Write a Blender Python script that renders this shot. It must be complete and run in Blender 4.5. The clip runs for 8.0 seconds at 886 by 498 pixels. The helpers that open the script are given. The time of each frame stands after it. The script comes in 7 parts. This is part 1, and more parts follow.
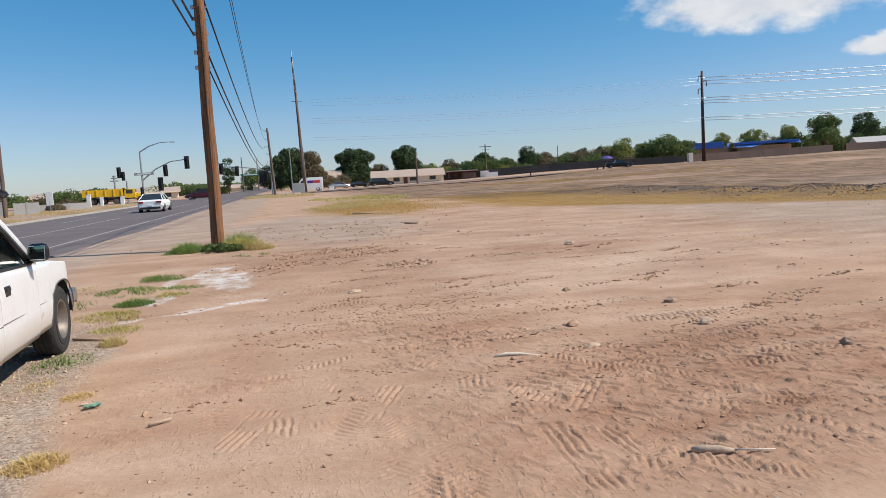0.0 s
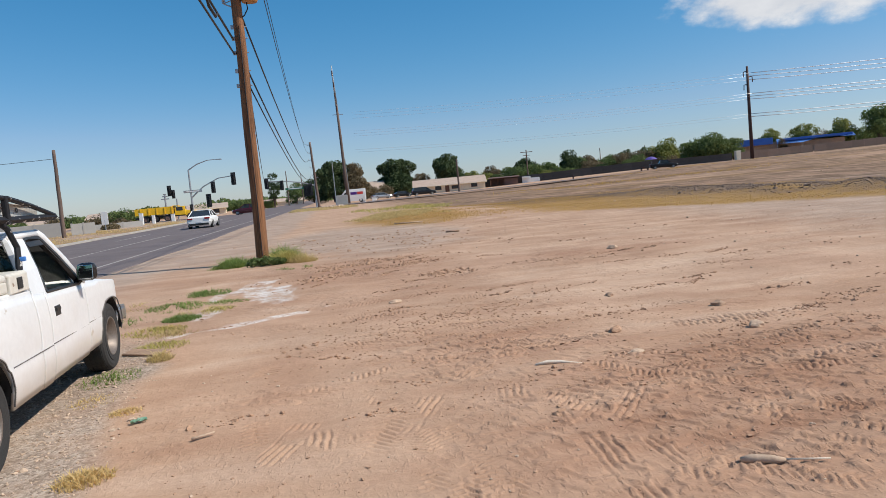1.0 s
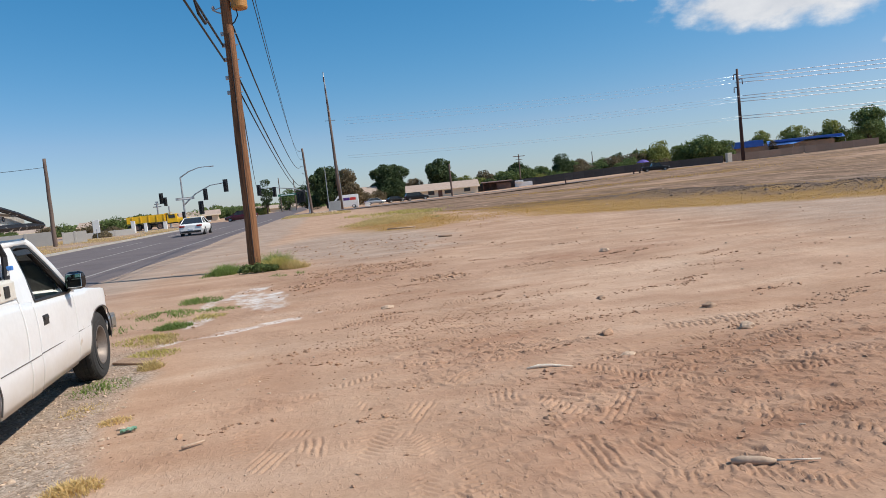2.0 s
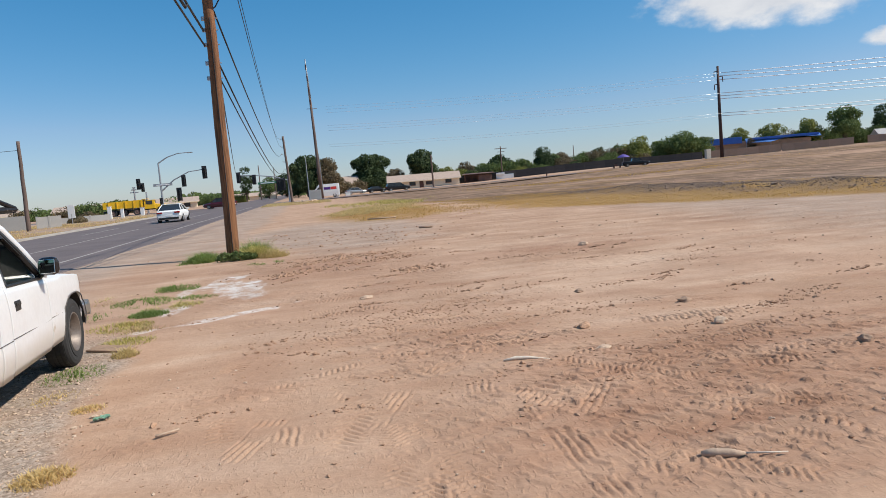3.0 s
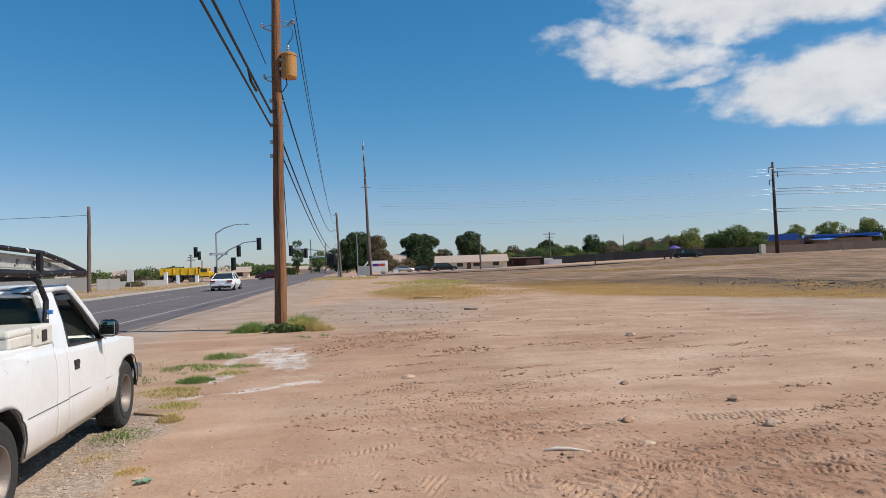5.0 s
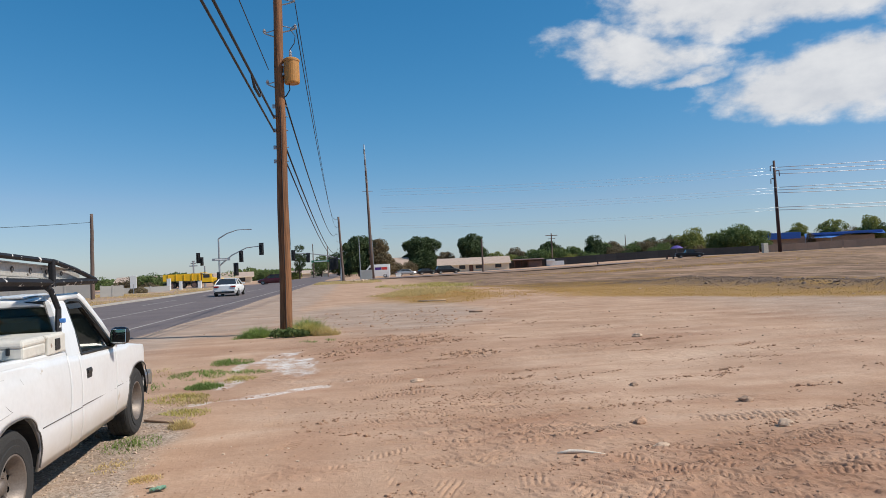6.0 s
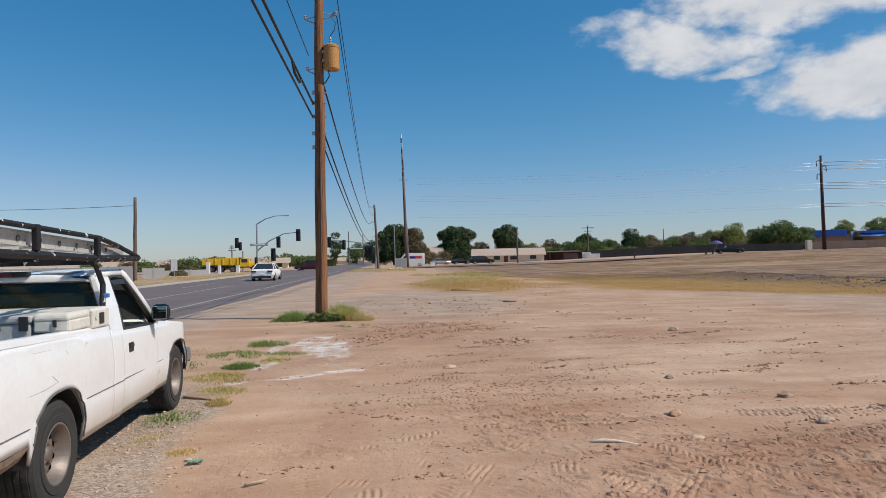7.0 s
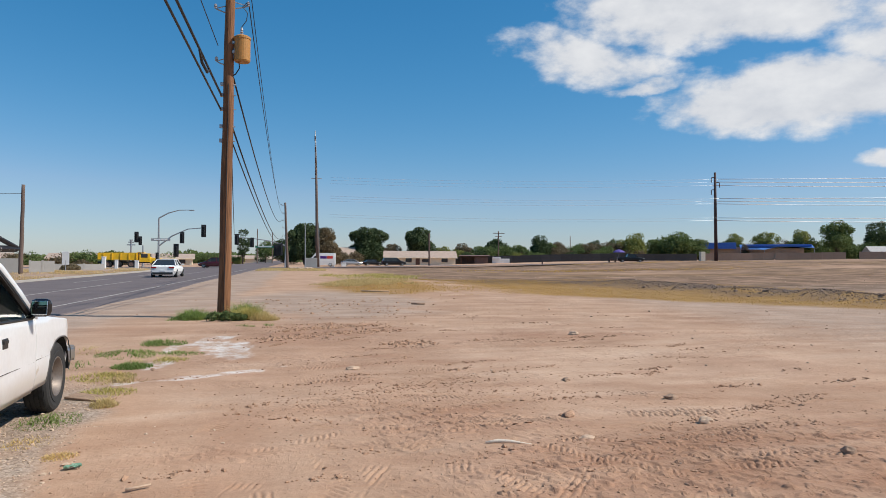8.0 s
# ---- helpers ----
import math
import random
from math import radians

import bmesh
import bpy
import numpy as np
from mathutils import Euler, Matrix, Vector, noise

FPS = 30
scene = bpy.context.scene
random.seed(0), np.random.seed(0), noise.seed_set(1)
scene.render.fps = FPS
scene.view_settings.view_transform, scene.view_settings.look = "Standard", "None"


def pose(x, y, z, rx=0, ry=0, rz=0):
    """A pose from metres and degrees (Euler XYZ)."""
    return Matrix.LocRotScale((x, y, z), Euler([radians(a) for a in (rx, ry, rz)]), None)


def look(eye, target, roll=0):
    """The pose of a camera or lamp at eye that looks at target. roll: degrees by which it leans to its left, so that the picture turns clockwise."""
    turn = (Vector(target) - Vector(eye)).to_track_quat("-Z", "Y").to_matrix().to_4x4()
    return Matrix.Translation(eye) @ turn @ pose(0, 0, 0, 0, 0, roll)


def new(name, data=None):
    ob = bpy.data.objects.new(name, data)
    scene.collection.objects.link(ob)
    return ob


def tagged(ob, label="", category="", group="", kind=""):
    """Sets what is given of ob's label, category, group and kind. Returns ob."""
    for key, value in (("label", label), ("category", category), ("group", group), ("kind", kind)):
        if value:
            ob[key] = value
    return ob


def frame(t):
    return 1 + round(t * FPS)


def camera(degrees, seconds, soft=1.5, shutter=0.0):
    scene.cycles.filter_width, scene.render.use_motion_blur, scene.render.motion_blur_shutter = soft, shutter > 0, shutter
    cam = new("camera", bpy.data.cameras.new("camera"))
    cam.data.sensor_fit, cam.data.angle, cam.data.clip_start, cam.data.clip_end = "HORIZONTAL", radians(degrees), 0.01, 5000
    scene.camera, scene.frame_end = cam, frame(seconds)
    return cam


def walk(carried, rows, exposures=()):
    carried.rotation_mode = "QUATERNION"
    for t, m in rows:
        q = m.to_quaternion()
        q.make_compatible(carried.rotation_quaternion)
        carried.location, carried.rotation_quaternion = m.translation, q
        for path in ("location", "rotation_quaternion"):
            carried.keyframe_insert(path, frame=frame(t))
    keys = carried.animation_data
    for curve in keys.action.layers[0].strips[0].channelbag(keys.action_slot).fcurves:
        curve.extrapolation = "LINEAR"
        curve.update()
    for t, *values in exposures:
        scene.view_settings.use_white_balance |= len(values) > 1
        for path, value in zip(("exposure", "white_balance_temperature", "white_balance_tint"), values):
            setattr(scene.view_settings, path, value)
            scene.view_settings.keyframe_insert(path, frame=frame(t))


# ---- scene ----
cam = camera(66.5, 8.0, soft=0.8)
PATH = [
    (0, (0.227, -0.081, 1.612), (0.648, 1.862, 1.395), -3.2),
    (0.5, (0.266, -0.059, 1.612), (0.583, 1.905, 1.416), -4.4),
    (1, (0.299, -0.053, 1.612), (0.595, 1.916, 1.427), -5.2),
    (1.5, (0.318, -0.039, 1.606), (0.621, 1.931, 1.43), -5.4),
    (2.8, (0.336, -0.075, 1.612), (0.672, 1.889, 1.44), -6.0),
    (3, (0.337, -0.059, 1.611), (0.707, 1.896, 1.407), -4.7),
    (3.5, (0.315, -0.073, 1.611), (0.713, 1.879, 1.431), -4.0),
    (4, (0.294, -0.09, 1.633), (0.555, 1.889, 1.51), -3.5),
    (4.5, (0.277, -0.142, 1.627), (0.387, 1.855, 1.615), -2.5),
    (4.7, (0.317, -0.149, 1.633), (0.493, 1.843, 1.66), -1.9),
    (5.8, (0.279, -0.163, 1.611), (0.587, 1.813, 1.663), -2.2),
    (6, (0.241, -0.143, 1.641), (0.487, 1.841, 1.692), -2.6),
    (6.5, (0.244, -0.168, 1.61), (0.372, 1.827, 1.673), -0.3),
    (7, (0.233, -0.136, 1.595), (0.376, 1.858, 1.62), -1.3),
    (7.5, (0.294, -0.148, 1.572), (0.606, 1.828, 1.606), 0.7),
    (8, (0.309, -0.15, 1.587), (0.708, 1.809, 1.616), 0.3),
]
EXPOSURES = [(0.0, 0.0), (1.0, -0.06), (3.5, -0.02), (4.0, -0.05), (4.5, -0.12), (6.0, -0.13), (6.5, -0.22), (7.5, -0.16), (8.0, -0.08)]
walk(cam, [(t, look(eye, target, roll)) for t, eye, target, roll in PATH], EXPOSURES)

# ---- world, sun, exposure ----
SUN_EL, SUN_AZ = radians(48), radians(108)      # azimuth clockwise from +y
world = bpy.data.worlds.new("sky")
scene.world = world
world.use_nodes = True
wn = world.node_tree
sky = wn.nodes.new("ShaderNodeTexSky")
sky.sky_type, sky.sun_disc = "NISHITA", False
sky.sun_elevation, sky.sun_rotation = SUN_EL, SUN_AZ
sky.air_density, sky.dust_density, sky.ozone_density = 1.0, 0.2, 1.6
deep = wn.nodes.new("ShaderNodeHueSaturation")
deep.inputs["Saturation"].default_value = 1.05
wn.links.new(sky.outputs[0], deep.inputs["Color"])
tint = wn.nodes.new("ShaderNodeMix")
tint.data_type, tint.blend_type = "RGBA", "MULTIPLY"
tint.inputs[0].default_value, tint.inputs[7].default_value = 1.0, (0.575, 0.925, 1.19, 1)
wn.links.new(deep.outputs[0], tint.inputs[6])
# Clear dry air: the red falls off faster with height than in the model.
chan, join = wn.nodes.new("ShaderNodeSeparateColor"), wn.nodes.new("ShaderNodeCombineColor")
wn.links.new(tint.outputs[2], chan.inputs[0])


def sky_math(op, a, k):
    x = wn.nodes.new("ShaderNodeMath")
    x.operation, x.inputs[1].default_value = op, k
    wn.links.new(a, x.inputs[0])
    return x.outputs[0]


red_low = wn.nodes.new("ShaderNodeMath")
red_low.operation = "MINIMUM"
wn.links.new(sky_math("MULTIPLY", sky_math("POWER", sky_math("MULTIPLY", chan.outputs[0], 0.1), 1.7), 34.6), red_low.inputs[0])
wn.links.new(sky_math("MULTIPLY", chan.outputs[0], 1.25), red_low.inputs[1])
green = sky_math("MULTIPLY", sky_math("POWER", sky_math("MULTIPLY", chan.outputs[1], 0.1), 0.87), 8.65)
blue = sky_math("MULTIPLY", sky_math("POWER", sky_math("MULTIPLY", chan.outputs[2], 0.1), 0.76), 8.75)
for src, k in ((red_low.outputs[0], 0), (green, 1), (blue, 2)):
    wn.links.new(src, join.inputs[k])
wn.links.new(join.outputs[0], wn.nodes["Background"].inputs[0])
wn.nodes["Background"].inputs[1].default_value = 0.10
sun = new("sun", bpy.data.lights.new("sun", "SUN"))
sun.data.energy, sun.data.angle, sun.data.color = 5.0, radians(0.5), (1.0, 0.93, 0.83)
sd = Vector((math.cos(SUN_EL) * math.sin(SUN_AZ), math.cos(SUN_EL) * math.cos(SUN_AZ), math.sin(SUN_EL)))
sun.matrix_world = look(sd * 50, (0, 0, 0))


# ---- materials ----
def material(name, color, rough=0.8, metal=0.0, vary=0.25, scale=6.0, fine=60.0, bump=0.2, bump_dist=0.01, dark=None, spec=0.5, coat=0.0, rand=0.0, stretch=(1, 1, 1), fleck=None, dust=None):
    """A surface with colour that varies at two scales, grain and fine relief; sizes in metres."""
    m = bpy.data.materials.new(name)
    m.use_nodes = True
    nt, N = m.node_tree, m.node_tree.nodes
    b = N["Principled BSDF"]
    b.inputs["Roughness"].default_value, b.inputs["Metallic"].default_value = rough, metal
    b.inputs["Specular IOR Level"].default_value = spec
    b.inputs["Coat Weight"].default_value = coat
    tc = N.new("ShaderNodeTexCoord")
    mp = N.new("ShaderNodeMapping")
    mp.inputs["Scale"].default_value = stretch
    nt.links.new(tc.outputs["Object"], mp.inputs[0])
    n1, n2 = N.new("ShaderNodeTexNoise"), N.new("ShaderNodeTexNoise")
    n1.inputs["Scale"].default_value, n1.inputs["Detail"].default_value = scale, 5
    n2.inputs["Scale"].default_value, n2.inputs["Detail"].default_value = fine, 3
    for n in (n1, n2):
        nt.links.new(mp.outputs[0], n.inputs[0])
    mid = N.new("ShaderNodeMath")
    mid.operation = "ADD"
    nt.links.new(n1.outputs[0], mid.inputs[0])
    nt.links.new(n2.outputs[0], mid.inputs[1])
    rng = N.new("ShaderNodeMapRange")
    rng.inputs["From Min"].default_value, rng.inputs["From Max"].default_value = 0.65, 1.35
    nt.links.new(mid.outputs[0], rng.inputs[0])
    mix = N.new("ShaderNodeMix")
    mix.data_type = "RGBA"
    dk = dark or tuple(c * (1 - vary) for c in color)
    lt = tuple(min(1, c * (1 + vary * 0.6)) for c in color)
    mix.inputs[6].default_value, mix.inputs[7].default_value = (*dk, 1), (*lt, 1)
    nt.links.new(rng.outputs[0], mix.inputs[0])
    out = mix.outputs[2]
    if rand:
        oi = N.new("ShaderNodeObjectInfo")
        r2 = N.new("ShaderNodeMapRange")
        r2.inputs["To Min"].default_value, r2.inputs["To Max"].default_value = 1 - rand, 1 + rand
        nt.links.new(oi.outputs["Random"], r2.inputs[0])
        hsv = N.new("ShaderNodeHueSaturation")
        nt.links.new(r2.outputs[0], hsv.inputs["Value"])
        nt.links.new(out, hsv.inputs["Color"])
        out = hsv.outputs[0]
    if fleck:
        # Chipped spots: colour, how often, size.
        n3 = N.new("ShaderNodeTexNoise")
        n3.inputs["Scale"].default_value, n3.inputs["Detail"].default_value = fleck[2], 4
        nt.links.new(tc.outputs["Object"], n3.inputs[0])
        r3 = N.new("ShaderNodeMapRange")
        r3.inputs["From Min"].default_value, r3.inputs["From Max"].default_value = fleck[1], fleck[1] + 0.03
        nt.links.new(n3.outputs[0], r3.inputs[0])
        m3 = N.new("ShaderNodeMix")
        m3.data_type = "RGBA"
        m3.inputs[7].default_value = (*fleck[0], 1)
        nt.links.new(r3.outputs[0], m3.inputs[0])
        nt.links.new(out, m3.inputs[6])
        out = m3.outputs[2]
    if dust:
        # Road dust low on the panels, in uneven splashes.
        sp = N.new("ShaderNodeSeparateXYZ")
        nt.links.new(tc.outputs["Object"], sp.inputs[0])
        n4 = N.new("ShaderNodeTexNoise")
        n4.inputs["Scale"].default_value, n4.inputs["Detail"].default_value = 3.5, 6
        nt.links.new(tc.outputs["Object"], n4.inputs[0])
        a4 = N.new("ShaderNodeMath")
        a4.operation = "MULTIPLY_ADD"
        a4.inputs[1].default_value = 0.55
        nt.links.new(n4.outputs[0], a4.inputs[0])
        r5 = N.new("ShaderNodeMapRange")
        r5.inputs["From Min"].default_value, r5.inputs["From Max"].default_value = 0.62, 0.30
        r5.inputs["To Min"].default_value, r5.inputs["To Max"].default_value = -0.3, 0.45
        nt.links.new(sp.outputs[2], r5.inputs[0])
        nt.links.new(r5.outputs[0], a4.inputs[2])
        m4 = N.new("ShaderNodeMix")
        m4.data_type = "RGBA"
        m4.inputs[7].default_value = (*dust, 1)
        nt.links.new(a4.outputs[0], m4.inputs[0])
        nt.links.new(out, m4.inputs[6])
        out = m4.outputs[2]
    nt.links.new(out, b.inputs["Base Color"])
    if bump:
        bp = N.new("ShaderNodeBump")
        bp.inputs["Strength"].default_value, bp.inputs["Distance"].default_value = bump, bump_dist
        nt.links.new(mid.outputs[0], bp.inputs["Height"])
        nt.links.new(bp.outputs[0], b.inputs["Normal"])
    return m


def glass(name, color=(0.75, 0.85, 0.8), rough=0.02, ior=1.2):
    m = bpy.data.materials.new(name)
    m.use_nodes = True
    b = m.node_tree.nodes["Principled BSDF"]
    b.inputs["Base Color"].default_value = (*color, 1)
    b.inputs["Roughness"].default_value = rough
    b.inputs["Transmission Weight"].default_value = 1.0
    b.inputs["IOR"].default_value = ior
    return m


def leafy(name, dark, light, rough=0.7, thru=0.35):
    """Foliage: every leaf or blade has its own tone."""
    m = bpy.data.materials.new(name)
    m.use_nodes = True
    nt, N = m.node_tree, m.node_tree.nodes
    b = N["Principled BSDF"]
    b.inputs["Roughness"].default_value = rough
    b.inputs["Specular IOR Level"].default_value = 0.25
    g = N.new("ShaderNodeNewGeometry")
    tc = N.new("ShaderNodeTexCoord")
    n = N.new("ShaderNodeTexNoise")
    n.inputs["Scale"].default_value = 0.7
    nt.links.new(tc.outputs["Object"], n.inputs[0])
    a = N.new("ShaderNodeMath")
    a.operation = "MULTIPLY_ADD"
    a.inputs[1].default_value = 0.55
    nt.links.new(g.outputs["Random Per Island"], a.inputs[0])
    s = N.new("ShaderNodeMapRange")
    s.inputs["From Min"].default_value, s.inputs["From Max"].default_value = 0.3, 0.7
    s.inputs["To Max"].default_value = 0.45
    nt.links.new(n.outputs[0], s.inputs[0])
    nt.links.new(s.outputs[0], a.inputs[2])
    mix = N.new("ShaderNodeMix")
    mix.data_type = "RGBA"
    mix.inputs[6].default_value, mix.inputs[7].default_value = (*dark, 1), (*light, 1)
    nt.links.new(a.outputs[0], mix.inputs[0])
    nt.links.new(mix.outputs[2], b.inputs["Base Color"])
    thin, sh = N.new("ShaderNodeBsdfTranslucent"), N.new("ShaderNodeMixShader")
    nt.links.new(mix.outputs[2], thin.inputs[0])
    sh.inputs[0].default_value = thru
    nt.links.new(b.outputs[0], sh.inputs[1])
    nt.links.new(thin.outputs[0], sh.inputs[2])
    nt.links.new(sh.outputs[0], N["Material Output"].inputs[0])
    return m


M_ASPHALT = material("asphalt", (0.15, 0.12, 0.115), 0.9, vary=0.3, scale=0.5, fine=90, bump=0.5)
M_LINE = material("road_paint", (0.42, 0.38, 0.35), 0.85, vary=0.5, scale=2.5, fine=30)
M_KERB = material("kerb_concrete", (0.4, 0.37, 0.33), 0.9, vary=0.2, scale=1, fine=30)
M_POLE = material("creosoted_pine", (0.235, 0.105, 0.045), 0.85, vary=0.75, scale=5, fine=28, bump=0.8, bump_dist=0.02, stretch=(1, 1, 0.06))
M_POLE_GREY = material("weathered_pole_wood", (0.15, 0.105, 0.085), 0.9, vary=0.3, scale=5, fine=25, bump=0.5, stretch=(1, 1, 0.06))
M_POLE_DARK = material("rusted_steel_pole", (0.07, 0.035, 0.03), 0.8, vary=0.3, scale=2, fine=25)
M_STEEL = material("galvanised_steel", (0.38, 0.39, 0.4), 0.5, metal=0.6, vary=0.15, scale=3, fine=40)
M_WIRE = material("black_cable", (0.02, 0.02, 0.022), 0.6, bump=0)
M_WIRE_AL = material("aluminium_wire", (0.95, 0.95, 0.96), 0.5, metal=1.0, bump=0)
M_INSUL = material("grey_porcelain", (0.35, 0.34, 0.36), 0.3, vary=0.1)
M_TRAFO = material("ochre_transformer_paint", (0.43, 0.2, 0.045), 0.55, vary=0.15, scale=2, fine=20)
M_SIGNAL = material("black_signal_housing", (0.02, 0.02, 0.022), 0.5, vary=0.2)
M_BLOCK = material("grey_block", (0.42, 0.4, 0.37), 0.9, vary=0.15, scale=1, fine=25, rand=0.06)
M_BLOCK_TAN = material("tan_block", (0.38, 0.265, 0.19), 0.9, vary=0.15, scale=1, fine=25, rand=0.08)
M_FENCE_DARK = material("dark_slat_fence", (0.07, 0.065, 0.06), 0.8, vary=0.3, scale=1, fine=15, rand=0.15)
M_STUCCO = material("cream_stucco", (0.78, 0.66, 0.48), 0.9, vary=0.1, scale=1, fine=50)
M_SHINGLE = material("brown_shingles", (0.45, 0.34, 0.27), 0.9, vary=0.2, scale=1.5, fine=14)
M_DARKGLASS = material("dark_window_glass", (0.03, 0.035, 0.04), 0.08, vary=0.1, bump=0)
M_BROWN = material("brown_woodwork", (0.13, 0.06, 0.04), 0.7, vary=0.2)
M_RUSTY = material("rusty_sheet", (0.17, 0.1, 0.08), 0.8, vary=0.3, scale=0.8, fine=8)
M_WHITE = material("white_paint", (0.78, 0.78, 0.76), 0.4, vary=0.06, scale=1.5, fine=20, bump=0.03)
M_BLUE = material("blue_sheet_roof", (0.03, 0.13, 0.5), 0.45, vary=0.2, scale=0.5, fine=6)
M_BLUE_LIGHT = material("light_blue_tarpaulin", (0.13, 0.32, 0.7), 0.5, vary=0.3, scale=0.8, fine=6)
M_YELLOW = material("yellow_lorry_paint", (0.85, 0.48, 0.015), 0.4, vary=0.12, scale=1)
M_BLACKCAR = material("black_car_paint", (0.012, 0.012, 0.013), 0.35, vary=0.1, bump=0, spec=0.3, coat=0.1)
M_SILVER = material("silver_car_paint", (0.35, 0.36, 0.38), 0.25, metal=0.5, vary=0.05, bump=0)
M_REDCAR = material("maroon_car_paint", (0.09, 0.012, 0.02), 0.2, vary=0.1, bump=0, coat=0.5)
M_RUBBER = material("tyre_rubber", (0.028, 0.027, 0.026), 0.85, vary=0.25, scale=8, fine=80)
M_PLASTIC = material("black_plastic", (0.02, 0.02, 0.02), 0.45, vary=0.2, scale=8)
M_GREENSIGN = material("green_sign", (0.02, 0.16, 0.09), 0.5, vary=0.1)
M_VIOLET = material("violet_mark", (0.08, 0.02, 0.2), 0.5, vary=0.05)
M_ORANGE = material("red_mark", (0.6, 0.05, 0.04), 0.5, vary=0.05)
M_PURPLE = material("purple_canvas", (0.1, 0.07, 0.3), 0.7, vary=0.15)
M_REDGLASS = material("red_lens", (0.3, 0.01, 0.012), 0.15, vary=0.15, bump=0)
M_BARK = material("bark", (0.09, 0.06, 0.045), 0.95, vary=0.3, scale=4, fine=25, bump=0.6)
M_PINE = leafy("dark_tree_leaves", (0.034, 0.056, 0.024), (0.10, 0.14, 0.055))
M_OLIVE = leafy("brownish_tree_leaves", (0.10, 0.08, 0.045), (0.27, 0.21, 0.12))
M_LEAF = leafy("green_tree_leaves", (0.075, 0.115, 0.035), (0.19, 0.245, 0.085))
M_LIME = leafy("yellow_green_leaves", (0.15, 0.17, 0.04), (0.33, 0.34, 0.10))
M_WEED = leafy("green_weed", (0.12, 0.19, 0.045), (0.34, 0.42, 0.13), thru=0.5)
M_GOLD = leafy("golden_dry_grass", (0.42, 0.25, 0.06), (0.62, 0.40, 0.12), thru=0.5)
M_POLEGRASS = leafy("yellow_green_grass", (0.30, 0.28, 0.07), (0.66, 0.56, 0.20), thru=0.5)
M_STRAW = leafy("dry_grass", (0.58, 0.42, 0.17), (0.80, 0.61, 0.30), thru=0.5)
M_MIXGRASS = leafy("yellowing_grass", (0.46, 0.35, 0.14), (0.70, 0.56, 0.28), thru=0.5)
M_CLOD = material("dirt_clod", (0.43, 0.262, 0.165), 0.95, vary=0.3, scale=10, fine=60, bump=0.5)
M_PEBBLE = material("grey_pebble", (0.52, 0.385, 0.28), 0.9, vary=0.25, scale=12, fine=60, bump=0.4)
M_DARKROCK = material("dark_rubble", (0.25, 0.175, 0.13), 0.95, vary=0.35, scale=4, fine=30)
M_BONE = material("pale_dry_wood", (0.68, 0.58, 0.47), 0.8, vary=0.2, scale=8, fine=60)
M_STONE = material("tan_stone", (0.52, 0.37, 0.26), 0.9, vary=0.2, scale=10, fine=50, bump=0.3)
M_BOARD = material("brown_board", (0.34, 0.225, 0.15), 0.9, vary=0.3, scale=6, fine=40, bump=0.4)
M_GREENSCRAP = material("green_plastic_scrap", (0.16, 0.3, 0.2), 0.5, vary=0.2)


# ---- mesh helpers ----
def part(name, bm, mat, parent=None, label="", smooth=False, z=None):
    """Links a bmesh as one mesh object, under a thing or a part."""
    me = bpy.data.meshes.new(name)
    bm.normal_update()
    if smooth:
        for f in bm.faces:
            f.smooth = True
    bm.to_mesh(me)
    bm.free()
    me.materials.append(mat)
    ob = new(name, me)
    if parent is not None:
        ob.parent = parent
    if label:
        ob["label"] = label
    return ob


def mesh_np(name, verts, faces, mat, parent=None, smooth=False):
    me = bpy.data.meshes.new(name)
    me.from_pydata([tuple(v) for v in verts], [], [tuple(f) for f in faces])
    if smooth:
        me.polygons.foreach_set("use_smooth", [True] * len(me.polygons))
    me.update()
    me.materials.append(mat)
    ob = new(name, me)
    if parent is not None:
        ob.parent = parent
    return ob


def thing(name, label, category, m=None, group="", kind=""):
    ob = new(name)
    ob.empty_display_size = 0.2
    if m is not None:
        ob.matrix_world = m
    return tagged(ob, label, category, group, kind)


def box(bm, c, s, bevel=0.0, rz=0.0, taper=1.0, rx=0.0):
    """A box of centre c and size s, its top scaled by taper."""
    r = bmesh.ops.create_cube(bm, size=1.0)
    vs = r["verts"]
    for v in vs:
        k = taper if v.co.z > 0 else 1.0
        v.co = Vector((v.co.x * s[0] * k, v.co.y * s[1] * k, v.co.z * s[2]))
    if bevel:
        es = list({e for v in vs for e in v.link_edges})
        g = bmesh.ops.bevel(bm, geom=es, offset=bevel, segments=2, affect="EDGES", profile=0.5)
        vs = list({v for f in g["faces"] for v in f.verts} | {v for v in vs if v.is_valid})
    m = Matrix.Translation(c) @ Euler((radians(rx), 0, radians(rz))).to_matrix().to_4x4()
    for v in vs:
        v.co = m @ v.co
    return bm


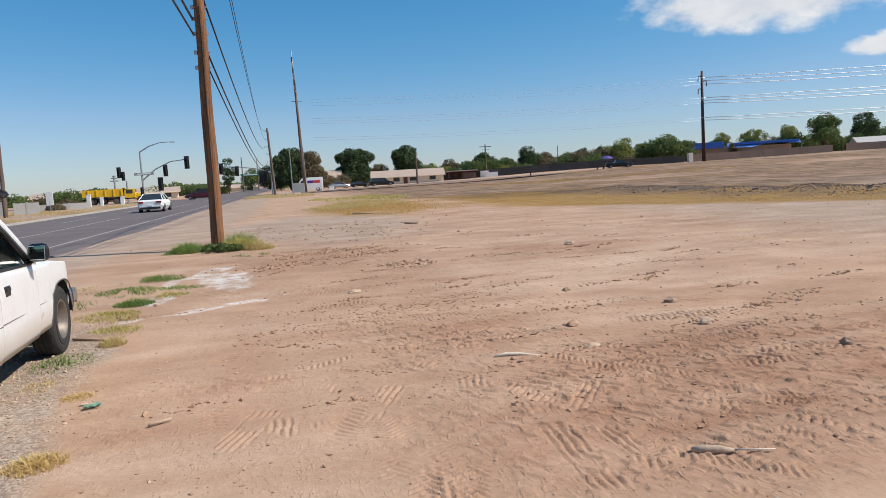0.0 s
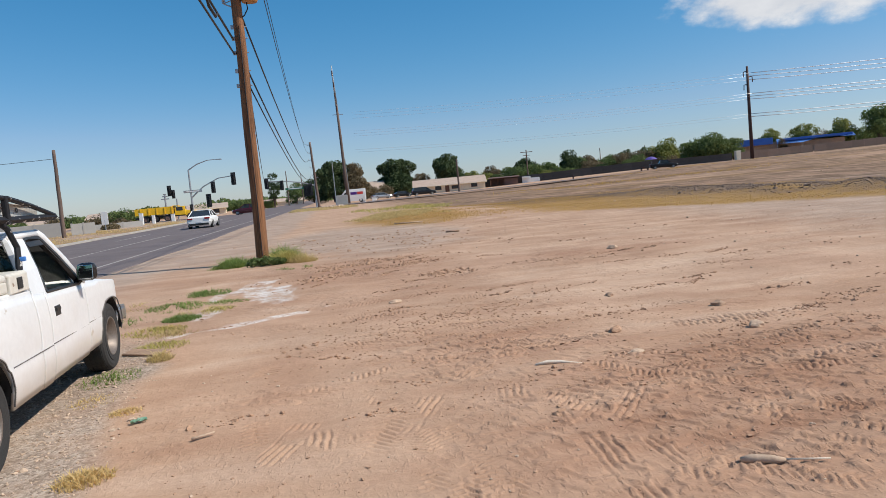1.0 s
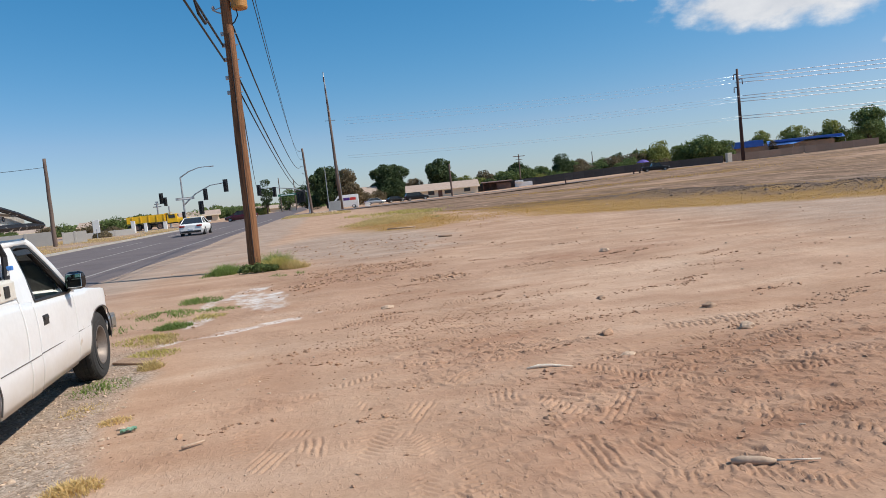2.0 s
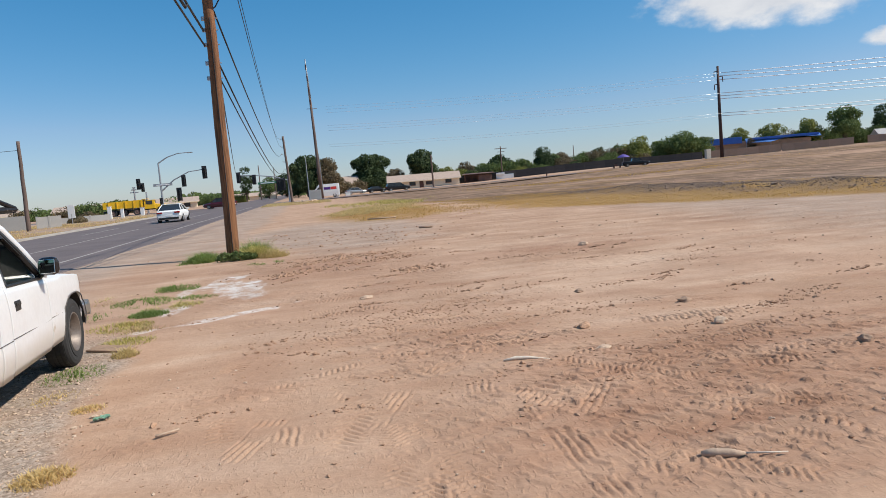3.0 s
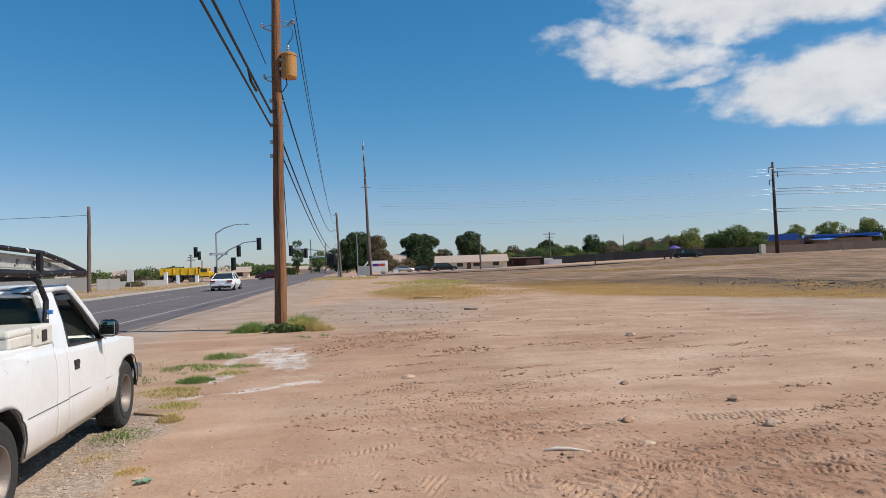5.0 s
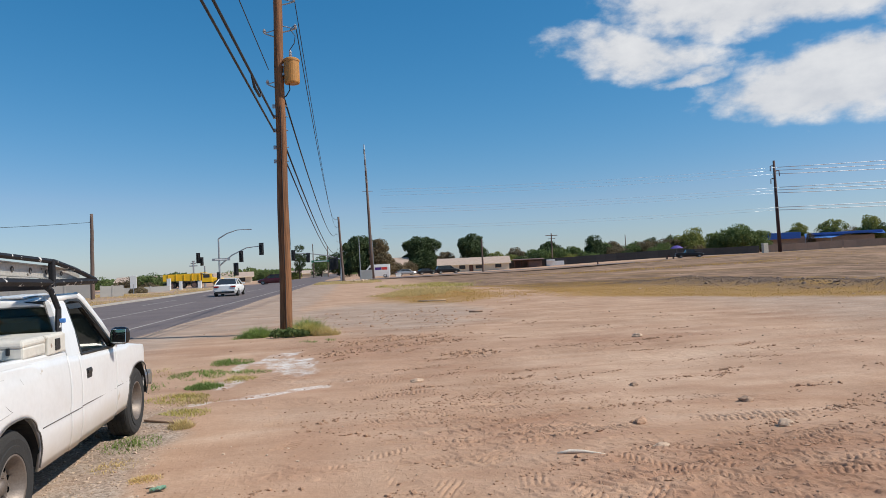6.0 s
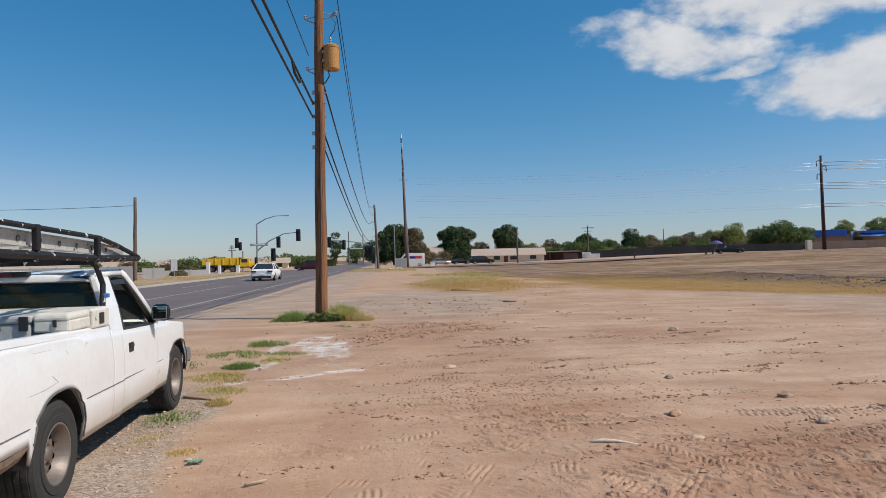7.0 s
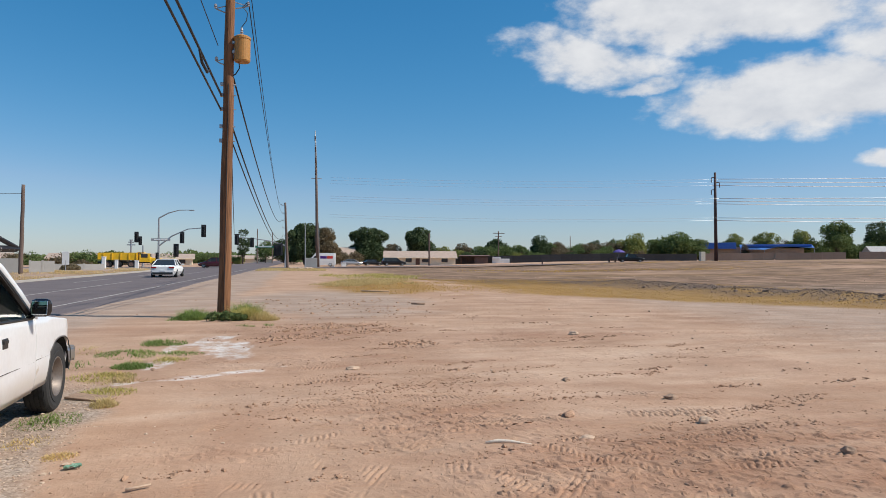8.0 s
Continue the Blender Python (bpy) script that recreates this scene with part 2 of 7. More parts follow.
def tube(bm, pts, radii, n=8, caps=True):
    """A round bar along pts, with a radius at each."""
    pts = [Vector(p) for p in pts]
    if not hasattr(radii, "__len__"):
        radii = [radii] * len(pts)
    rings, side = [], None
    for i, p in enumerate(pts):
        d = (pts[min(i + 1, len(pts) - 1)] - pts[max(i - 1, 0)]).normalized()
        if side is None:
            side = d.cross(Vector((0, 0, 1)) if abs(d.z) < 0.9 else Vector((1, 0, 0))).normalized()
        side = (side - d * side.dot(d)).normalized()
        up = d.cross(side)
        rings.append([bm.verts.new(p + (side * math.cos(a) + up * math.sin(a)) * radii[i]) for a in (2 * math.pi * k / n for k in range(n))])
    for a, b in zip(rings, rings[1:]):
        for k in range(n):
            bm.faces.new((a[k], a[(k + 1) % n], b[(k + 1) % n], b[k]))
    if caps:
        bm.faces.new(rings[0][::-1])
        bm.faces.new(rings[-1])
    return bm


def lathe(bm, profile, n=24, axis="x", at=(0, 0, 0)):
    """Turns a profile of (radius, along) round an axis."""
    rings = []
    for r, h in profile:
        ring = []
        for k in range(n):
            a = 2 * math.pi * k / n
            p = (h, r * math.cos(a), r * math.sin(a)) if axis == "x" else (r * math.cos(a), r * math.sin(a), h)
            ring.append(bm.verts.new(Vector(p) + Vector(at)))
        rings.append(ring)
    for a, b in zip(rings, rings[1:]):
        for k in range(n):
            bm.faces.new((a[k], a[(k + 1) % n], b[(k + 1) % n], b[k]))
    return bm


def sheet(bm, pts, thick):
    """A flat plate with the outline pts, thick along its normal."""
    vs = [bm.verts.new(p) for p in pts]
    f = bm.faces.new(vs)
    bm.normal_update()
    r = bmesh.ops.extrude_face_region(bm, geom=[f])
    for v in (g for g in r["geom"] if isinstance(g, bmesh.types.BMVert)):
        v.co += f.normal * thick
    return bm


# ---- ground ----
def smooth01(v):
    v = np.clip(v, 0, 1)
    return v * v * (3 - 2 * v)


LATTICE = np.random.RandomState(5).rand(256, 256)


def vnoise(x, y):
    """Smooth noise from 0 to 1 with a period of one unit."""
    xi, yi = np.floor(x).astype(int), np.floor(y).astype(int)
    u, v = smooth01(x - xi), smooth01(y - yi)
    g = lambda a, b: LATTICE[a % 256, b % 256]
    return (g(xi, yi) * (1 - u) + g(xi + 1, yi) * u) * (1 - v) + (g(xi, yi + 1) * (1 - u) + g(xi + 1, yi + 1) * u) * v


def fbm(x, y, octaves=4):
    s, a, out = 1.0, 0.5, 0
    for k in range(octaves):
        out = out + a * (vnoise(x * s + 17 * k, y * s + 31 * k) - 0.5)
        s, a = s * 2.03, a * 0.5
    return out


def berm_line(x, y):
    """Signed distance across the rubble bank, and a mask along it."""
    cx = 22.4 + np.clip(22.4 - y, -25, 0) * 0.16 + np.clip(22.4 - y, 0, 60) * 0.62
    return (x - cx) * 0.75, smooth01((y - 2) / 8) * smooth01((46 - y) / 8)


def rolling(x, y):
    """The large shape of the ground."""
    z = 1.4 * smooth01((x - 25) / 62) * smooth01((y - 35) / 90) + 0.7 * smooth01((x - 88) / 50) * smooth01((y - 35) / 90)
    d, along = berm_line(x, y)
    z = z + 0.3 * np.exp(-(d / 1.3) ** 2) * along * (0.7 + 0.6 * vnoise(x * 0.6, y * 0.6))
    z = z + 0.22 * np.exp(-((x - 5.5) / 3.5) ** 2 - ((y - 44) / 9) ** 2)
    return z


def road_flat(x):
    """1 on the carriageway, 0 on the lot."""
    return smooth01((-6.0 - x) / 0.5) * smooth01((x + 17.2) / 0.5)


# Clear tyre prints: x, y, heading, length, bend, ribbed (1) or lugged (0).
PRINTS = ((1.41, 4.6, 12, 0.9, 0, 1), (0.03, 4.4, 0, 0.5, 0, 1), (0.73, 4.63, 23, 0.9, 0, 1), (1.72, 3.6, 2, 1.5, 0, 1), (2.1, 3.7, -20, 2.2, 0, 0),
          (0.45, 4.8, 4, 1.5, 0, 0), (1.9, 7.5, 112, 2.4, 0.03, 0), (2.0, 6.1, 105, 2.6, 0.1, 0), (0.95, 6.3, 90, 1.2, 0, 1), (3.9, 5.5, 80, 3.0, -0.12, 0),
          (3.9, 4.85, 98, 3.0, 0.1, 0), (2.9, 4.2, -38, 2.6, 0.1, 0), (5.2, 12.6, 60, 2.0, 0, 1), (2.6, 12.0, 60, 1.4, 0, 0), (0.3, 5.7, 60, 1.0, 0, 0))


def tread_patches():
    """Tyre prints: x, y, heading, length, bend, width, depth, bar spacing, slant of the bars (over 5: ribs along the track)."""
    rs = np.random.RandomState(77)
    out = [(x, y, h, n, k, 0.24 if rib else 0.28, 0.009 if rib else 0.011, 0.062, 9.0 if rib else rs.choice([-0.6, 0.5])) for x, y, h, n, k, rib in PRINTS]
    for x0, x1, y0, y1, head, swing, n in ((-0.6, 2.2, 2.4, 5.2, 4, 14, 16), (1.6, 5.0, 2.4, 5.0, -36, 16, 22), (0.2, 4.2, 5.2, 8.6, 85, 22, 22), (3.2, 7.5, 4.5, 8.0, 75, 14, 14),
                                           (0.0, 3.6, 8.6, 11.5, 70, 25, 9), (-0.4, 5.0, 11.5, 17.0, 65, 30, 16), (4.5, 9.0, 7.5, 15.0, 70, 20, 8), (-1.2, 0.2, 3.0, 8.0, 4, 10, 4)):
        for _ in range(n):
            out.append((rs.uniform(x0, x1), rs.uniform(y0, y1), head + rs.normal(0, swing), rs.uniform(0.4, 1.4), rs.normal(0, 0.08), rs.uniform(0.16, 0.28), rs.uniform(0.006, 0.011), rs.uniform(0.045, 0.07), rs.choice([-0.7, 0.1, 0.6, 9.0])))
    return out


def treads(x, y):
    """Relief of the tyre tracks."""
    out = np.zeros_like(x)
    for x0, y0, head, length, bend, width, depth, gap, slant in tread_patches():
        k = (np.abs(x - x0) < length) & (np.abs(y - y0) < length)
        if not k.any():
            continue
        px, py, h = x[k], y[k], math.radians(head)
        u = (px - x0) * math.sin(h) + (py - y0) * math.cos(h)
        w = (px - x0) * math.cos(h) - (py - y0) * math.sin(h) - bend * u * u
        inside = smooth01((width / 2 - np.abs(w)) / 0.025) * smooth01((length / 2 - np.abs(u)) / 0.15)
        worn = smooth01(vnoise(px * 3.1 + x0 * 9, py * 3.1) * 4.0 - 1.25)
        half = np.where(w > 0, 0.5, 0.0) * gap
        phase = w / 0.055 if slant > 5 else (u + half + slant * np.abs(w)) / gap
        wave = np.sin(2 * np.pi * phase + 2.0 * vnoise(px * 9, py * 9))
        lugs = 1 - smooth01((wave - 0.25) / 0.4)
        out[k] = np.where(inside > 0.02, out[k] * (1 - inside) + inside * worn * depth * (1.6 * lugs - 1.2), out[k])
    return out


def churned(x, y):
    """1 where turning wheels broke up the soil."""
    a = np.exp(-((x - 3.6 - 0.5 * (y - 4.5)) / 2.4) ** 4 - ((y - 4.3) / 1.5) ** 4)
    return np.clip(a + 0.8 * np.exp(-((x - 1.6) / 1.0) ** 2 - ((y - 6.6) / 0.8) ** 2) + 0.8 * np.exp(-((x - 0.9) / 1.5) ** 2 - ((y - 14.4) / 1.6) ** 2), 0, 1)


def broken(x, y):
    """How much the surface is broken into crumbs, from 0 to 1."""
    patch = smooth01(5.0 * fbm(x / 1.5 + 11, y / 0.8 + 4) - 0.1)
    return np.clip(0.65 * patch + 1.2 * churned(x, y) * smooth01(0.8 + 2.5 * fbm(x / 0.8, y / 0.35)), 0, 1) * (1 - under_truck(x, y))


def crust(x, y):
    """Crumbs and low scraped ridges left by wheels."""
    near = np.exp(-((x - 2.5) / 9) ** 2 - ((y - 6) / 7) ** 2) * (1 - under_truck(x, y))
    a, b = x * 0.79 + y * 0.62, y * 0.79 - x * 0.62
    bits = smooth01((vnoise(a / 0.05 + 3, b / 0.10) - 0.58) / 0.2) + 0.7 * smooth01((vnoise(x / 0.10 + 8, y / 0.055) - 0.62) / 0.18)
    scrape = vnoise((x * 0.98 + y * 0.1) / 1.3, (y - 0.12 * x + 0.05 * (x - 3) ** 2) / 0.10) - 0.5
    return near * (0.016 * broken(x, y) * bits + 0.018 * scrape * smooth01((x - 1.8) / 2) * smooth01((7.5 - y) / 2))


def under_truck(x, y):
    return smooth01((1.9 - np.abs(x + 2.9)) / 0.7) * smooth01((3.4 - np.abs(y - 6.0)) / 0.8)


def ground_z(x, y):
    x, y = np.asarray(x, float), np.asarray(y, float)
    flat = road_flat(x)
    near = np.exp(-((x - 2) / 14) ** 2 - ((y - 6) / 16) ** 2)
    z = rolling(x, y) + 0.10 * fbm(x / 5.0, y / 5.0) * (1 - flat) * (1 - under_truck(x, y))
    z = z + (1 - flat) * near * (1 - 0.8 * under_truck(x, y)) * (0.07 * fbm(x / 1.1, y / 1.1, 3) + 0.02 * np.clip(fbm(x / 0.34 + 50, y / 0.34, 3) - 0.03, 0, 1) * 2 * vnoise(x / 1.5, y / 1.5) * smooth01((15 - y) / 5))
    z = z + 0.3 * fbm(x / 40.0, y / 40.0, 3) * smooth01((np.hypot(x, y) - 120) / 300) * (1 - flat)
    return z * (1 - flat) - 0.03 * flat


def gz(x, y):
    return float(ground_z(np.array([x]), np.array([y]))[0])


def graded(dense0, dense1, step, grow, lo, hi):
    """Lines that lie close together between dense0 and dense1 and spread outwards."""
    mid = list(np.arange(dense0, dense1, step))
    up, s = [mid[-1]], step
    while up[-1] < hi:
        s = min(s * grow, 400)
        up.append(up[-1] + s)
    down, s = [mid[0]], step
    while down[-1] > lo:
        s = min(s * grow, 400)
        down.append(down[-1] - s)
    return np.array(down[:0:-1] + mid + up[1:])


def build_ground():
    xs = graded(-0.6, 4.8, 0.0115, 1.028, -3000, 3000)
    ys = graded(2.7, 7.6, 0.0115, 1.015, -1500, 4200)
    X, Y = np.meshgrid(xs, ys)
    Z = ground_z(X, Y) + treads(X, Y) + crust(X, Y)
    nx, ny = len(xs), len(ys)
    i = np.arange(nx * ny).reshape(ny, nx)
    quads = np.stack([i[:-1, :-1], i[:-1, 1:], i[1:, 1:], i[1:, :-1]], -1).reshape(-1, 4)
    me = bpy.data.meshes.new("ground")
    me.vertices.add(nx * ny)
    me.vertices.foreach_set("co", np.stack([X, Y, Z], -1).ravel())
    me.loops.add(len(quads) * 4)
    me.loops.foreach_set("vertex_index", quads.ravel())
    me.polygons.add(len(quads))
    me.polygons.foreach_set("loop_start", np.arange(0, len(quads) * 4, 4))
    me.polygons.foreach_set("loop_total", np.full(len(quads), 4))
    me.polygons.foreach_set("use_smooth", np.ones(len(quads), bool))
    x, y = X.ravel(), Y.ravel()
    wob = 1.2 * fbm(x / 1.5, y / 1.5)
    wide = 6 * fbm(x / 9 + 3, y / 9)
    edge = -1.3 - 0.11 * np.clip(y - 4, 0, 9)
    gravel = smooth01((edge + wob * 0.55 - x) / 0.35) * smooth01((10 - y) / 2.5)
    shoulder = np.maximum(1.0 * smooth01((-3.6 + wob - x) / 1.4) * smooth01((y - 9) / 6), smooth01((-1.6 + 1.3 * wob - x) / 1.2) * smooth01((y - 17.5) / 4)) * smooth01((115 - y) / 15)
    shoulder = np.maximum(shoulder, 1.0 * smooth01(1.4 - ((x - 1.2) / 3.6) ** 2 - ((y - 25.5) / 8.5) ** 2 + wob))
    shoulder = np.maximum(shoulder, 0.85 * smooth01((x - 7.5 + wob - 0.1 * y) / 5) * smooth01((y - 6.5) / 4) * smooth01((42 - y) / 8))
    pale = smooth01((x - 1.5 + wob) / 2.5) * smooth01((12 - x + wob) / 5) * smooth01((y - 6.2 - 0.15 * x + wob) / 1.6) * smooth01((19 - y) / 7) * smooth01(0.75 + 2.4 * fbm(x / 5.0 + 21, y / 2.4))
    # Pale crust where water dried.
    e1 = ((x + 1.22 + 0.25 * (y - 12.7)) / 0.72) ** 2 + ((y - 12.7) / 1.3) ** 2 + 4.6 * fbm(x / 0.4, y / 0.7)
    e2 = ((x + 0.98 - 0.8 * (y - 9.6)) / 0.62) ** 2 + ((y - 9.55 - 0.5 * (x + 0.9)) / 0.2) ** 2 + 2.6 * fbm(x / 0.4, y / 0.3) + 0.3
    e3 = ((x + 1.85) / 0.24) ** 2 + ((y - 10.5) / 0.4) ** 2 + 2.0 * fbm(x / 0.3, y / 0.3)
    salt = np.maximum.reduce([smooth01((1.25 - e) / 0.7) for e in (e1, e2, e3)])
    red = 0.5 * smooth01(0.1 + 2.6 * fbm(x / 4 + 9, y / 2.2)) * smooth01((26 - y) / 10) * (1 - smooth01((x - 9) / 8))
    red = red + 0.8 * np.exp(-((x - 5.5) / 2.4) ** 2 - ((y - 13.2) / 0.9) ** 2) + 0.9 * np.exp(-((x - 0.6) / 1.7) ** 2 - ((y - 13.6) / 2.0) ** 2)
    streaks = 0.45 + 1.1 * vnoise((x + 0.2 * y) / 1.2, (y - 0.12 * x + 0.05 * (x - 3) ** 2) / 0.16)
    red = np.clip(red + 0.95 * churned(x, y) * streaks * (y < 10) + 0.5 * np.exp(-((x + 0.3) / 0.35) ** 2 - ((y - 5.8) / 1.6) ** 2), 0, 1)
    d, along = berm_line(x, y)
    dry = smooth01((x - 8.5 + wob) / 3) * smooth01((6.5 + 2 * wob - d) / 3) * smooth01((y - 26.5 + 1.2 * (x - 11) - 2 * wob) / 3) * smooth01((54 + wide - y) / 6) * (x < 60)
    dry = np.maximum(dry, smooth01(1.25 - ((x - 4.2) / 3.8) ** 2 - ((y - 38) / 9) ** 2 + wob * 0.5))
    dry = np.maximum(dry, 0.8 * smooth01(3.2 * fbm(x / 14 + 5, y / 9)) * smooth01((y - 50) / 15) * smooth01((x - 14) / 10) * smooth01((140 - y) / 20))
    dry = np.maximum(dry, smooth01((-17.6 - x) / 0.8) * smooth01(0.35 + 2.6 * fbm(x / 5, y / 5)) * smooth01((95 - y) / 10) * smooth01((x + 40) / 8))
    scrub = smooth01((y + 0.75 * x - 46 - 0.3 * wide) / 10) * smooth01((x - 3) / 8) * smooth01(1.0 + 2.2 * fbm(x / 26 + 2, y / 14)) * smooth01((150 - y) / 20)
    rubble = np.exp(-(d / 2.3) ** 2) * along * smooth01(0.7 + 2.5 * fbm(x / 1.2, y / 1.2))
    for name, v in (("gravel", gravel), ("salt", salt), ("red", red), ("dry", dry), ("rubble", rubble), ("scrub", scrub), ("shoulder", shoulder), ("pale", pale), ("broken", broken(x, y)), ("middle", smooth01((y - 8.5) / 4) * smooth01((34 - y) / 10) * smooth01((x + 2.5) / 1.5))):
        a = me.attributes.new(name, "FLOAT", "POINT")
        a.data.foreach_set("value", np.clip(v, 0, 1).astype(np.float32))
    me.update()
    ob = new("ground", me)
    me.materials.append(ground_material())
    return tagged(ob, "dry tan dirt lot with tyre tracks, gravel and pale crust", "ground", kind="structure")


def ground_material():
    m = bpy.data.materials.new("dry_dirt")
    m.use_nodes = True
    nt, N = m.node_tree, m.node_tree.nodes
    b = N["Principled BSDF"]
    b.inputs["Roughness"].default_value = 0.95
    b.inputs["Specular IOR Level"].default_value = 0.15
    tc = N.new("ShaderNodeTexCoord")

    def tex(scale, detail=5, rough=0.6):
        n = N.new("ShaderNodeTexNoise")
        n.inputs["Scale"].default_value, n.inputs["Detail"].default_value, n.inputs["Roughness"].default_value = scale, detail, rough
        nt.links.new(tc.outputs["Object"], n.inputs[0])
        return n.outputs[0]

    def ramp(src, lo, hi, to0=0.0, to1=1.0):
        r = N.new("ShaderNodeMapRange")
        r.inputs["From Min"].default_value, r.inputs["From Max"].default_value = lo, hi
        r.inputs["To Min"].default_value, r.inputs["To Max"].default_value = to0, to1
        nt.links.new(src, r.inputs[0])
        return r.outputs[0]

    def mixed(fac, a, c):
        x = N.new("ShaderNodeMix")
        x.data_type = "RGBA"
        for sock, v in ((x.inputs[6], a), (x.inputs[7], c)):
            if isinstance(v, tuple):
                sock.default_value = (*v, 1)
            else:
                nt.links.new(v, sock)
        nt.links.new(fac, x.inputs[0])
        return x.outputs[2]

    def math2(op, a, c):
        x = N.new("ShaderNodeMath")
        x.operation = op
        for sock, v in zip(x.inputs, (a, c)):
            if isinstance(v, (int, float)):
                sock.default_value = v
            else:
                nt.links.new(v, sock)
        return x.outputs[0]

    def zone(name):
        a = N.new("ShaderNodeAttribute")
        a.attribute_name = name
        return a.outputs["Fac"]

    big, mid, fine, grit = tex(0.22, 6), tex(1.6, 6, 0.65), tex(14, 5, 0.7), tex(90, 3, 0.7)
    col = mixed(ramp(big, 0.35, 0.65), DIRT_A, DIRT_B)
    col = mixed(ramp(mid, 0.38, 0.68), col, DIRT_C)
    col = mixed(math2("MULTIPLY", zone("pale"), ramp(mid, 0.3, 0.6, 0.55, 0.95)), col, (0.52, 0.362, 0.257))
    col = mixed(math2("MULTIPLY", zone("shoulder"), ramp(mid, 0.3, 0.6, 0.6, 0.95)), col, (0.385, 0.30, 0.238))
    smear, turned = N.new("ShaderNodeTexNoise"), N.new("ShaderNodeMapping")
    turned.inputs["Rotation"].default_value, turned.inputs["Scale"].default_value = (0, 0, radians(-14)), (0.45, 1.9, 1)
    smear.inputs["Scale"].default_value, smear.inputs["Detail"].default_value = 1.0, 6
    nt.links.new(tc.outputs["Object"], turned.inputs[0])
    nt.links.new(turned.outputs[0], smear.inputs[0])
    col = mixed(ramp(smear.outputs[0], 0.5, 0.68, 0.0, 0.38), col, DIRT_RED)
    col = mixed(ramp(smear.outputs[0], 0.46, 0.32, 0.0, 0.5), col, (0.55, 0.40, 0.295))
    col = mixed(math2("MULTIPLY", zone("red"), ramp(mid, 0.3, 0.65, 0.3, 0.8)), col, DIRT_RED)
    col = mixed(math2("MULTIPLY", zone("dry"), ramp(fine, 0.35, 0.6, 0.5, 1.0)), col, (0.30, 0.172, 0.04))
    col = mixed(math2("MULTIPLY", zone("scrub"), ramp(tex(0.3, 7, 0.72), 0.36, 0.60, 0.25, 1.0)), col, (0.135, 0.088, 0.055))
    col = mixed(math2("MULTIPLY", zone("rubble"), 0.85), col, (0.17, 0.125, 0.1))
    v = N.new("ShaderNodeTexVoronoi")
    v.inputs["Scale"].default_value = 42
    nt.links.new(tc.outputs["Object"], v.inputs[0])
    hs = N.new("ShaderNodeSeparateColor")
    nt.links.new(v.outputs["Color"], hs.inputs[0])
    stones = mixed(ramp(hs.outputs[0], 0, 1), (0.22, 0.172, 0.132), (0.49, 0.41, 0.34))
    col = mixed(math2("MULTIPLY", zone("gravel"), ramp(mid, 0.3, 0.6, 0.55, 1.0)), col, stones)
    col = mixed(math2("MULTIPLY", zone("salt"), ramp(tex(4.0, 6, 0.75), 0.42, 0.60, 0.12, 1.0)), col, (0.68, 0.64, 0.6))
    speck = tex(34, 4, 0.75)
    grain = mixed(ramp(math2("ADD", math2("MULTIPLY", fine, 0.5), math2("MULTIPLY", speck, 0.5)), 0.34, 0.62), (0.88, 0.865, 0.85), (1.07, 1.07, 1.07))
    tone = mixed(ramp(tex(0.7, 5, 0.6), 0.36, 0.64), (0.90, 0.87, 0.85), (1.08, 1.08, 1.08))
    both = N.new("ShaderNodeMix")
    both.data_type, both.blend_type = "RGBA", "MULTIPLY"
    both.inputs[0].default_value = 1.0
    nt.links.new(grain, both.inputs[6])
    nt.links.new(tone, both.inputs[7])
    grain = both.outputs[2]
    mul = N.new("ShaderNodeMix")
    mul.data_type, mul.blend_type = "RGBA", "MULTIPLY"
    mul.inputs[0].default_value = 1.0
    nt.links.new(col, mul.inputs[6])
    nt.links.new(grain, mul.inputs[7])
    nt.links.new(mul.outputs[2], b.inputs["Base Color"])
    h = math2("ADD", math2("MULTIPLY", fine, 1.0), math2("MULTIPLY", grit, 0.35))

    def lug_marks(turn, along, across, lo):
        """Short marks in one direction."""
        mp, n = N.new("ShaderNodeMapping"), N.new("ShaderNodeTexNoise")
        mp.inputs["Rotation"].default_value, mp.inputs["Scale"].default_value = (0, 0, radians(turn)), (along, across, 1)
        n.inputs["Scale"].default_value, n.inputs["Detail"].default_value, n.inputs["Roughness"].default_value = 1.0, 3, 0.5
        nt.links.new(tc.outputs["Object"], mp.inputs[0])
        nt.links.new(mp.outputs[0], n.inputs[0])
        return ramp(n.outputs[0], lo, lo + 0.07)

    marks = math2("MAXIMUM", lug_marks(38, 30, 11, 0.55), lug_marks(-12, 9, 24, 0.57))
    few = math2("MULTIPLY", ramp(tex(0.9, 4, 0.6), 0.42, 0.60), 0.45)
    coarse = math2("MULTIPLY", math2("MAXIMUM", lug_marks(15, 6, 10, 0.53), lug_marks(70, 5, 9, 0.55)), ramp(tex(0.45, 4, 0.6), 0.42, 0.58))
    h = math2("ADD", h, math2("MULTIPLY", coarse, math2("MULTIPLY", zone("middle"), 5.0)))
    h = math2("ADD", h, math2("MULTIPLY", math2("MULTIPLY", marks, math2("MAXIMUM", zone("broken"), few)), 1.5))
    h = math2("ADD", h, math2("MULTIPLY", math2("MULTIPLY", v.outputs["Distance"], zone("gravel")), -0.8))
    bp = N.new("ShaderNodeBump")
    bp.inputs["Strength"].default_value, bp.inputs["Distance"].default_value = 0.45, 0.018
    nt.links.new(h, bp.inputs["Height"])
    nt.links.new(bp.outputs[0], b.inputs["Normal"])
    return m


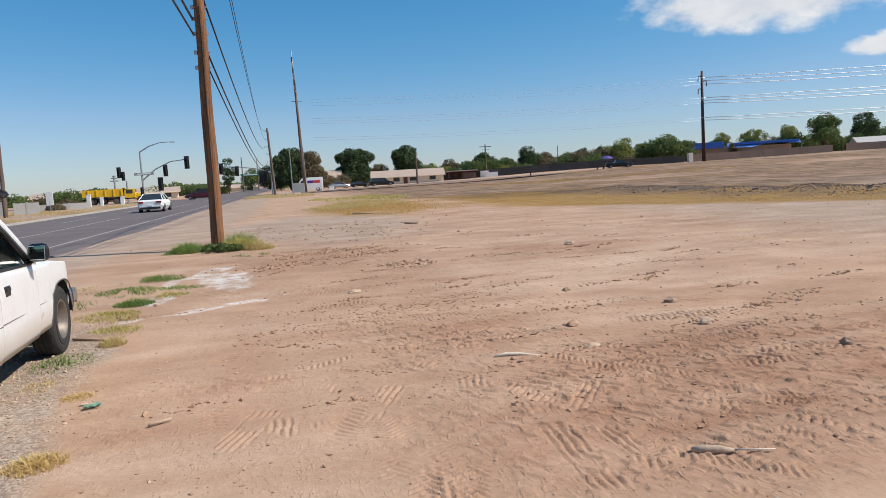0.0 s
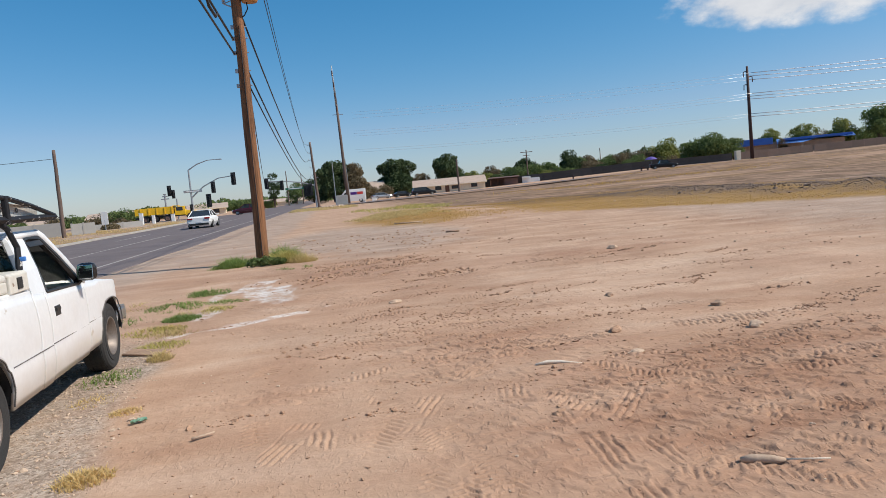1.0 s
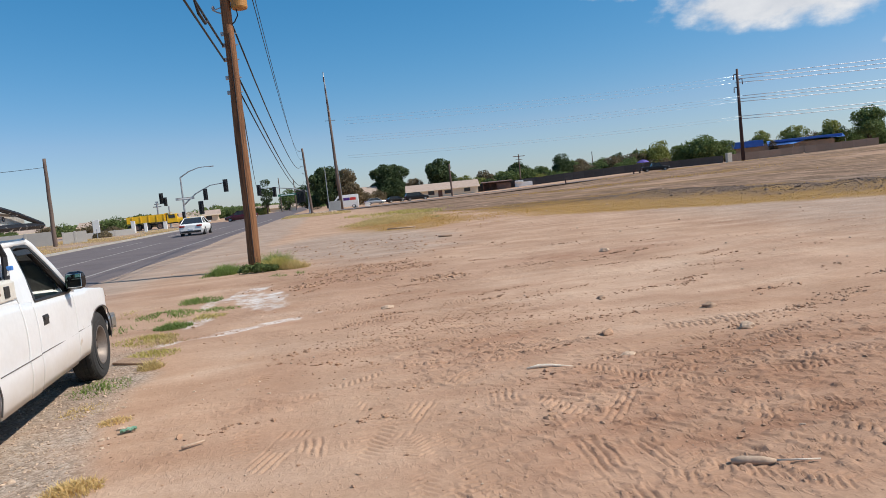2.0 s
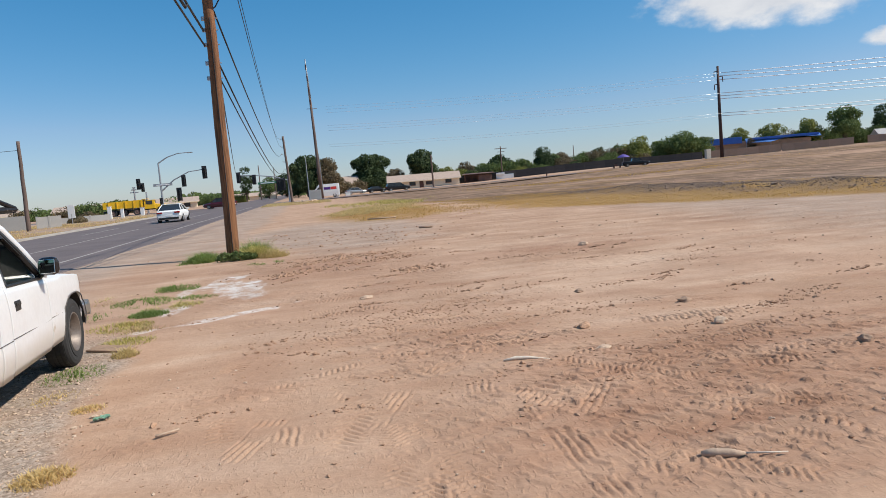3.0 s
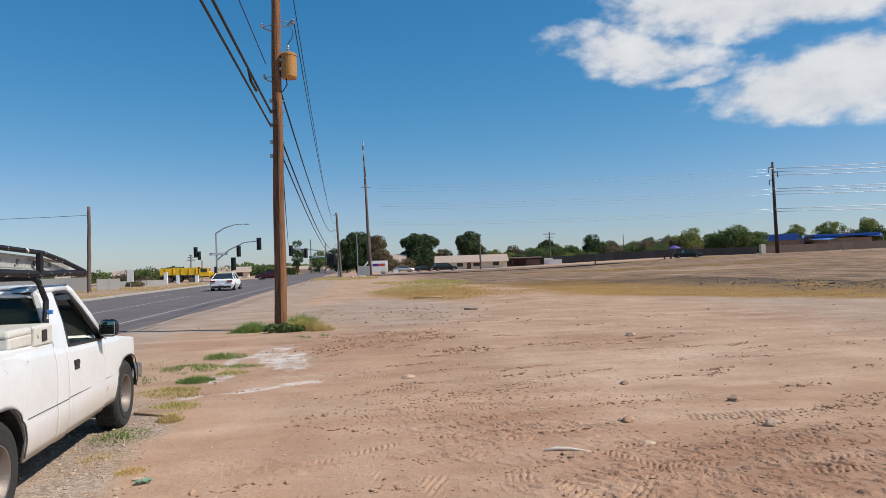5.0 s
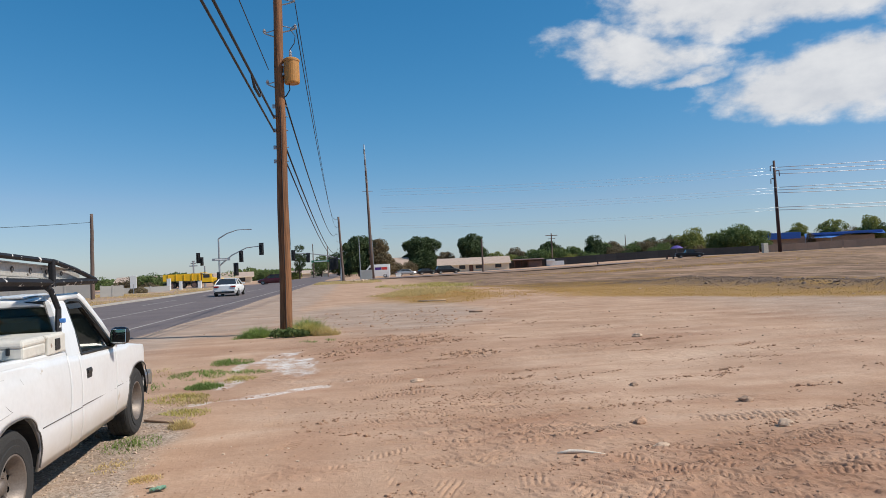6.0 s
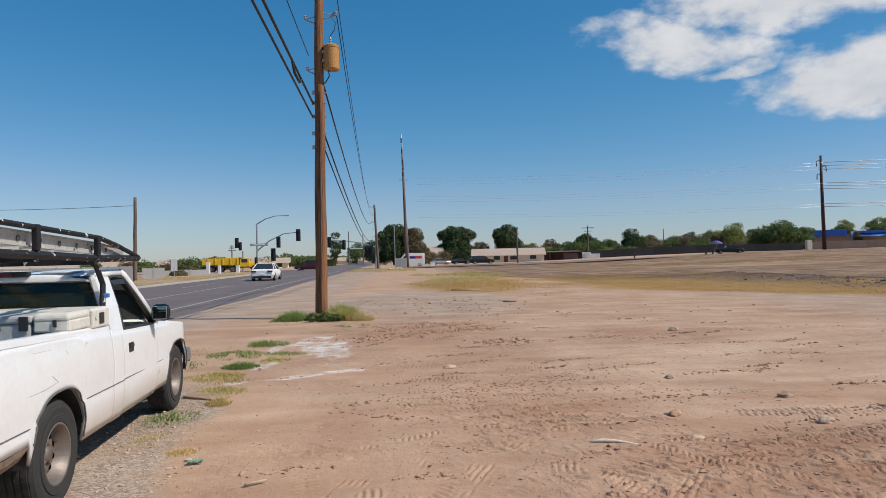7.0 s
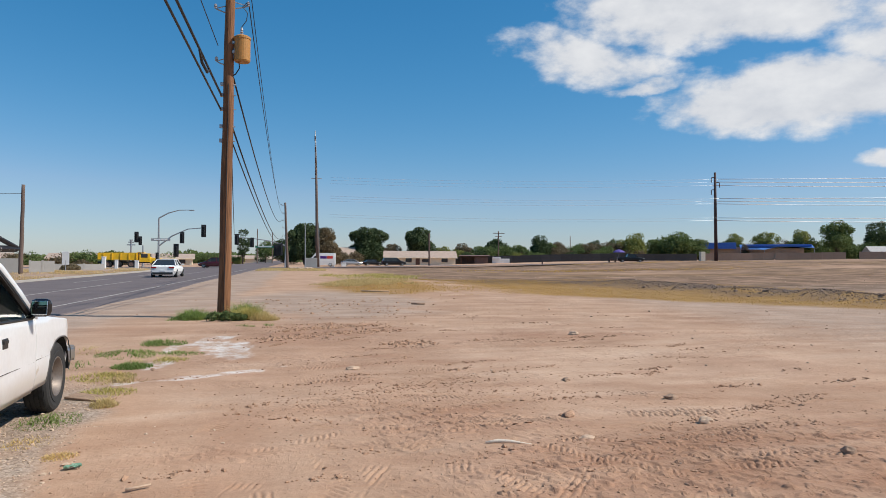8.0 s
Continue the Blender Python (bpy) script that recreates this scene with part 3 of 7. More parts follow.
DIRT_A, DIRT_B, DIRT_C, DIRT_RED = (0.412, 0.257, 0.168), (0.505, 0.344, 0.238), (0.475, 0.322, 0.222), (0.325, 0.172, 0.105)
build_ground()


# ---- road ----
def build_road():
    bm = bmesh.new()
    ys = [-60 + 6 * k for k in range(120)]
    rows = []
    for y in ys:
        e = 0.10 * math.sin(y * 0.9) + 0.08 * math.sin(y * 2.3 + 1)
        rows.append([bm.verts.new((x, y, z)) for x, z in ((-16.6, -0.06), (-16.5 + e * 0.5, 0.012), (-11.3, 0.05), (-6.2 + e, 0.012), (-6.1 + e, -0.06))])
    for a, b in zip(rows, rows[1:]):
        for k in range(4):
            bm.faces.new((a[k], a[k + 1], b[k + 1], b[k]))
    road = part("road", bm, M_ASPHALT, smooth=False)
    tagged(road, "worn grey asphalt street beside the dirt lot", "road", kind="structure")
    bm = bmesh.new()
    for x, spans in ((-7.4, [(-60, 94)]), (-10.55, [(-60, 46), (60, 78), (92, 100)]), (-13.3, [(-60, 34), (44, 52), (60, 68), (76, 84)])):
        for y0, y1 in spans:
            n = max(1, int((y1 - y0) / 3))
            for k in range(n):
                a, b = y0 + (y1 - y0) * k / n, y0 + (y1 - y0) * (k + 1) / n
                z = 0.012 + 0.038 * (1 - abs(x + 11.3) / 5.1) + 0.005
                bm.faces.new([bm.verts.new(p) for p in ((x - 0.06, a, z), (x + 0.06, a, z), (x + 0.06, b, z), (x - 0.06, b, z))])
    tagged(part("road_marking", bm, M_LINE), "faded white lane lines on the asphalt", "road marking", kind="structure")
    bm = bmesh.new()
    bm.faces.new([bm.verts.new(p) for p in ((-120, 103, -0.02), (-16.6, 103, 0.02), (-16.6, 118, 0.02), (-120, 118, -0.02))])
    bm.faces.new([bm.verts.new(p) for p in ((-6.1, 106, 0.02), (3, 108, 0.08), (3, 117, 0.08), (-6.1, 119, 0.02))])
    bm.faces.new([bm.verts.new(p) for p in ((3, 108, 0.08), (60, 128, 0.75), (60, 136, 0.75), (3, 117, 0.08))])
    bm.faces.new([bm.verts.new(p) for p in ((60, 128, 0.75), (190, 96, 2.25), (190, 104, 2.25), (60, 136, 0.75))])
    tagged(part("side_road", bm, M_ASPHALT), "grey side street crossing beyond the lot", "road", kind="structure")
    bm = bmesh.new()
    for k in range(32):
        box(bm, (-16.85, 4 + 3.0 * k, 0.03), (0.3, 2.97, 0.2), 0.02)
    tagged(part("kerb", bm, M_KERB), "low concrete kerb along the far side of the street", "kerb", kind="structure")


build_road()


# ---- poles and wires ----
def wire(name, pts, r, mat, label, category="cable", sag=0.0, steps=16):
    """A cable through pts, with a sag in each span."""
    bm = bmesh.new()
    line = []
    for a, b in zip(pts, pts[1:]):
        for k in range(steps):
            u = k / steps
            p = Vector(a).lerp(Vector(b), u)
            p.z -= sag * 4 * u * (1 - u)
            line.append(p)
    line.append(Vector(pts[-1]))
    tube(bm, line, r, 6)
    return tagged(part(name, bm, mat, smooth=True), label, category, group="overhead lines")


def bracket(parent, x, y, z, dx, label="steel insulator bracket"):
    """A stand-off arm with a porcelain pin at its end."""
    bm = bmesh.new()
    tube(bm, [(x, y, z - 0.12), (x + dx * 0.6, y, z - 0.06), (x + dx, y, z)], 0.022, 6)
    tube(bm, [(x, y, z + 0.1), (x + dx, y, z)], 0.016, 6)
    b = part("bracket", bm, M_STEEL, parent, label)
    bm = bmesh.new()
    lathe(bm, [(0.0, 0), (0.05, 0.01), (0.03, 0.04), (0.06, 0.06), (0.035, 0.09), (0.055, 0.11), (0.0, 0.16)], 10, "z", (x + dx, y, z))
    part("insulator", bm, M_INSUL, b)


def utility_pole(x, y, height, r0, r1, mat, label, lean=(0, 0), group="utility poles"):
    t = thing("utility_pole", label, "utility pole", pose(x, y, gz(x, y)), group)
    bm = bmesh.new()
    n = 14
    pts = [(lean[0] * k / n + 0.012 * math.sin(k * 1.3 + x), lean[1] * k / n, -0.4 + (height + 0.4) * k / n) for k in range(n + 1)]
    tube(bm, pts, [r0 + (r1 - r0) * k / n for k in range(n + 1)], 20)
    part("shaft", bm, mat, t, smooth=True)
    return t


# The near pole, with its transformer.
PX, PY, PK = -1.79, 18.5, 0.823
pole = utility_pole(PX, PY, 12.4, 0.205, 0.135, M_POLE, "tall reddish-brown wooden utility pole standing in weeds", (0.13, 0), "roadside poles")
pole.scale = (PK, PK, PK)
bm = bmesh.new()
lathe(bm, [(0.0, 0), (0.235, 0.0), (0.255, 0.04), (0.255, 0.72), (0.27, 0.73), (0.27, 0.79), (0.2, 0.84), (0.0, 0.86)], 24, "z", (0.5, -0.05, 8.24))
can = part("transformer_can", bm, M_TRAFO, pole, "ochre cylindrical transformer", smooth=False)
bm = bmesh.new()
lathe(bm, [(0.045, 0), (0.06, 0.04), (0.035, 0.07), (0.06, 0.11), (0.03, 0.15), (0.05, 0.19), (0.0, 0.3)], 10, "z", (0.48, -0.05, 9.09))
part("bushing", bm, M_INSUL, can)
for z in (8.54, 8.84):
    bm = bmesh.new()
    box(bm, (0.25, -0.05, z), (0.1, 0.2, 0.08))
    part("hanger", bm, M_STEEL, can)
bm = bmesh.new()
tube(bm, [(0.45, -0.05, 9.34), (0.62, -0.05, 9.59), (0.66, -0.05, 9.84), (0.5, -0.05, 10.04), (0.62, 0, 10.19)], 0.014, 6)
part("jumper_cable", bm, M_WIRE, pole)
bm = bmesh.new()
tube(bm, [(0.4, -0.05, 8.24), (0.42, -0.05, 8.04), (0.3, -0.05, 7.84), (0.15, -0.05, 7.74)], 0.02, 6)
part("jumper_cable", bm, M_WIRE, pole)
bracket(pole, 0.22, 0, 10.09, 0.45), bracket(pole, -0.02, 0, 9.94, -0.32), bracket(pole, -0.02, 0, 8.24, -0.28), bracket(pole, 0.2, 0, 11.0, 0.45)
for z in (7.5, 7.15, 6.7, 6.14, 5.68):
    bm = bmesh.new()
    tube(bm, [(-0.24 + 0.01 * z, -0.02, z), (0.24 + 0.01 * z, -0.02, z)], 0.02, 6)
    box(bm, (-0.2 + 0.011 * z, -0.03, z), (0.1, 0.08, 0.12), 0.01)
    part("bolt", bm, M_STEEL, pole)
bm = bmesh.new()
tube(bm, [(0.02 + 0.011 * z, -0.215 + 0.005 * z, z) for z in (0.1, 1.5, 3, 4.5, 6, 7.5)], 0.012, 6)
part("ground_wire", bm, M_WIRE, pole)

# The next pole down the street.
QX, QY = -2.3, 105.0
p2 = utility_pole(QX, QY, 10.0, 0.21, 0.15, M_POLE_GREY, "weathered grey wooden utility pole by the street corner", (-0.45, 0), "roadside poles")
for z, dx in ((9.6, -0.6), (8.4, -0.5), (7.3, -0.5), (6.2, -0.4), (4.6, 0.5)):
    bracket(p2, -0.4, 0, z, dx)

BACK = -42.0
back_pole = utility_pole(-2.2, BACK, 10.2, 0.2, 0.14, M_POLE, "reddish-brown wooden utility pole further along the street", (0, 0), "roadside poles")
for (xa, za), (xb, zb), r in (((-1.23, 8.42), (-3.3, 9.7), 0.014), ((-1.23, 9.1), (-3.2, 8.5), 0.012), ((-1.6, 6.36), (-3.2, 7.4), 0.024), ((-1.62, 5.06), (-3.0, 5.1), 0.024), ((-1.63, 4.68), (-2.9, 4.5), 0.02)):
    wire("overhead_cable", [(xa, PY, za), (xb, QY, zb)], r, M_WIRE, "black overhead cable strung between roadside poles", sag=1.6)
for xa, za, xb, zb, r in ((-1.9, 5.88, -2.1, 7.6, 0.03), (-1.91, 5.5, -2.1, 7.4, 0.026), (-2.0, 7.2, -2.3, 9.6, 0.012)):
    wire("overhead_cable", [(xa, PY, za), (xb, BACK, zb)], r, M_WIRE, "black overhead cable strung between roadside poles", sag=0.0)
wire("overhead_cable", [(-1.65, PY, 5.0), (-11.0, 114.5, 5.4)], 0.02, M_WIRE, "thin black cable running to the street corner signals", sag=0.9)
# A spliced bundle on the near cable.
bm = bmesh.new()
tube(bm, [(-1.91, 16.2, 5.94), (-1.91, 15.9, 5.8), (-1.92, 15.2, 5.82), (-1.92, 14.8, 5.97)], [0.02, 0.035, 0.035, 0.02], 8)
tagged(part("cable_splice", bm, M_WIRE, smooth=True), "black cable splice hanging from an overhead line", "cable splice", group="overhead lines")

# Tall lean mast with a short cross bar.
TX, TY = 2.6, 125.0
mast = thing("transmission_pole", "very tall slim pole, brown below and pale metal above", "utility pole", pose(TX, TY, 0))
bm = bmesh.new()
tube(bm, [(0, 0, -0.6), (-0.25, 0, 6), (-0.35, 0, 12), (-0.5, 0, 18)], [0.33, 0.28, 0.24, 0.2], 16)
part("shaft", bm, M_POLE_GREY, mast, smooth=True)
bm = bmesh.new()
tube(bm, [(-0.5, 0, 18), (-0.62, 0, 22), (-0.7, 0, 24.8)], [0.21, 0.15, 0.08], 12)
part("upper_shaft", bm, M_STEEL, mast, "pale metal upper shaft", smooth=True)
bm = bmesh.new()
box(bm, (-0.4, 0, 16.1), (1.9, 0.1, 0.1), 0.01)
part("cross_bar", bm, M_STEEL, mast)
for z in (17.2, 19.4, 21.4, 23.4):
    bm = bmesh.new()
    box(bm, (-0.55 - (z - 18) * 0.03, -0.2, z), (0.24, 0.12, 0.9), 0.03)
    part("band", bm, M_POLE_DARK, mast)
bm = bmesh.new()
tube(bm, [(0.24, -0.1, 0), (0.05, -0.1, 8)], 0.05, 8)
part("conduit", bm, M_STEEL, mast)

thin = thing("lamp_post", "thin grey steel post near the street corner", "post", pose(0.3, 110, 0))
bm = bmesh.new()
tube(bm, [(0, 0, -0.2), (-0.05, 0, 6.9)], [0.09, 0.06], 10)
part("shaft", bm, M_STEEL, thin)

# Dark pole at the back of the lot with three levels of line.
FX, FY = 91.0, 137.0
rp = thing("transmission_pole", "dark rust-brown steel pole with curved insulator arms", "utility pole", pose(FX, FY, gz(FX, FY)))
bm = bmesh.new()
tube(bm, [(0.2, 0, -1), (0, 0, 10), (-0.1, 0, 20.0)], [0.42, 0.34, 0.24], 16)
part("shaft", bm, M_POLE_DARK, rp, smooth=True)
for z, s in ((18.4, -1), (17.3, 1), (15.6, -1)):
    bm = bmesh.new()
    tube(bm, [(0, 0, z + 0.3), (s * 0.6, 0, z + 0.5), (s * 1.0, 0, z + 0.4), (s * 1.05, 0, z - 0.7)], [0.1, 0.1, 0.09, 0.1], 8)
    part("insulator_arm", bm, M_POLE_DARK, rp)
FZ = gz(FX, FY)
for z, off in ((18.4, -1.0), (17.9, 0.4), (17.2, 1.1), (14.0, -1.3), (13.5, -0.3), (13.0, 0.9), (9.7, -0.7), (9.2, 0.6)):
    wire("transmission_line", [(FX, FY + off, FZ + z), (FX + 95, FY + off - 33, FZ + z + 0.6)], 0.075, M_WIRE_AL, "pale aluminium power line beyond the lot", sag=0.6 + 0.2 * off)
    wire("transmission_line", [(FX, FY + off, FZ + z), (FX - 85, FY + off + 25, FZ + z + 0.8)], 0.018, M_WIRE_AL, "thin pale power line beyond the lot", sag=0.7)

# Left roadside pole.
lp = utility_pole(-24.9, 67.3, 8.1, 0.2, 0.14, M_POLE_GREY, "brown wooden utility pole across the street", (0.15, 0))
wire("overhead_cable", [(-24.8, 67.3, 7.3), (-60, 62, 7.8)], 0.022, M_WIRE, "black cable running to a pole across the street", sag=0.6)
fp = utility_pole(27.3, 147.4, 7.2, 0.22, 0.18, M_POLE_GREY, "short weathered wooden pole in front of the house", (-0.1, 0))
cp = utility_pole(53.3, 182.3, 8.8, 0.2, 0.15, M_POLE_GREY, "wooden pole with a cross arm behind the lot", (0, 0))
bm = bmesh.new()
box(bm, (0, -0.2, 8.2), (3.4, 0.14, 0.18), 0.01), box(bm, (0, -0.2, 7.3), (2.0, 0.12, 0.14), 0.01)
part("cross_arm", bm, M_POLE_GREY, cp)
for x, y, h in ((37.5, 210, 7.5), (39.3, 210, 7.2), (88, 215, 8.0), (99, 205, 7.2), (77, 220, 7.0), (-12.5, 190, 9.5), (-9.0, 200, 9.0)):
    utility_pole(x, y, h, 0.16, 0.11, M_POLE_GREY, "distant wooden pole above the trees", (0, 0), "distant poles")


# ---- traffic signals ----
def signal_head(parent, x, y, z, turn=0.0, s=1.0):
    bm = bmesh.new()
    box(bm, (x, y, z), (0.62 * s, 0.06, 1.65 * s), 0.02, turn)
    box(bm, (x, y - 0.14, z), (0.34 * s, 0.22, 1.2 * s), 0.03, turn)
    h = part("signal_head", bm, M_SIGNAL, parent, "black three-lamp traffic signal")
    for k in (-1, 0, 1):
        bm = bmesh.new()
        lathe(bm, [(0.15 * s, -0.5), (0.15 * s, -0.26), (0.0, -0.25)], 12, "z")
        for v in bm.verts:
            v.co = Vector((x + v.co.x, y + v.co.z, z + k * 0.37 * s + v.co.y))
        part("visor", bm, M_SIGNAL, h)


def signal_mast(x, y, arm, heads, top, lamp, sign=None, label="", arm_z=(3.2, 5.9)):
    t = thing("traffic_signal", label, "traffic signal", pose(x, y, gz(x, y) - 0.02), "street corner signals")
    bm = bmesh.new()
    lathe(bm, [(0.0, 0), (0.3, 0.0), (0.3, 0.1), (0.17, 0.12), (0.15, 1), (0.11, top)], 16, "z")
    part("post", bm, M_STEEL, t, smooth=False)
    if lamp:
        bm = bmesh.new()
        tube(bm, [(0, 0, top), (lamp * 0.3, 0, top + 0.75), (lamp * 0.65, 0, top + 1.2), (lamp, 0, top + 1.25)], [0.1, 0.08, 0.06, 0.05], 8)
        part("lamp_arm", bm, M_STEEL, t)
        bm = bmesh.new()
        box(bm, (lamp + 0.25, 0, top + 1.22), (0.75, 0.3, 0.14), 0.05)
        part("lamp_head", bm, M_STEEL, t, "flat grey street light")
    if arm:
        bm = bmesh.new()
        tube(bm, [(0, 0, arm_z[0]), (arm * 0.3, 0, arm_z[0] + (arm_z[1] - arm_z[0]) * 0.55), (arm * 0.65, 0, arm_z[1] - 0.2), (arm, 0, arm_z[1])], [0.11, 0.09, 0.07, 0.06], 8)
        part("mast_arm", bm, M_STEEL, t)
    for hx, hz, s in heads:
        signal_head(t, hx, -0.15, hz, 0, s)
    if sign:
        bm = bmesh.new()
        box(bm, (sign[0], -0.12, sign[1]), (sign[2], 0.03, 0.36), 0.01)
        s = part("street_sign", bm, sign[3], t, "street name sign with plain bars")
        bm = bmesh.new()
        box(bm, (sign[0], -0.14, sign[1]), (sign[2] * 0.7, 0.02, 0.14))
        part("lettering_bar", bm, M_WHITE, s)
    return t


signal_mast(-20.3, 102.8, 6.1, [(6.15, 5.45, 1.1), (3.2, 4.45, 1.0), (2.4, 2.6, 1.15), (-0.15, 1.7, 0.7)], 7.2, 4.2, (0.3, 4.12, 2.6, M_STEEL), "grey mast-arm traffic signal with a curved street light")
signal_mast(-26.6, 121.9, 0, [(-1.0, 5.0, 1.1), (-0.4, 4.4, 0.9)], 3.6, 0, None, "grey traffic signal post on the far corner")
signal_mast(-3.0, 118.0, -8.2, [(-8.0, 4.7, 1.1), (-5.5, 4.2, 1.0), (-1.6, 2.9, 1.15), (-0.85, 3.1, 1.25)], 4.6, 0, (-3.4, 3.5, 3.2, M_GREENSIGN), "grey mast-arm traffic signal with a green street sign", (3.7, 5.1))
t = thing("utility_post", "grey post with small crossed equipment arms", "post", pose(-31.8, 136, 0))
bm = bmesh.new()
tube(bm, [(0, 0, 0), (0, 0, 4.9)], 0.16, 8)
for z in (3.9, 4.4, 4.8):
    box(bm, (0, 0, z), (1.5 - (z - 3.9), 0.15, 0.2), 0.02)
part("shaft", bm, M_STEEL, t)


# ---- vehicles ----
def wheel(parent, x, y, r, w, mat_rim):
    """A tyre with a rim, its axle along x, resting at z 0."""
    bm = bmesh.new()
    lathe(bm, [(r * 0.62, -w / 2), (r * 0.93, -w / 2), (r, -w / 2 + 0.04), (r, w / 2 - 0.04), (r * 0.93, w / 2), (r * 0.62, w / 2)], 20, "x", (x, y, r))
    a = part("wheel", bm, M_RUBBER, parent, "black tyre", smooth=False)
    bm = bmesh.new()
    lathe(bm, [(r * 0.62, w / 2 - 0.02), (r * 0.5, w / 2 - 0.05), (r * 0.2, w / 2 - 0.02), (0, w / 2)], 16, "x", (x, y, r))
    lathe(bm, [(r * 0.62, -w / 2 + 0.02), (r * 0.5, -w / 2 + 0.05), (r * 0.2, -w / 2 + 0.02), (0, -w / 2)], 16, "x", (x, y, r))
    part("rim", bm, mat_rim, a)


def loft(bm, sections):
    """Joins cross sections of equal count into one closed skin."""
    rows = [[bm.verts.new(p) for p in s] for s in sections]
    for a, b in zip(rows, rows[1:]):
        for k in range(len(a)):
            bm.faces.new((a[k], a[(k + 1) % len(a)], b[(k + 1) % len(b)], b[k]))
    bm.faces.new(rows[0][::-1])
    bm.faces.new(rows[-1])
    bmesh.ops.recalc_face_normals(bm, faces=bm.faces)
    return bm


def ring(y, hw, z0, z1, tuck=0.85, chamfer=0.12):
    """A car-like cross section at y."""
    c = chamfer
    return [(-hw * tuck, y, z0), (hw * tuck, y, z0), (hw, y, z0 + (z1 - z0) * 0.35), (hw, y, z0 + (z1 - z0) * 0.7), (hw - c * 0.5, y, z1 - c * 0.25), (hw - c * 2, y, z1),
            (-hw + c * 2, y, z1), (-hw + c * 0.5, y, z1 - c * 0.25), (-hw, y, z0 + (z1 - z0) * 0.7), (-hw, y, z0 + (z1 - z0) * 0.35)]


def car(name, label, m, paint, length=4.6, width=1.8, height=1.45, belt=0.92, cabin=(-1.9, -1.1, 0.4, 1.25), group="", bed=False, lens=M_REDGLASS):
    """A parked or standing car; +y is its front."""
    t = thing(name, label, "car" if not bed else "pickup truck", m, group)
    h, w = length / 2, width / 2
    bm = bmesh.new()
    loft(bm, [ring(-h, w * 0.86, 0.38, belt - 0.1), ring(-h + 0.12, w * 0.95, 0.25, belt), ring(-h + 0.8, w, 0.22, belt + 0.02), ring(0, w, 0.2, belt), ring(h - 1.0, w, 0.22, belt - 0.06),
              ring(h - 0.25, w * 0.93, 0.24, belt - 0.2), ring(h, w * 0.8, 0.35, belt - 0.34)])
    part("body", bm, paint, t, smooth=False)
    a, b, c, d = cabin
    bm = bmesh.new()
    loft(bm, [[(-(w - 0.08 - 0.2 * u), y, belt - 0.02), (-(w - 0.1 - 0.2 * u), y, belt - 0.02 + (height - belt - 0.02) * u + 0.001), (w - 0.1 - 0.2 * u, y, belt - 0.02 + (height - belt - 0.02) * u + 0.001), (w - 0.08 - 0.2 * u, y, belt - 0.02)]
              for y, u in ((a, 0.02), (b, 1.0), (c, 1.0), (d, 0.02))])
    part("cabin_glass", bm, M_DARKGLASS, t, "dark tinted windows")
    bm = bmesh.new()
    box(bm, (0, (b + c) / 2, height - 0.015), (2 * (w - 0.27), c - b + 0.1, 0.05), 0.02)
    for s in (-1, 1):
        for y0, z0, y1, z1 in ((a, belt, b, height), (d, belt, c, height), ((a + d) / 2 - 0.1, belt, (b + c) / 2 - 0.1, height)):
            tube(bm, [(s * (w - 0.07), y0, z0 - 0.03), (s * (w - 0.28), y1, z1 - 0.02)], 0.035, 6)
    part("roof", bm, paint, t)
    for x in (-w + 0.09, w - 0.09):
        for y in (-h + 0.95, h - 0.9):
            wheel(t, x, y, 0.33, 0.21, M_STEEL)
    for s in (-1, 1):
        bm = bmesh.new()
        box(bm, (s * (w - 0.28), -h + 0.02, belt - 0.16), (0.4, 0.14, 0.13), 0.03)
        part("tail_light", bm, lens, t, "red tail light")
        bm = bmesh.new()
        box(bm, (s * (w - 0.35), h - 0.08, belt - 0.32), (0.34, 0.18, 0.12), 0.03)
        part("headlight", bm, M_WHITE, t)
        bm = bmesh.new()
        box(bm, (s * (w + 0.06), d - 0.35, belt + 0.05), (0.2, 0.12, 0.13), 0.03)
        part("wing_mirror", bm, paint, t)
    bm = bmesh.new()
    box(bm, (0, -h + 0.01, 0.55), (0.36, 0.06, 0.13), 0.01)
    part("plate_bar", bm, M_WHITE, t)
    bm = bmesh.new()
    box(bm, (0, -h + 0.06, 0.36), (width * 0.8, 0.16, 0.16), 0.04)
    part("bumper", bm, M_PLASTIC, t)
    return t


car("white_sedan", "white sedan driving away along the street", pose(-10.4, 57.0, 0.02, 0, 0, 1), M_WHITE, 4.7, 1.84, 1.42, 0.95, (-1.85, -1.0, 0.3, 1.2))
car("maroon_car", "dark maroon car crossing at the street corner", pose(-13.5, 110.5, 0.0, 0, 0, 80), M_REDCAR, 4.8, 1.85, 1.6, 1.0)
car("black_suv", "black sport utility vehicle parked in front of the house", pose(19.4, 147.8, gz(19, 148), 0, 0, -86), M_BLACKCAR, 5.3, 1.95, 1.75, 1.08, (-2.5, -2.2, 0.5, 1.4), "parked cars")
car("silver_car", "silver car parked beside the house", pose(10.3, 149.6, gz(10, 149), 0, 0, -75), M_SILVER, 4.7, 1.8, 1.4, 0.9, group="parked cars")
car("black_car", "dark car parked beside the silver car", pose(15.0, 150.5, gz(14, 150), 0, 0, -80), M_BLACKCAR, 4.5, 1.8, 1.35, 0.88, group="parked cars")
car("black_pickup", "black pickup truck parked at the back of the lot", pose(68.3, 133.2, gz(68.3, 133.2), 0, 0, -105), M_BLACKCAR, 5.5, 1.95, 1.75, 1.08, (-0.9, -0.6, 0.7, 1.5), "parked cars")


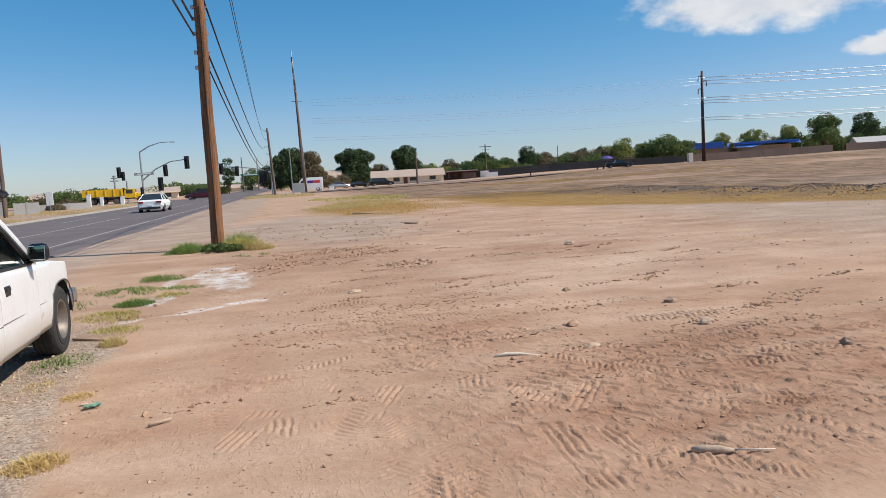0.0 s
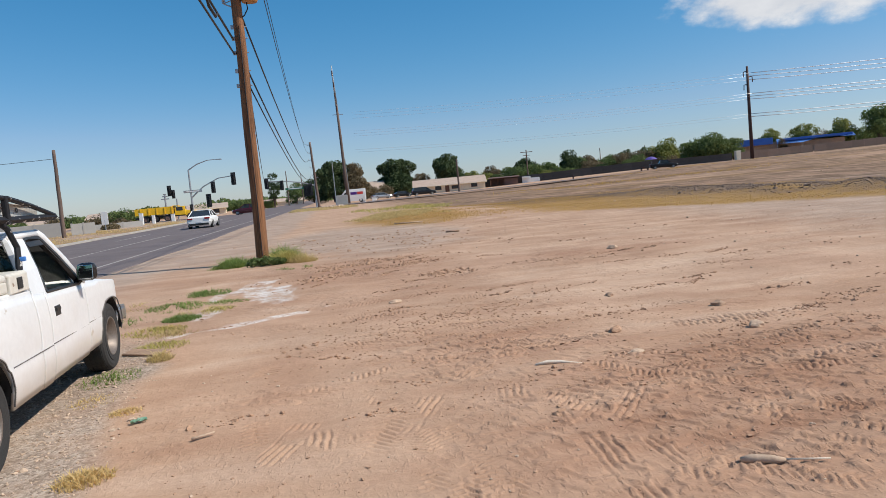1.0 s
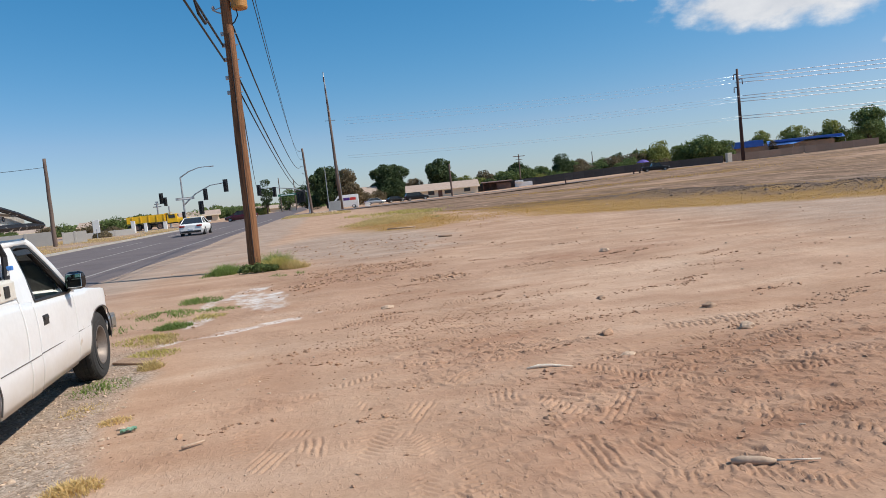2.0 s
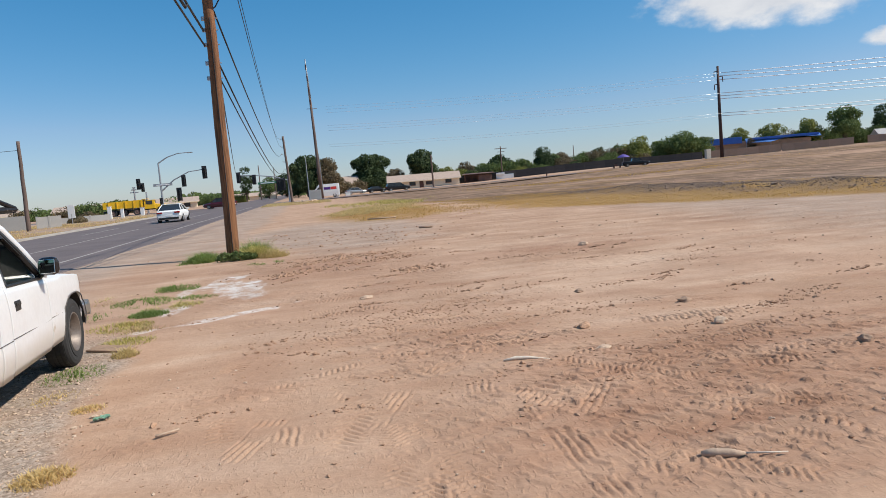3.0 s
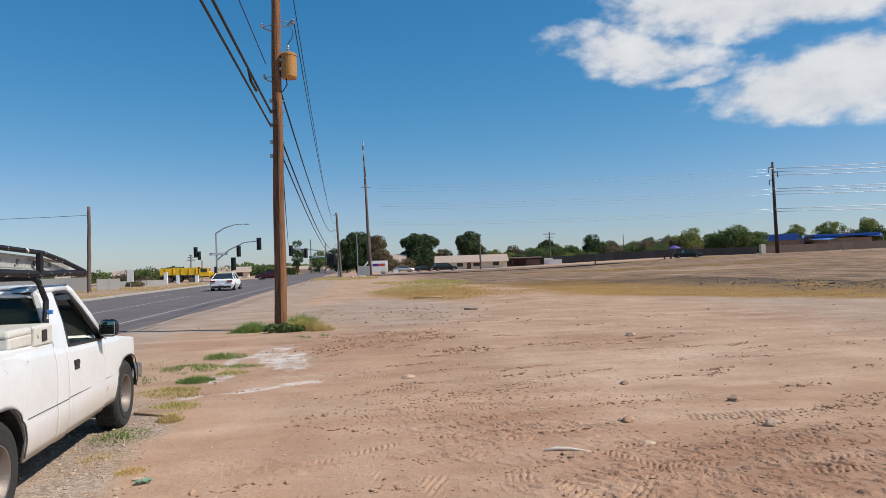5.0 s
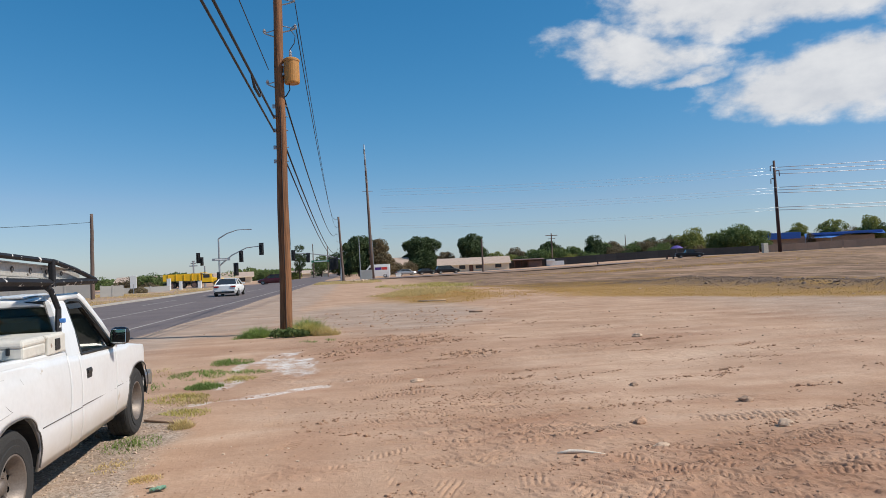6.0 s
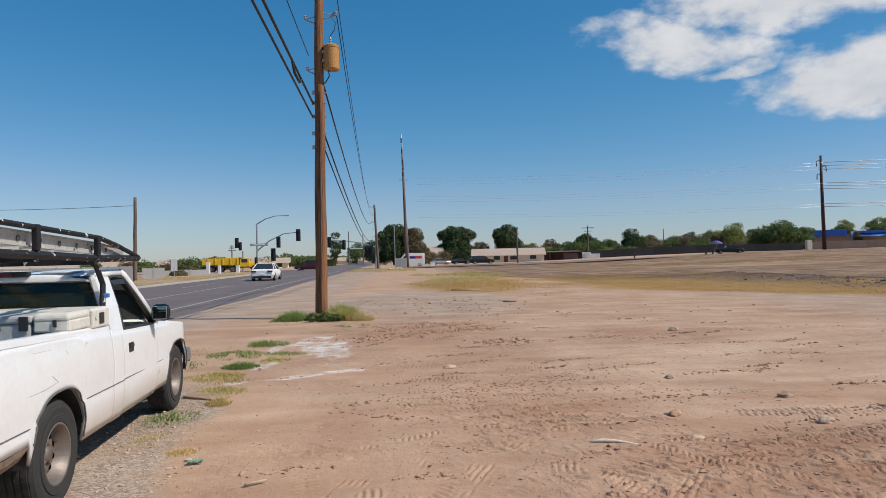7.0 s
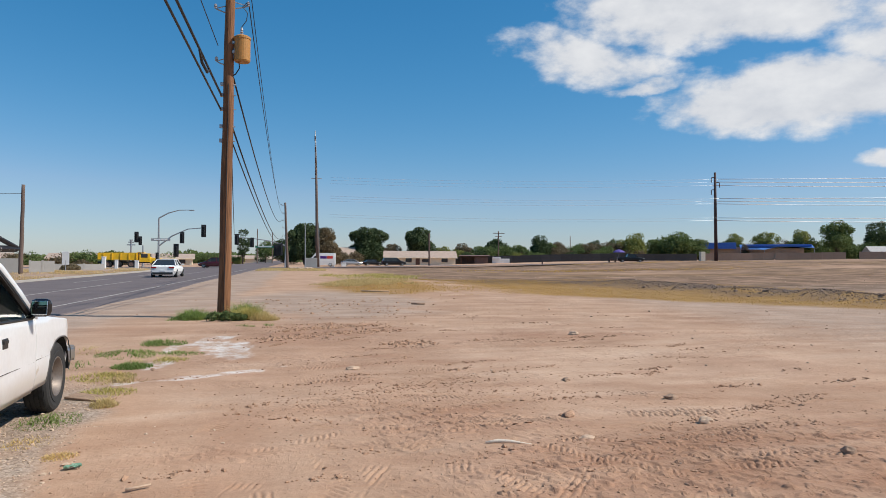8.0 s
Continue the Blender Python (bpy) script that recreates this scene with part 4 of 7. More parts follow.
def delivery_van():
    t = thing("delivery_van", "white high-roof delivery van with violet and red marks", "van", pose(3.3, 130.5, 0.0, 0, 0, 88), "street vehicles")
    bm = bmesh.new()
    loft(bm, [ring(-2.7, 0.95, 0.4, 2.45, 0.95), ring(-2.5, 1.0, 0.3, 2.55, 0.95), ring(1.1, 1.0, 0.3, 2.55, 0.95), ring(1.75, 0.96, 0.3, 1.75, 0.95), ring(2.45, 0.92, 0.3, 1.15, 0.95), ring(2.7, 0.85, 0.4, 0.85, 0.95)])
    part("body", bm, M_WHITE, t)
    bm = bmesh.new()
    for s in (-1, 1):
        sheet(bm, [(s * 1.005, 0.7, 1.3), (s * 1.005, 1.75, 1.3), (s * 1.0, 1.2, 2.0), (s * 1.0, 0.7, 2.0)], 0.01)
    sheet(bm, [(-0.8, 2.05, 1.45), (0.8, 2.05, 1.45), (0.75, 1.35, 2.25), (-0.75, 1.35, 2.25)], 0.02)
    part("window", bm, M_DARKGLASS, t)
    for y, w, mt, nm in ((-0.4, 1.2, M_VIOLET, "mark"), (-1.6, 1.1, M_ORANGE, "mark")):
        for s in (-1, 1):
            bm = bmesh.new()
            box(bm, (s * 1.004, y, 1.75), (0.02, w, 0.5))
            part(nm, bm, mt, t, "plain coloured mark")
    for x in (-0.85, 0.85):
        for y in (-1.7, 1.75):
            wheel(t, x, y, 0.36, 0.24, M_STEEL)
    bm = bmesh.new()
    box(bm, (0, 2.68, 0.5), (1.7, 0.2, 0.3), 0.06)
    part("bumper", bm, M_PLASTIC, t)


delivery_van()


def dump_lorry():
    t = thing("dump_truck", "yellow dump truck with rust-streaked bed", "truck", pose(-26.8, 115.2, -0.05, 0, 0, -83), "street vehicles")
    t.scale = (1.1, 1.2, 1.1)
    bm = bmesh.new()
    loft(bm, [[(-1.2, -3.9, 1.15), (1.2, -3.9, 1.15), (1.2, -3.9, 2.1), (-1.2, -3.9, 2.1)], [(-1.2, 0.9, 1.05), (1.2, 0.9, 1.05), (1.25, 0.9, 2.15), (-1.25, 0.9, 2.15)]])
    for y in (-3.2, -2.2, -1.2, -0.2, 0.7):
        for s in (-1, 1):
            box(bm, (s * 1.26, y, 1.6), (0.1, 0.12, 1.0), 0.01)
    box(bm, (0, 1.2, 2.2), (2.3, 0.8, 0.08), 0.02)
    part("dump_bed", bm, M_YELLOW, t, "yellow steel dump bed")
    bm = bmesh.new()
    loft(bm, [ring(1.05, 1.05, 0.8, 2.05, 0.98, 0.06), ring(2.3, 1.02, 0.8, 2.05, 0.98, 0.06), ring(2.4, 0.95, 0.7, 1.45, 0.98, 0.06), ring(3.7, 0.85, 0.6, 1.3, 0.98, 0.08), ring(3.85, 0.8, 0.6, 1.2, 0.98, 0.08)])
    part("cab", bm, M_YELLOW, t)
    bm = bmesh.new()
    for s in (-1, 1):
        box(bm, (s * 1.06, 1.65, 1.7), (0.02, 0.8, 0.5), 0.005)
    box(bm, (0, 2.37, 1.75), (1.7, 0.06, 0.45), 0.01)
    part("window", bm, M_DARKGLASS, t)
    bm = bmesh.new()
    box(bm, (0, -0.2, 0.75), (0.9, 7.6, 0.25), 0.02)
    part("chassis", bm, M_PLASTIC, t)
    for x in (-0.95, 0.95):
        for y in (-2.8, -1.6, 0.1, 3.0):
            wheel(t, x, y, 0.5, 0.32, M_YELLOW if y > 2 else M_RUSTY)


dump_lorry()


# ---- buildings and walls ----
def block_wall(name, a, b, height, mat, label, piece=2.4, kind="structure", cap=True):
    """A wall of panels from a to b, standing on the ground."""
    a, b = Vector(a), Vector(b)
    d = b - a
    n = max(1, round(d.length / piece))
    ang = math.degrees(math.atan2(d.y, d.x))
    t = tagged(new(name), label, "wall", kind=kind)
    bm = bmesh.new()
    box(bm, (0, 0, 0), (d.length / n - 0.015, 0.16, height + 0.4), 0.008)
    me = bpy.data.meshes.new("panel")
    bm.to_mesh(me)
    bm.free()
    me.materials.append(mat)
    bm = bmesh.new()
    box(bm, (0, 0, 0), (0.2, 0.22, height + 0.5), 0.008)
    mp = bpy.data.meshes.new("post")
    bm.to_mesh(mp)
    bm.free()
    mp.materials.append(mat)
    for k in range(n):
        p = a + d * ((k + 0.5) / n)
        ob = new("panel", me)
        ob.matrix_world = pose(p.x, p.y, gz(p.x, p.y) + height / 2 - 0.2, 0, 0, ang)
        ob.parent = t
        q = a + d * (k / n)
        ob = new("post", mp)
        ob.matrix_world = pose(q.x, q.y, gz(q.x, q.y) + height / 2 - 0.18, 0, 0, ang)
        ob.parent = t
    return t


block_wall("wall_across_street", (-52, 70.5), (-27.3, 73.6), 1.4, M_BLOCK, "grey concrete block wall across the street")
block_wall("wall_across_street", (-26.4, 73.6), (-24.4, 74.3), 1.15, M_BLOCK, "pale concrete wall stub across the street", 1.0)
block_wall("wall_low", (-31, 89.6), (-24.6, 92.2), 0.7, M_BLOCK, "low grey wall beyond the street verge")
block_wall("fence_dark", (40, 178), (82, 160), 1.9, M_FENCE_DARK, "dark slatted fence along the back of the lot", 2.6)
block_wall("fence_dark", (82, 158), (94.5, 150), 1.7, M_FENCE_DARK, "dark slatted fence along the back of the lot", 2.6)
block_wall("wall_back", (96, 151), (111, 143.5), 1.75, M_BLOCK_TAN, "tan block wall behind the lot")
block_wall("wall_back", (111, 143), (125, 136.8), 1.65, M_BLOCK_TAN, "reddish tan block wall behind the lot")
block_wall("wall_back", (130, 138), (175, 118), 1.7, M_BLOCK_TAN, "tan block wall beside the white house")


def gable_house(name, label, m, w, d, eave, ridge, wall, roof, openings, group="houses", hip=0.0):
    """A one-storey house, its front towards -y; openings: (x, z, width, height, kind)."""
    t = thing(name, label, "house", m, group)
    bm = bmesh.new()
    box(bm, (0, 0, eave / 2 - 0.3), (w, d, eave + 0.6))
    part("wall", bm, wall, t)
    bm = bmesh.new()
    o = 0.5
    rx = w / 2 + o - hip
    P = [(-w / 2 - o, -d / 2 - o, eave - 0.1), (w / 2 + o, -d / 2 - o, eave - 0.1), (w / 2 + o, d / 2 + o, eave - 0.1), (-w / 2 - o, d / 2 + o, eave - 0.1), (-rx, 0, ridge), (rx, 0, ridge)]
    V = [bm.verts.new(p) for p in P]
    for f in ((0, 1, 5, 4), (2, 3, 4, 5), (1, 2, 5), (3, 0, 4), (3, 2, 1, 0)):
        bm.faces.new([V[k] for k in f])
    r = part("roof", bm, roof, t, "brown shingle roof")
    bm = bmesh.new()
    box(bm, (0, -d / 2 - o - 0.02, eave - 0.12), (w + 2 * o, 0.06, 0.2), 0.01)
    part("fascia", bm, M_STUCCO, r)
    for x, z, ww, hh, kind in openings:
        bm = bmesh.new()
        y = -d / 2
        for dx, dz, sx, sz in ((-ww / 2, 0, 0.1, hh + 0.1), (ww / 2, 0, 0.1, hh + 0.1), (0, hh / 2, ww + 0.1, 0.1), (0, -hh / 2, ww + 0.1, 0.1)):
            box(bm, (x + dx, y - 0.03, z + dz), (sx, 0.1, sz), 0.01)
        o1 = part(kind, bm, M_BROWN, t)
        bm = bmesh.new()
        box(bm, (x, y - 0.01, z), (ww - 0.1, 0.05, hh - 0.1))
        part("pane" if kind == "window" else "leaf", bm, M_DARKGLASS if kind == "window" else M_BROWN, o1)
    return t


gable_house("house", "single-storey cream stucco house with a brown shingle roof", pose(29.7, 174.5, -0.1, 0, 0, -7.5), 18.0, 8.5, 2.0, 3.7, M_STUCCO, M_SHINGLE,
            [(-3.0, 1.3, 1.5, 1.0, "window"), (-0.7, 0.9, 0.95, 1.8, "door"), (1.3, 1.2, 1.7, 0.8, "window"), (6.2, 1.35, 1.5, 1.0, "window")])
gable_house("house", "beige house half hidden behind the trees", pose(9.3, 188, 0, 0, 0, 0), 8, 7, 2.6, 4.6, M_STUCCO, M_SHINGLE, [(1, 1.5, 1.2, 1.0, "window")])
gable_house("house", "white house with a pale roof behind the block wall", pose(157, 152, 1.9, 0, 0, -30), 17, 8, 2.2, 3.7, M_WHITE, material("pale_roof", (0.5, 0.47, 0.44), 0.8), [(-3, 1.4, 1.4, 1.0, "window"), (3, 1.4, 1.4, 1.0, "window")])
for x, y, w in ((-28.3, 158, 8), (-48, 165, 14), (-66, 150, 16), (-41, 200, 12), (-18, 240, 14), (-85, 160, 16)):
    gable_house("house", "low brown-roofed house beyond the street", pose(x, y, -0.3, 0, 0, 8), w, 8, 1.7, 2.7, M_STUCCO, M_SHINGLE, [(-w * 0.2, 1.0, 1.2, 0.8, "window"), (w * 0.25, 1.0, 1.2, 0.8, "window")], "distant houses")

sh = thing("shed", "low rusty open-fronted shed beside the house", "shed", pose(44.3, 174.3, 0, 0, 0, -12))
bm = bmesh.new()
box(bm, (0, 1.4, 1.1), (7.2, 0.15, 2.3)), box(bm, (-3.5, 0, 1.1), (0.15, 2.8, 2.3)), box(bm, (1.8, -1.3, 1.0), (3.6, 0.12, 2.0))
part("wall", bm, M_RUSTY, sh)
bm = bmesh.new()
box(bm, (0, -0.2, 2.45), (8.2, 4.0, 0.16), 0.02, 0, 1.0, 3)
part("roof", bm, M_RUSTY, sh)
for x in (-3.4, -1.7, 0.0):
    bm = bmesh.new()
    box(bm, (x, -1.5, 1.1), (0.18, 0.18, 2.3), 0.01)
    part("post", bm, M_BROWN, sh)
bm = bmesh.new()
box(bm, (0, 0, 1.0), (4.6, 0.3, 1.3), 0.02)
box(bm, (-1.2, -0.3, 1.85), (2.2, 0.9, 0.5), 0.05)
wt = tagged(new("trailer"), "white flat trailer and panels beside the shed", "trailer")
wt.matrix_world = pose(51.2, 172.6, 0.05, 0, 0, -12)
part("panel", bm, M_WHITE, wt)
for x in (-1.6, 1.6):
    bm = bmesh.new()
    box(bm, (x, 0, 0.2), (0.12, 0.12, 0.5), 0.01)
    part("leg", bm, M_STEEL, wt)

bb = thing("blue_building", "long low building with a bright blue metal roof", "building", pose(121, 168, 1.4, 0, 0, -30))
bm = bmesh.new()
box(bm, (-9, 0, 1.7), (16, 8, 4.4)), box(bm, (7, 1, 1.7), (14, 8, 3.6))
part("wall", bm, M_BLOCK_TAN, bb)
bm = bmesh.new()
box(bm, (-10, -1, 4.2), (14, 9, 1.7), 0.05)
box(bm, (7.5, 0, 4.25), (16, 10, 0.6), 0.05)
part("roof", bm, M_BLUE, bb, "bright blue metal roof")
bm = bmesh.new()
V = [bm.verts.new(p) for p in ((-2, -6, 3.2), (4, -6, 3.1), (8, -4, 4.0), (16, -6, 3.6), (16, -3, 4.4), (8, -2, 4.6), (-2, -3, 4.5))]
bm.faces.new(V[:3] + V[5:]), bm.faces.new((V[2], V[3], V[4], V[5]))
bmesh.ops.solidify(bm, geom=bm.faces[:], thickness=0.06)
part("awning", bm, M_BLUE_LIGHT, bb, "light blue draped tarpaulin")
bm = bmesh.new()
for x in (-2, 4, 16):
    tube(bm, [(x, -5.9, -1), (x, -5.9, 3.2)], 0.07, 8)
part("awning_post", bm, M_STEEL, bb)
bm = bmesh.new()
box(bm, (0, 0, 1.0), (1.1, 0.8, 2.1), 0.05)
tagged(part("utility_cabinet", bm, material("cream_paint", (0.6, 0.52, 0.42), 0.6)), "cream utility cabinet beside the steel pole", "cabinet").matrix_world = pose(86.6, 135.3, gz(86.6, 135.3) - 0.02)
bm = bmesh.new()
box(bm, (0, 0, 0.8), (2.0, 1.4, 1.7), 0.04)
tagged(part("utility_cabinet", bm, M_BLOCK), "grey utility cabinet by the tall mast", "cabinet").matrix_world = pose(1.2, 112, gz(1.2, 112) - 0.03)
for x, y, w, h in ((5.4, 130, 0.8, 1.3), (7.7, 134, 0.9, 0.7), (47.9, 131.5, 0.25, 1.0), (-25.8, 96.4, 0.5, 1.6), (-24.4, 97, 0.4, 1.2), (-16.9 - 3, 101, 0.35, 0.9), (-22.5, 99.8, 0.5, 1.1)):
    bm = bmesh.new()
    box(bm, (0, 0, h / 2 - 0.05), (w, w * 0.7, h + 0.1), 0.04)
    box(bm, (0, 0, h), (w * 1.1, w * 0.8, 0.06), 0.02)
    tagged(part("marker_post", bm, M_WHITE if w > 0.3 else M_POLE_DARK), "white painted marker box on the verge" if w > 0.3 else "short dark post in the lot", "post").matrix_world = pose(x, y, gz(x, y))
ws = thing("sign_post", "plain white upright sign board beyond the street", "sign", pose(-26.4, 83.7, gz(-26.4, 83.7)))
bm = bmesh.new()
box(bm, (0, 0, 1.45), (0.75, 0.08, 1.5), 0.02)
part("board", bm, M_WHITE, ws)
bm = bmesh.new()
tube(bm, [(0, 0, 0), (0, 0, 1.2)], 0.05, 8)
part("post", bm, M_STEEL, ws)
um = thing("parasol", "purple parasol standing by the black pickup", "umbrella", pose(66.2, 134.3, gz(66.2, 134.3)))
bm = bmesh.new()
lathe(bm, [(0.0, 2.75), (0.5, 2.65), (1.0, 2.4), (1.35, 2.1), (1.3, 2.08), (0.95, 2.36), (0.0, 2.68)], 10, "z")
part("canopy", bm, M_PURPLE, um, "purple cloth canopy")
bm = bmesh.new()
tube(bm, [(0, 0, 0), (0, 0, 2.7)], 0.03, 8)
part("pole", bm, M_STEEL, um)
bm = bmesh.new()
box(bm, (0, 0, 0.4), (1.6, 0.8, 0.06), 0.01), box(bm, (-0.7, 0, 0.2), (0.06, 0.7, 0.42)), box(bm, (0.7, 0, 0.2), (0.06, 0.7, 0.42)), box(bm, (-0.3, 0, 0.62), (0.6, 0.5, 0.4), 0.04)
tagged(part("folding_table", bm, M_BROWN), "low dark table under the parasol", "table").matrix_world = pose(64.8, 134.6, gz(64.8, 134.6))


# ---- trees ----
def crown_mesh(name, seed, blobs, count, size, mat, squash=0.8):
    """A crown of many small leaf clumps round uneven lobes."""
    rs = np.random.RandomState(seed)
    lobes = []
    for x, y, z, r in blobs:
        lobes.append((x, y, z, r))
        for _ in range(5):
            a, e = rs.uniform(0, 6.28), rs.uniform(-0.4, 1.0)
            lobes.append((x + r * 0.75 * math.cos(a) * math.cos(e), y + r * 0.75 * math.sin(a) * math.cos(e), z + r * 0.7 * math.sin(e), r * rs.uniform(0.3, 0.5)))
    wts = np.array([l[3] ** 2 for l in lobes])
    pick = rs.choice(len(lobes), count, p=wts / wts.sum())
    L = np.array(lobes)[pick]
    d = rs.normal(size=(count, 3))
    d /= np.linalg.norm(d, axis=1, keepdims=True)
    c = L[:, :3] + d * (L[:, 3] * rs.uniform(0.55, 1.08, count) ** 0.6)[:, None] * (1, 1, squash)
    u = rs.normal(size=(count, 3))
    u /= np.linalg.norm(u, axis=1, keepdims=True)
    w = np.cross(u, d)
    w /= np.linalg.norm(w, axis=1, keepdims=True) + 1e-6
    s = (size * rs.uniform(0.5, 1.4, count))[:, None]
    verts = np.stack([c - u * s, c + w * s * 0.6, c + u * s, c - w * s * 0.6 + d * s * 0.4], 1).reshape(-1, 3)
    me = bpy.data.meshes.new(name)
    me.from_pydata(verts.tolist(), [], np.arange(count * 4).reshape(-1, 4).tolist())
    me.materials.append(mat)
    return me


def tree(name, label, x, y, height, width, mat, seed, trunk=0.25, count=3500, group="trees", bush=False):
    t = thing(name, label, "bush" if bush else "tree", pose(x, y, gz(x, y) - 0.05), group)
    rs = np.random.RandomState(seed)
    base = height * (0.02 if bush else 0.07)
    bm = bmesh.new()
    top = height * 0.7
    tube(bm, [(0, 0, -0.2), (0.1 * width * rs.uniform(-0.5, 0.5), 0, base), (0.1 * width * rs.uniform(-1, 1), 0.1, top)], [trunk * 1.2, trunk * 0.85, trunk * 0.25], 8)
    blobs = []
    n = 7
    for k in range(n):
        a = 2 * math.pi * k / n + rs.uniform(-0.4, 0.4)
        rr = width * 0.5 * rs.uniform(0.35, 0.62)
        zz = base + (height - base) * rs.uniform(0.18, 0.72)
        r = width * rs.uniform(0.2, 0.29)
        blobs.append((rr * math.cos(a), rr * math.sin(a), min(zz, height - r * 0.8), r))
        tube(bm, [(0, 0, base * 0.9), (rr * 0.5 * math.cos(a), rr * 0.5 * math.sin(a), (base + zz) / 2), (rr * math.cos(a), rr * math.sin(a), zz)], [trunk * 0.5, trunk * 0.3, trunk * 0.1], 6)
    blobs.append((0, 0, height - width * 0.26, width * 0.28))
    blobs.append((0, 0, base + (height - base) * 0.4, width * 0.36))
    part("trunk", bm, M_BARK, t)
    ob = new("crown", crown_mesh("crown", seed + 1, blobs, int(count * 2.6), max(0.11, width * 0.027), mat))
    ob.parent = t
    return t


tree("tree", "large dark tree with brownish dry side behind the mast", 0.2, 170, 10.6, 9.5, M_PINE, 11, count=5000)
tree("tree", "brownish half-dry tree beside the dark tree", 5.3, 169, 9.6, 7.6, M_OLIVE, 12, count=4500)
tree("tree", "large dense dark green tree beside the house", 17.2, 189, 10.6, 10.6, M_PINE, 13, count=6000)
tree("tree", "dark green spreading tree behind the house roof", 32.8, 192, 10.9, 10.2, M_PINE, 14, count=4500)
for k, (x, y, h, w, mt) in enumerate(((25, 196, 6.0, 7, M_OLIVE), (-15.0, 176, 9.0, 4.2, M_PINE), (-6.5, 215, 8.0, 10, M_PINE), (-11.5, 210, 7.0, 6, M_LEAF),
        (58, 202, 7.2, 9.5, M_PINE), (53.5, 200, 5.0, 7, M_LEAF), (64, 199, 5.4, 7, M_LEAF), (69.6, 193, 8.1, 7.6, M_PINE), (73, 194, 5.6, 5.5, M_LEAF), (78, 200, 5.8, 7, M_OLIVE), (84, 197, 5.6, 7, M_LEAF),
        (88.5, 196, 6.4, 5.5, M_PINE), (94.5, 182, 8.3, 9.5, M_LIME), (90, 186, 6.4, 6, M_LEAF), (97.2, 163, 8.1, 11.5, M_LEAF), (93, 166, 6.0, 7, M_LEAF), (102, 161, 6.0, 6, M_LEAF), (105, 172, 5.5, 7, M_LIME),
        (143.5, 160, 11.0, 9.0, M_LEAF), (137, 166, 8.4, 8, M_LIME), (130, 172, 8.0, 7, M_LIME), (124, 178, 7.8, 6, M_LIME), (162.5, 166, 11.2, 10, M_PINE), (156, 172, 8.5, 8, M_LEAF), (48, 205, 6.2, 7, M_OLIVE), (42, 202, 5.4, 6, M_LIME))):
    tree("tree", {"dark_tree_leaves": "dark green tree along the back of the lot", "brownish_tree_leaves": "sparse brownish tree along the back of the lot", "green_tree_leaves": "green leafy tree along the back of the lot", "yellow_green_leaves": "yellow-green tree along the back of the lot"}[mt.name], x, y, h, w, mt, 30 + 3 * k, 0.18, 2200)
for k, (x, y, h, w, mt) in enumerate(((9.5, 172, 3.2, 6, M_OLIVE), (13, 176, 3.6, 5, M_OLIVE), (-2.5, 176, 3.6, 6, M_PINE), (-41.5, 144, 2.6, 6.5, M_LEAF), (-45.5, 150, 2.2, 6, M_LEAF), (-28, 190, 2.6, 7, M_LEAF), (-23, 188, 2.5, 7, M_LEAF), (-36, 150, 1.8, 5, M_OLIVE), (-53, 140, 2.2, 5, M_OLIVE),
        (-17, 178, 2.0, 5, M_LIME), (36, 185, 2.8, 5, M_OLIVE), (61, 188, 2.8, 5, M_LIME), (66, 184, 2.4, 5, M_LEAF), (75, 183, 2.8, 5, M_PINE), (82, 180, 3.0, 5, M_LEAF), (118, 164, 4.2, 3, M_OLIVE), (-60, 138, 2.0, 5, M_LEAF), (-27.5, 89, 0.6, 2.4, M_OLIVE), (-31, 105, 0.9, 3, M_OLIVE))):
    tree("bush", "low scrubby green-brown bush", x, y, h, w, mt, 300 + 3 * k, 0.08, 1200, "bushes", True)
RB = np.random.RandomState(8)
for k in range(46):
    u = k / 45
    x, y = 38 + 132 * u + RB.uniform(-1.5, 1.5), 196 - 34 * u + RB.uniform(-3, 5)
    mt = (M_LEAF, M_OLIVE, M_LIME, M_PINE)[int(RB.choice(4, p=(0.4, 0.25, 0.2, 0.15)))]
    tree("bush", "shrub in the green belt behind the lot", x, y, RB.uniform(2.4, 5.2) + 2.2 * u, RB.uniform(4.5, 7.5) + 1.5 * u, mt, 500 + 3 * k, 0.08, 900, "shrubs behind the lot", True)
for k in range(14):
    x, y = -30 - 5.5 * k + RB.uniform(-2, 2), 150 + RB.uniform(-12, 25)
    tree("bush", "low shrub beyond the street", x, y, RB.uniform(1.4, 2.6), RB.uniform(4, 7), (M_LEAF, M_OLIVE)[k % 2], 700 + 3 * k, 0.08, 700, "shrubs beyond the street", True)


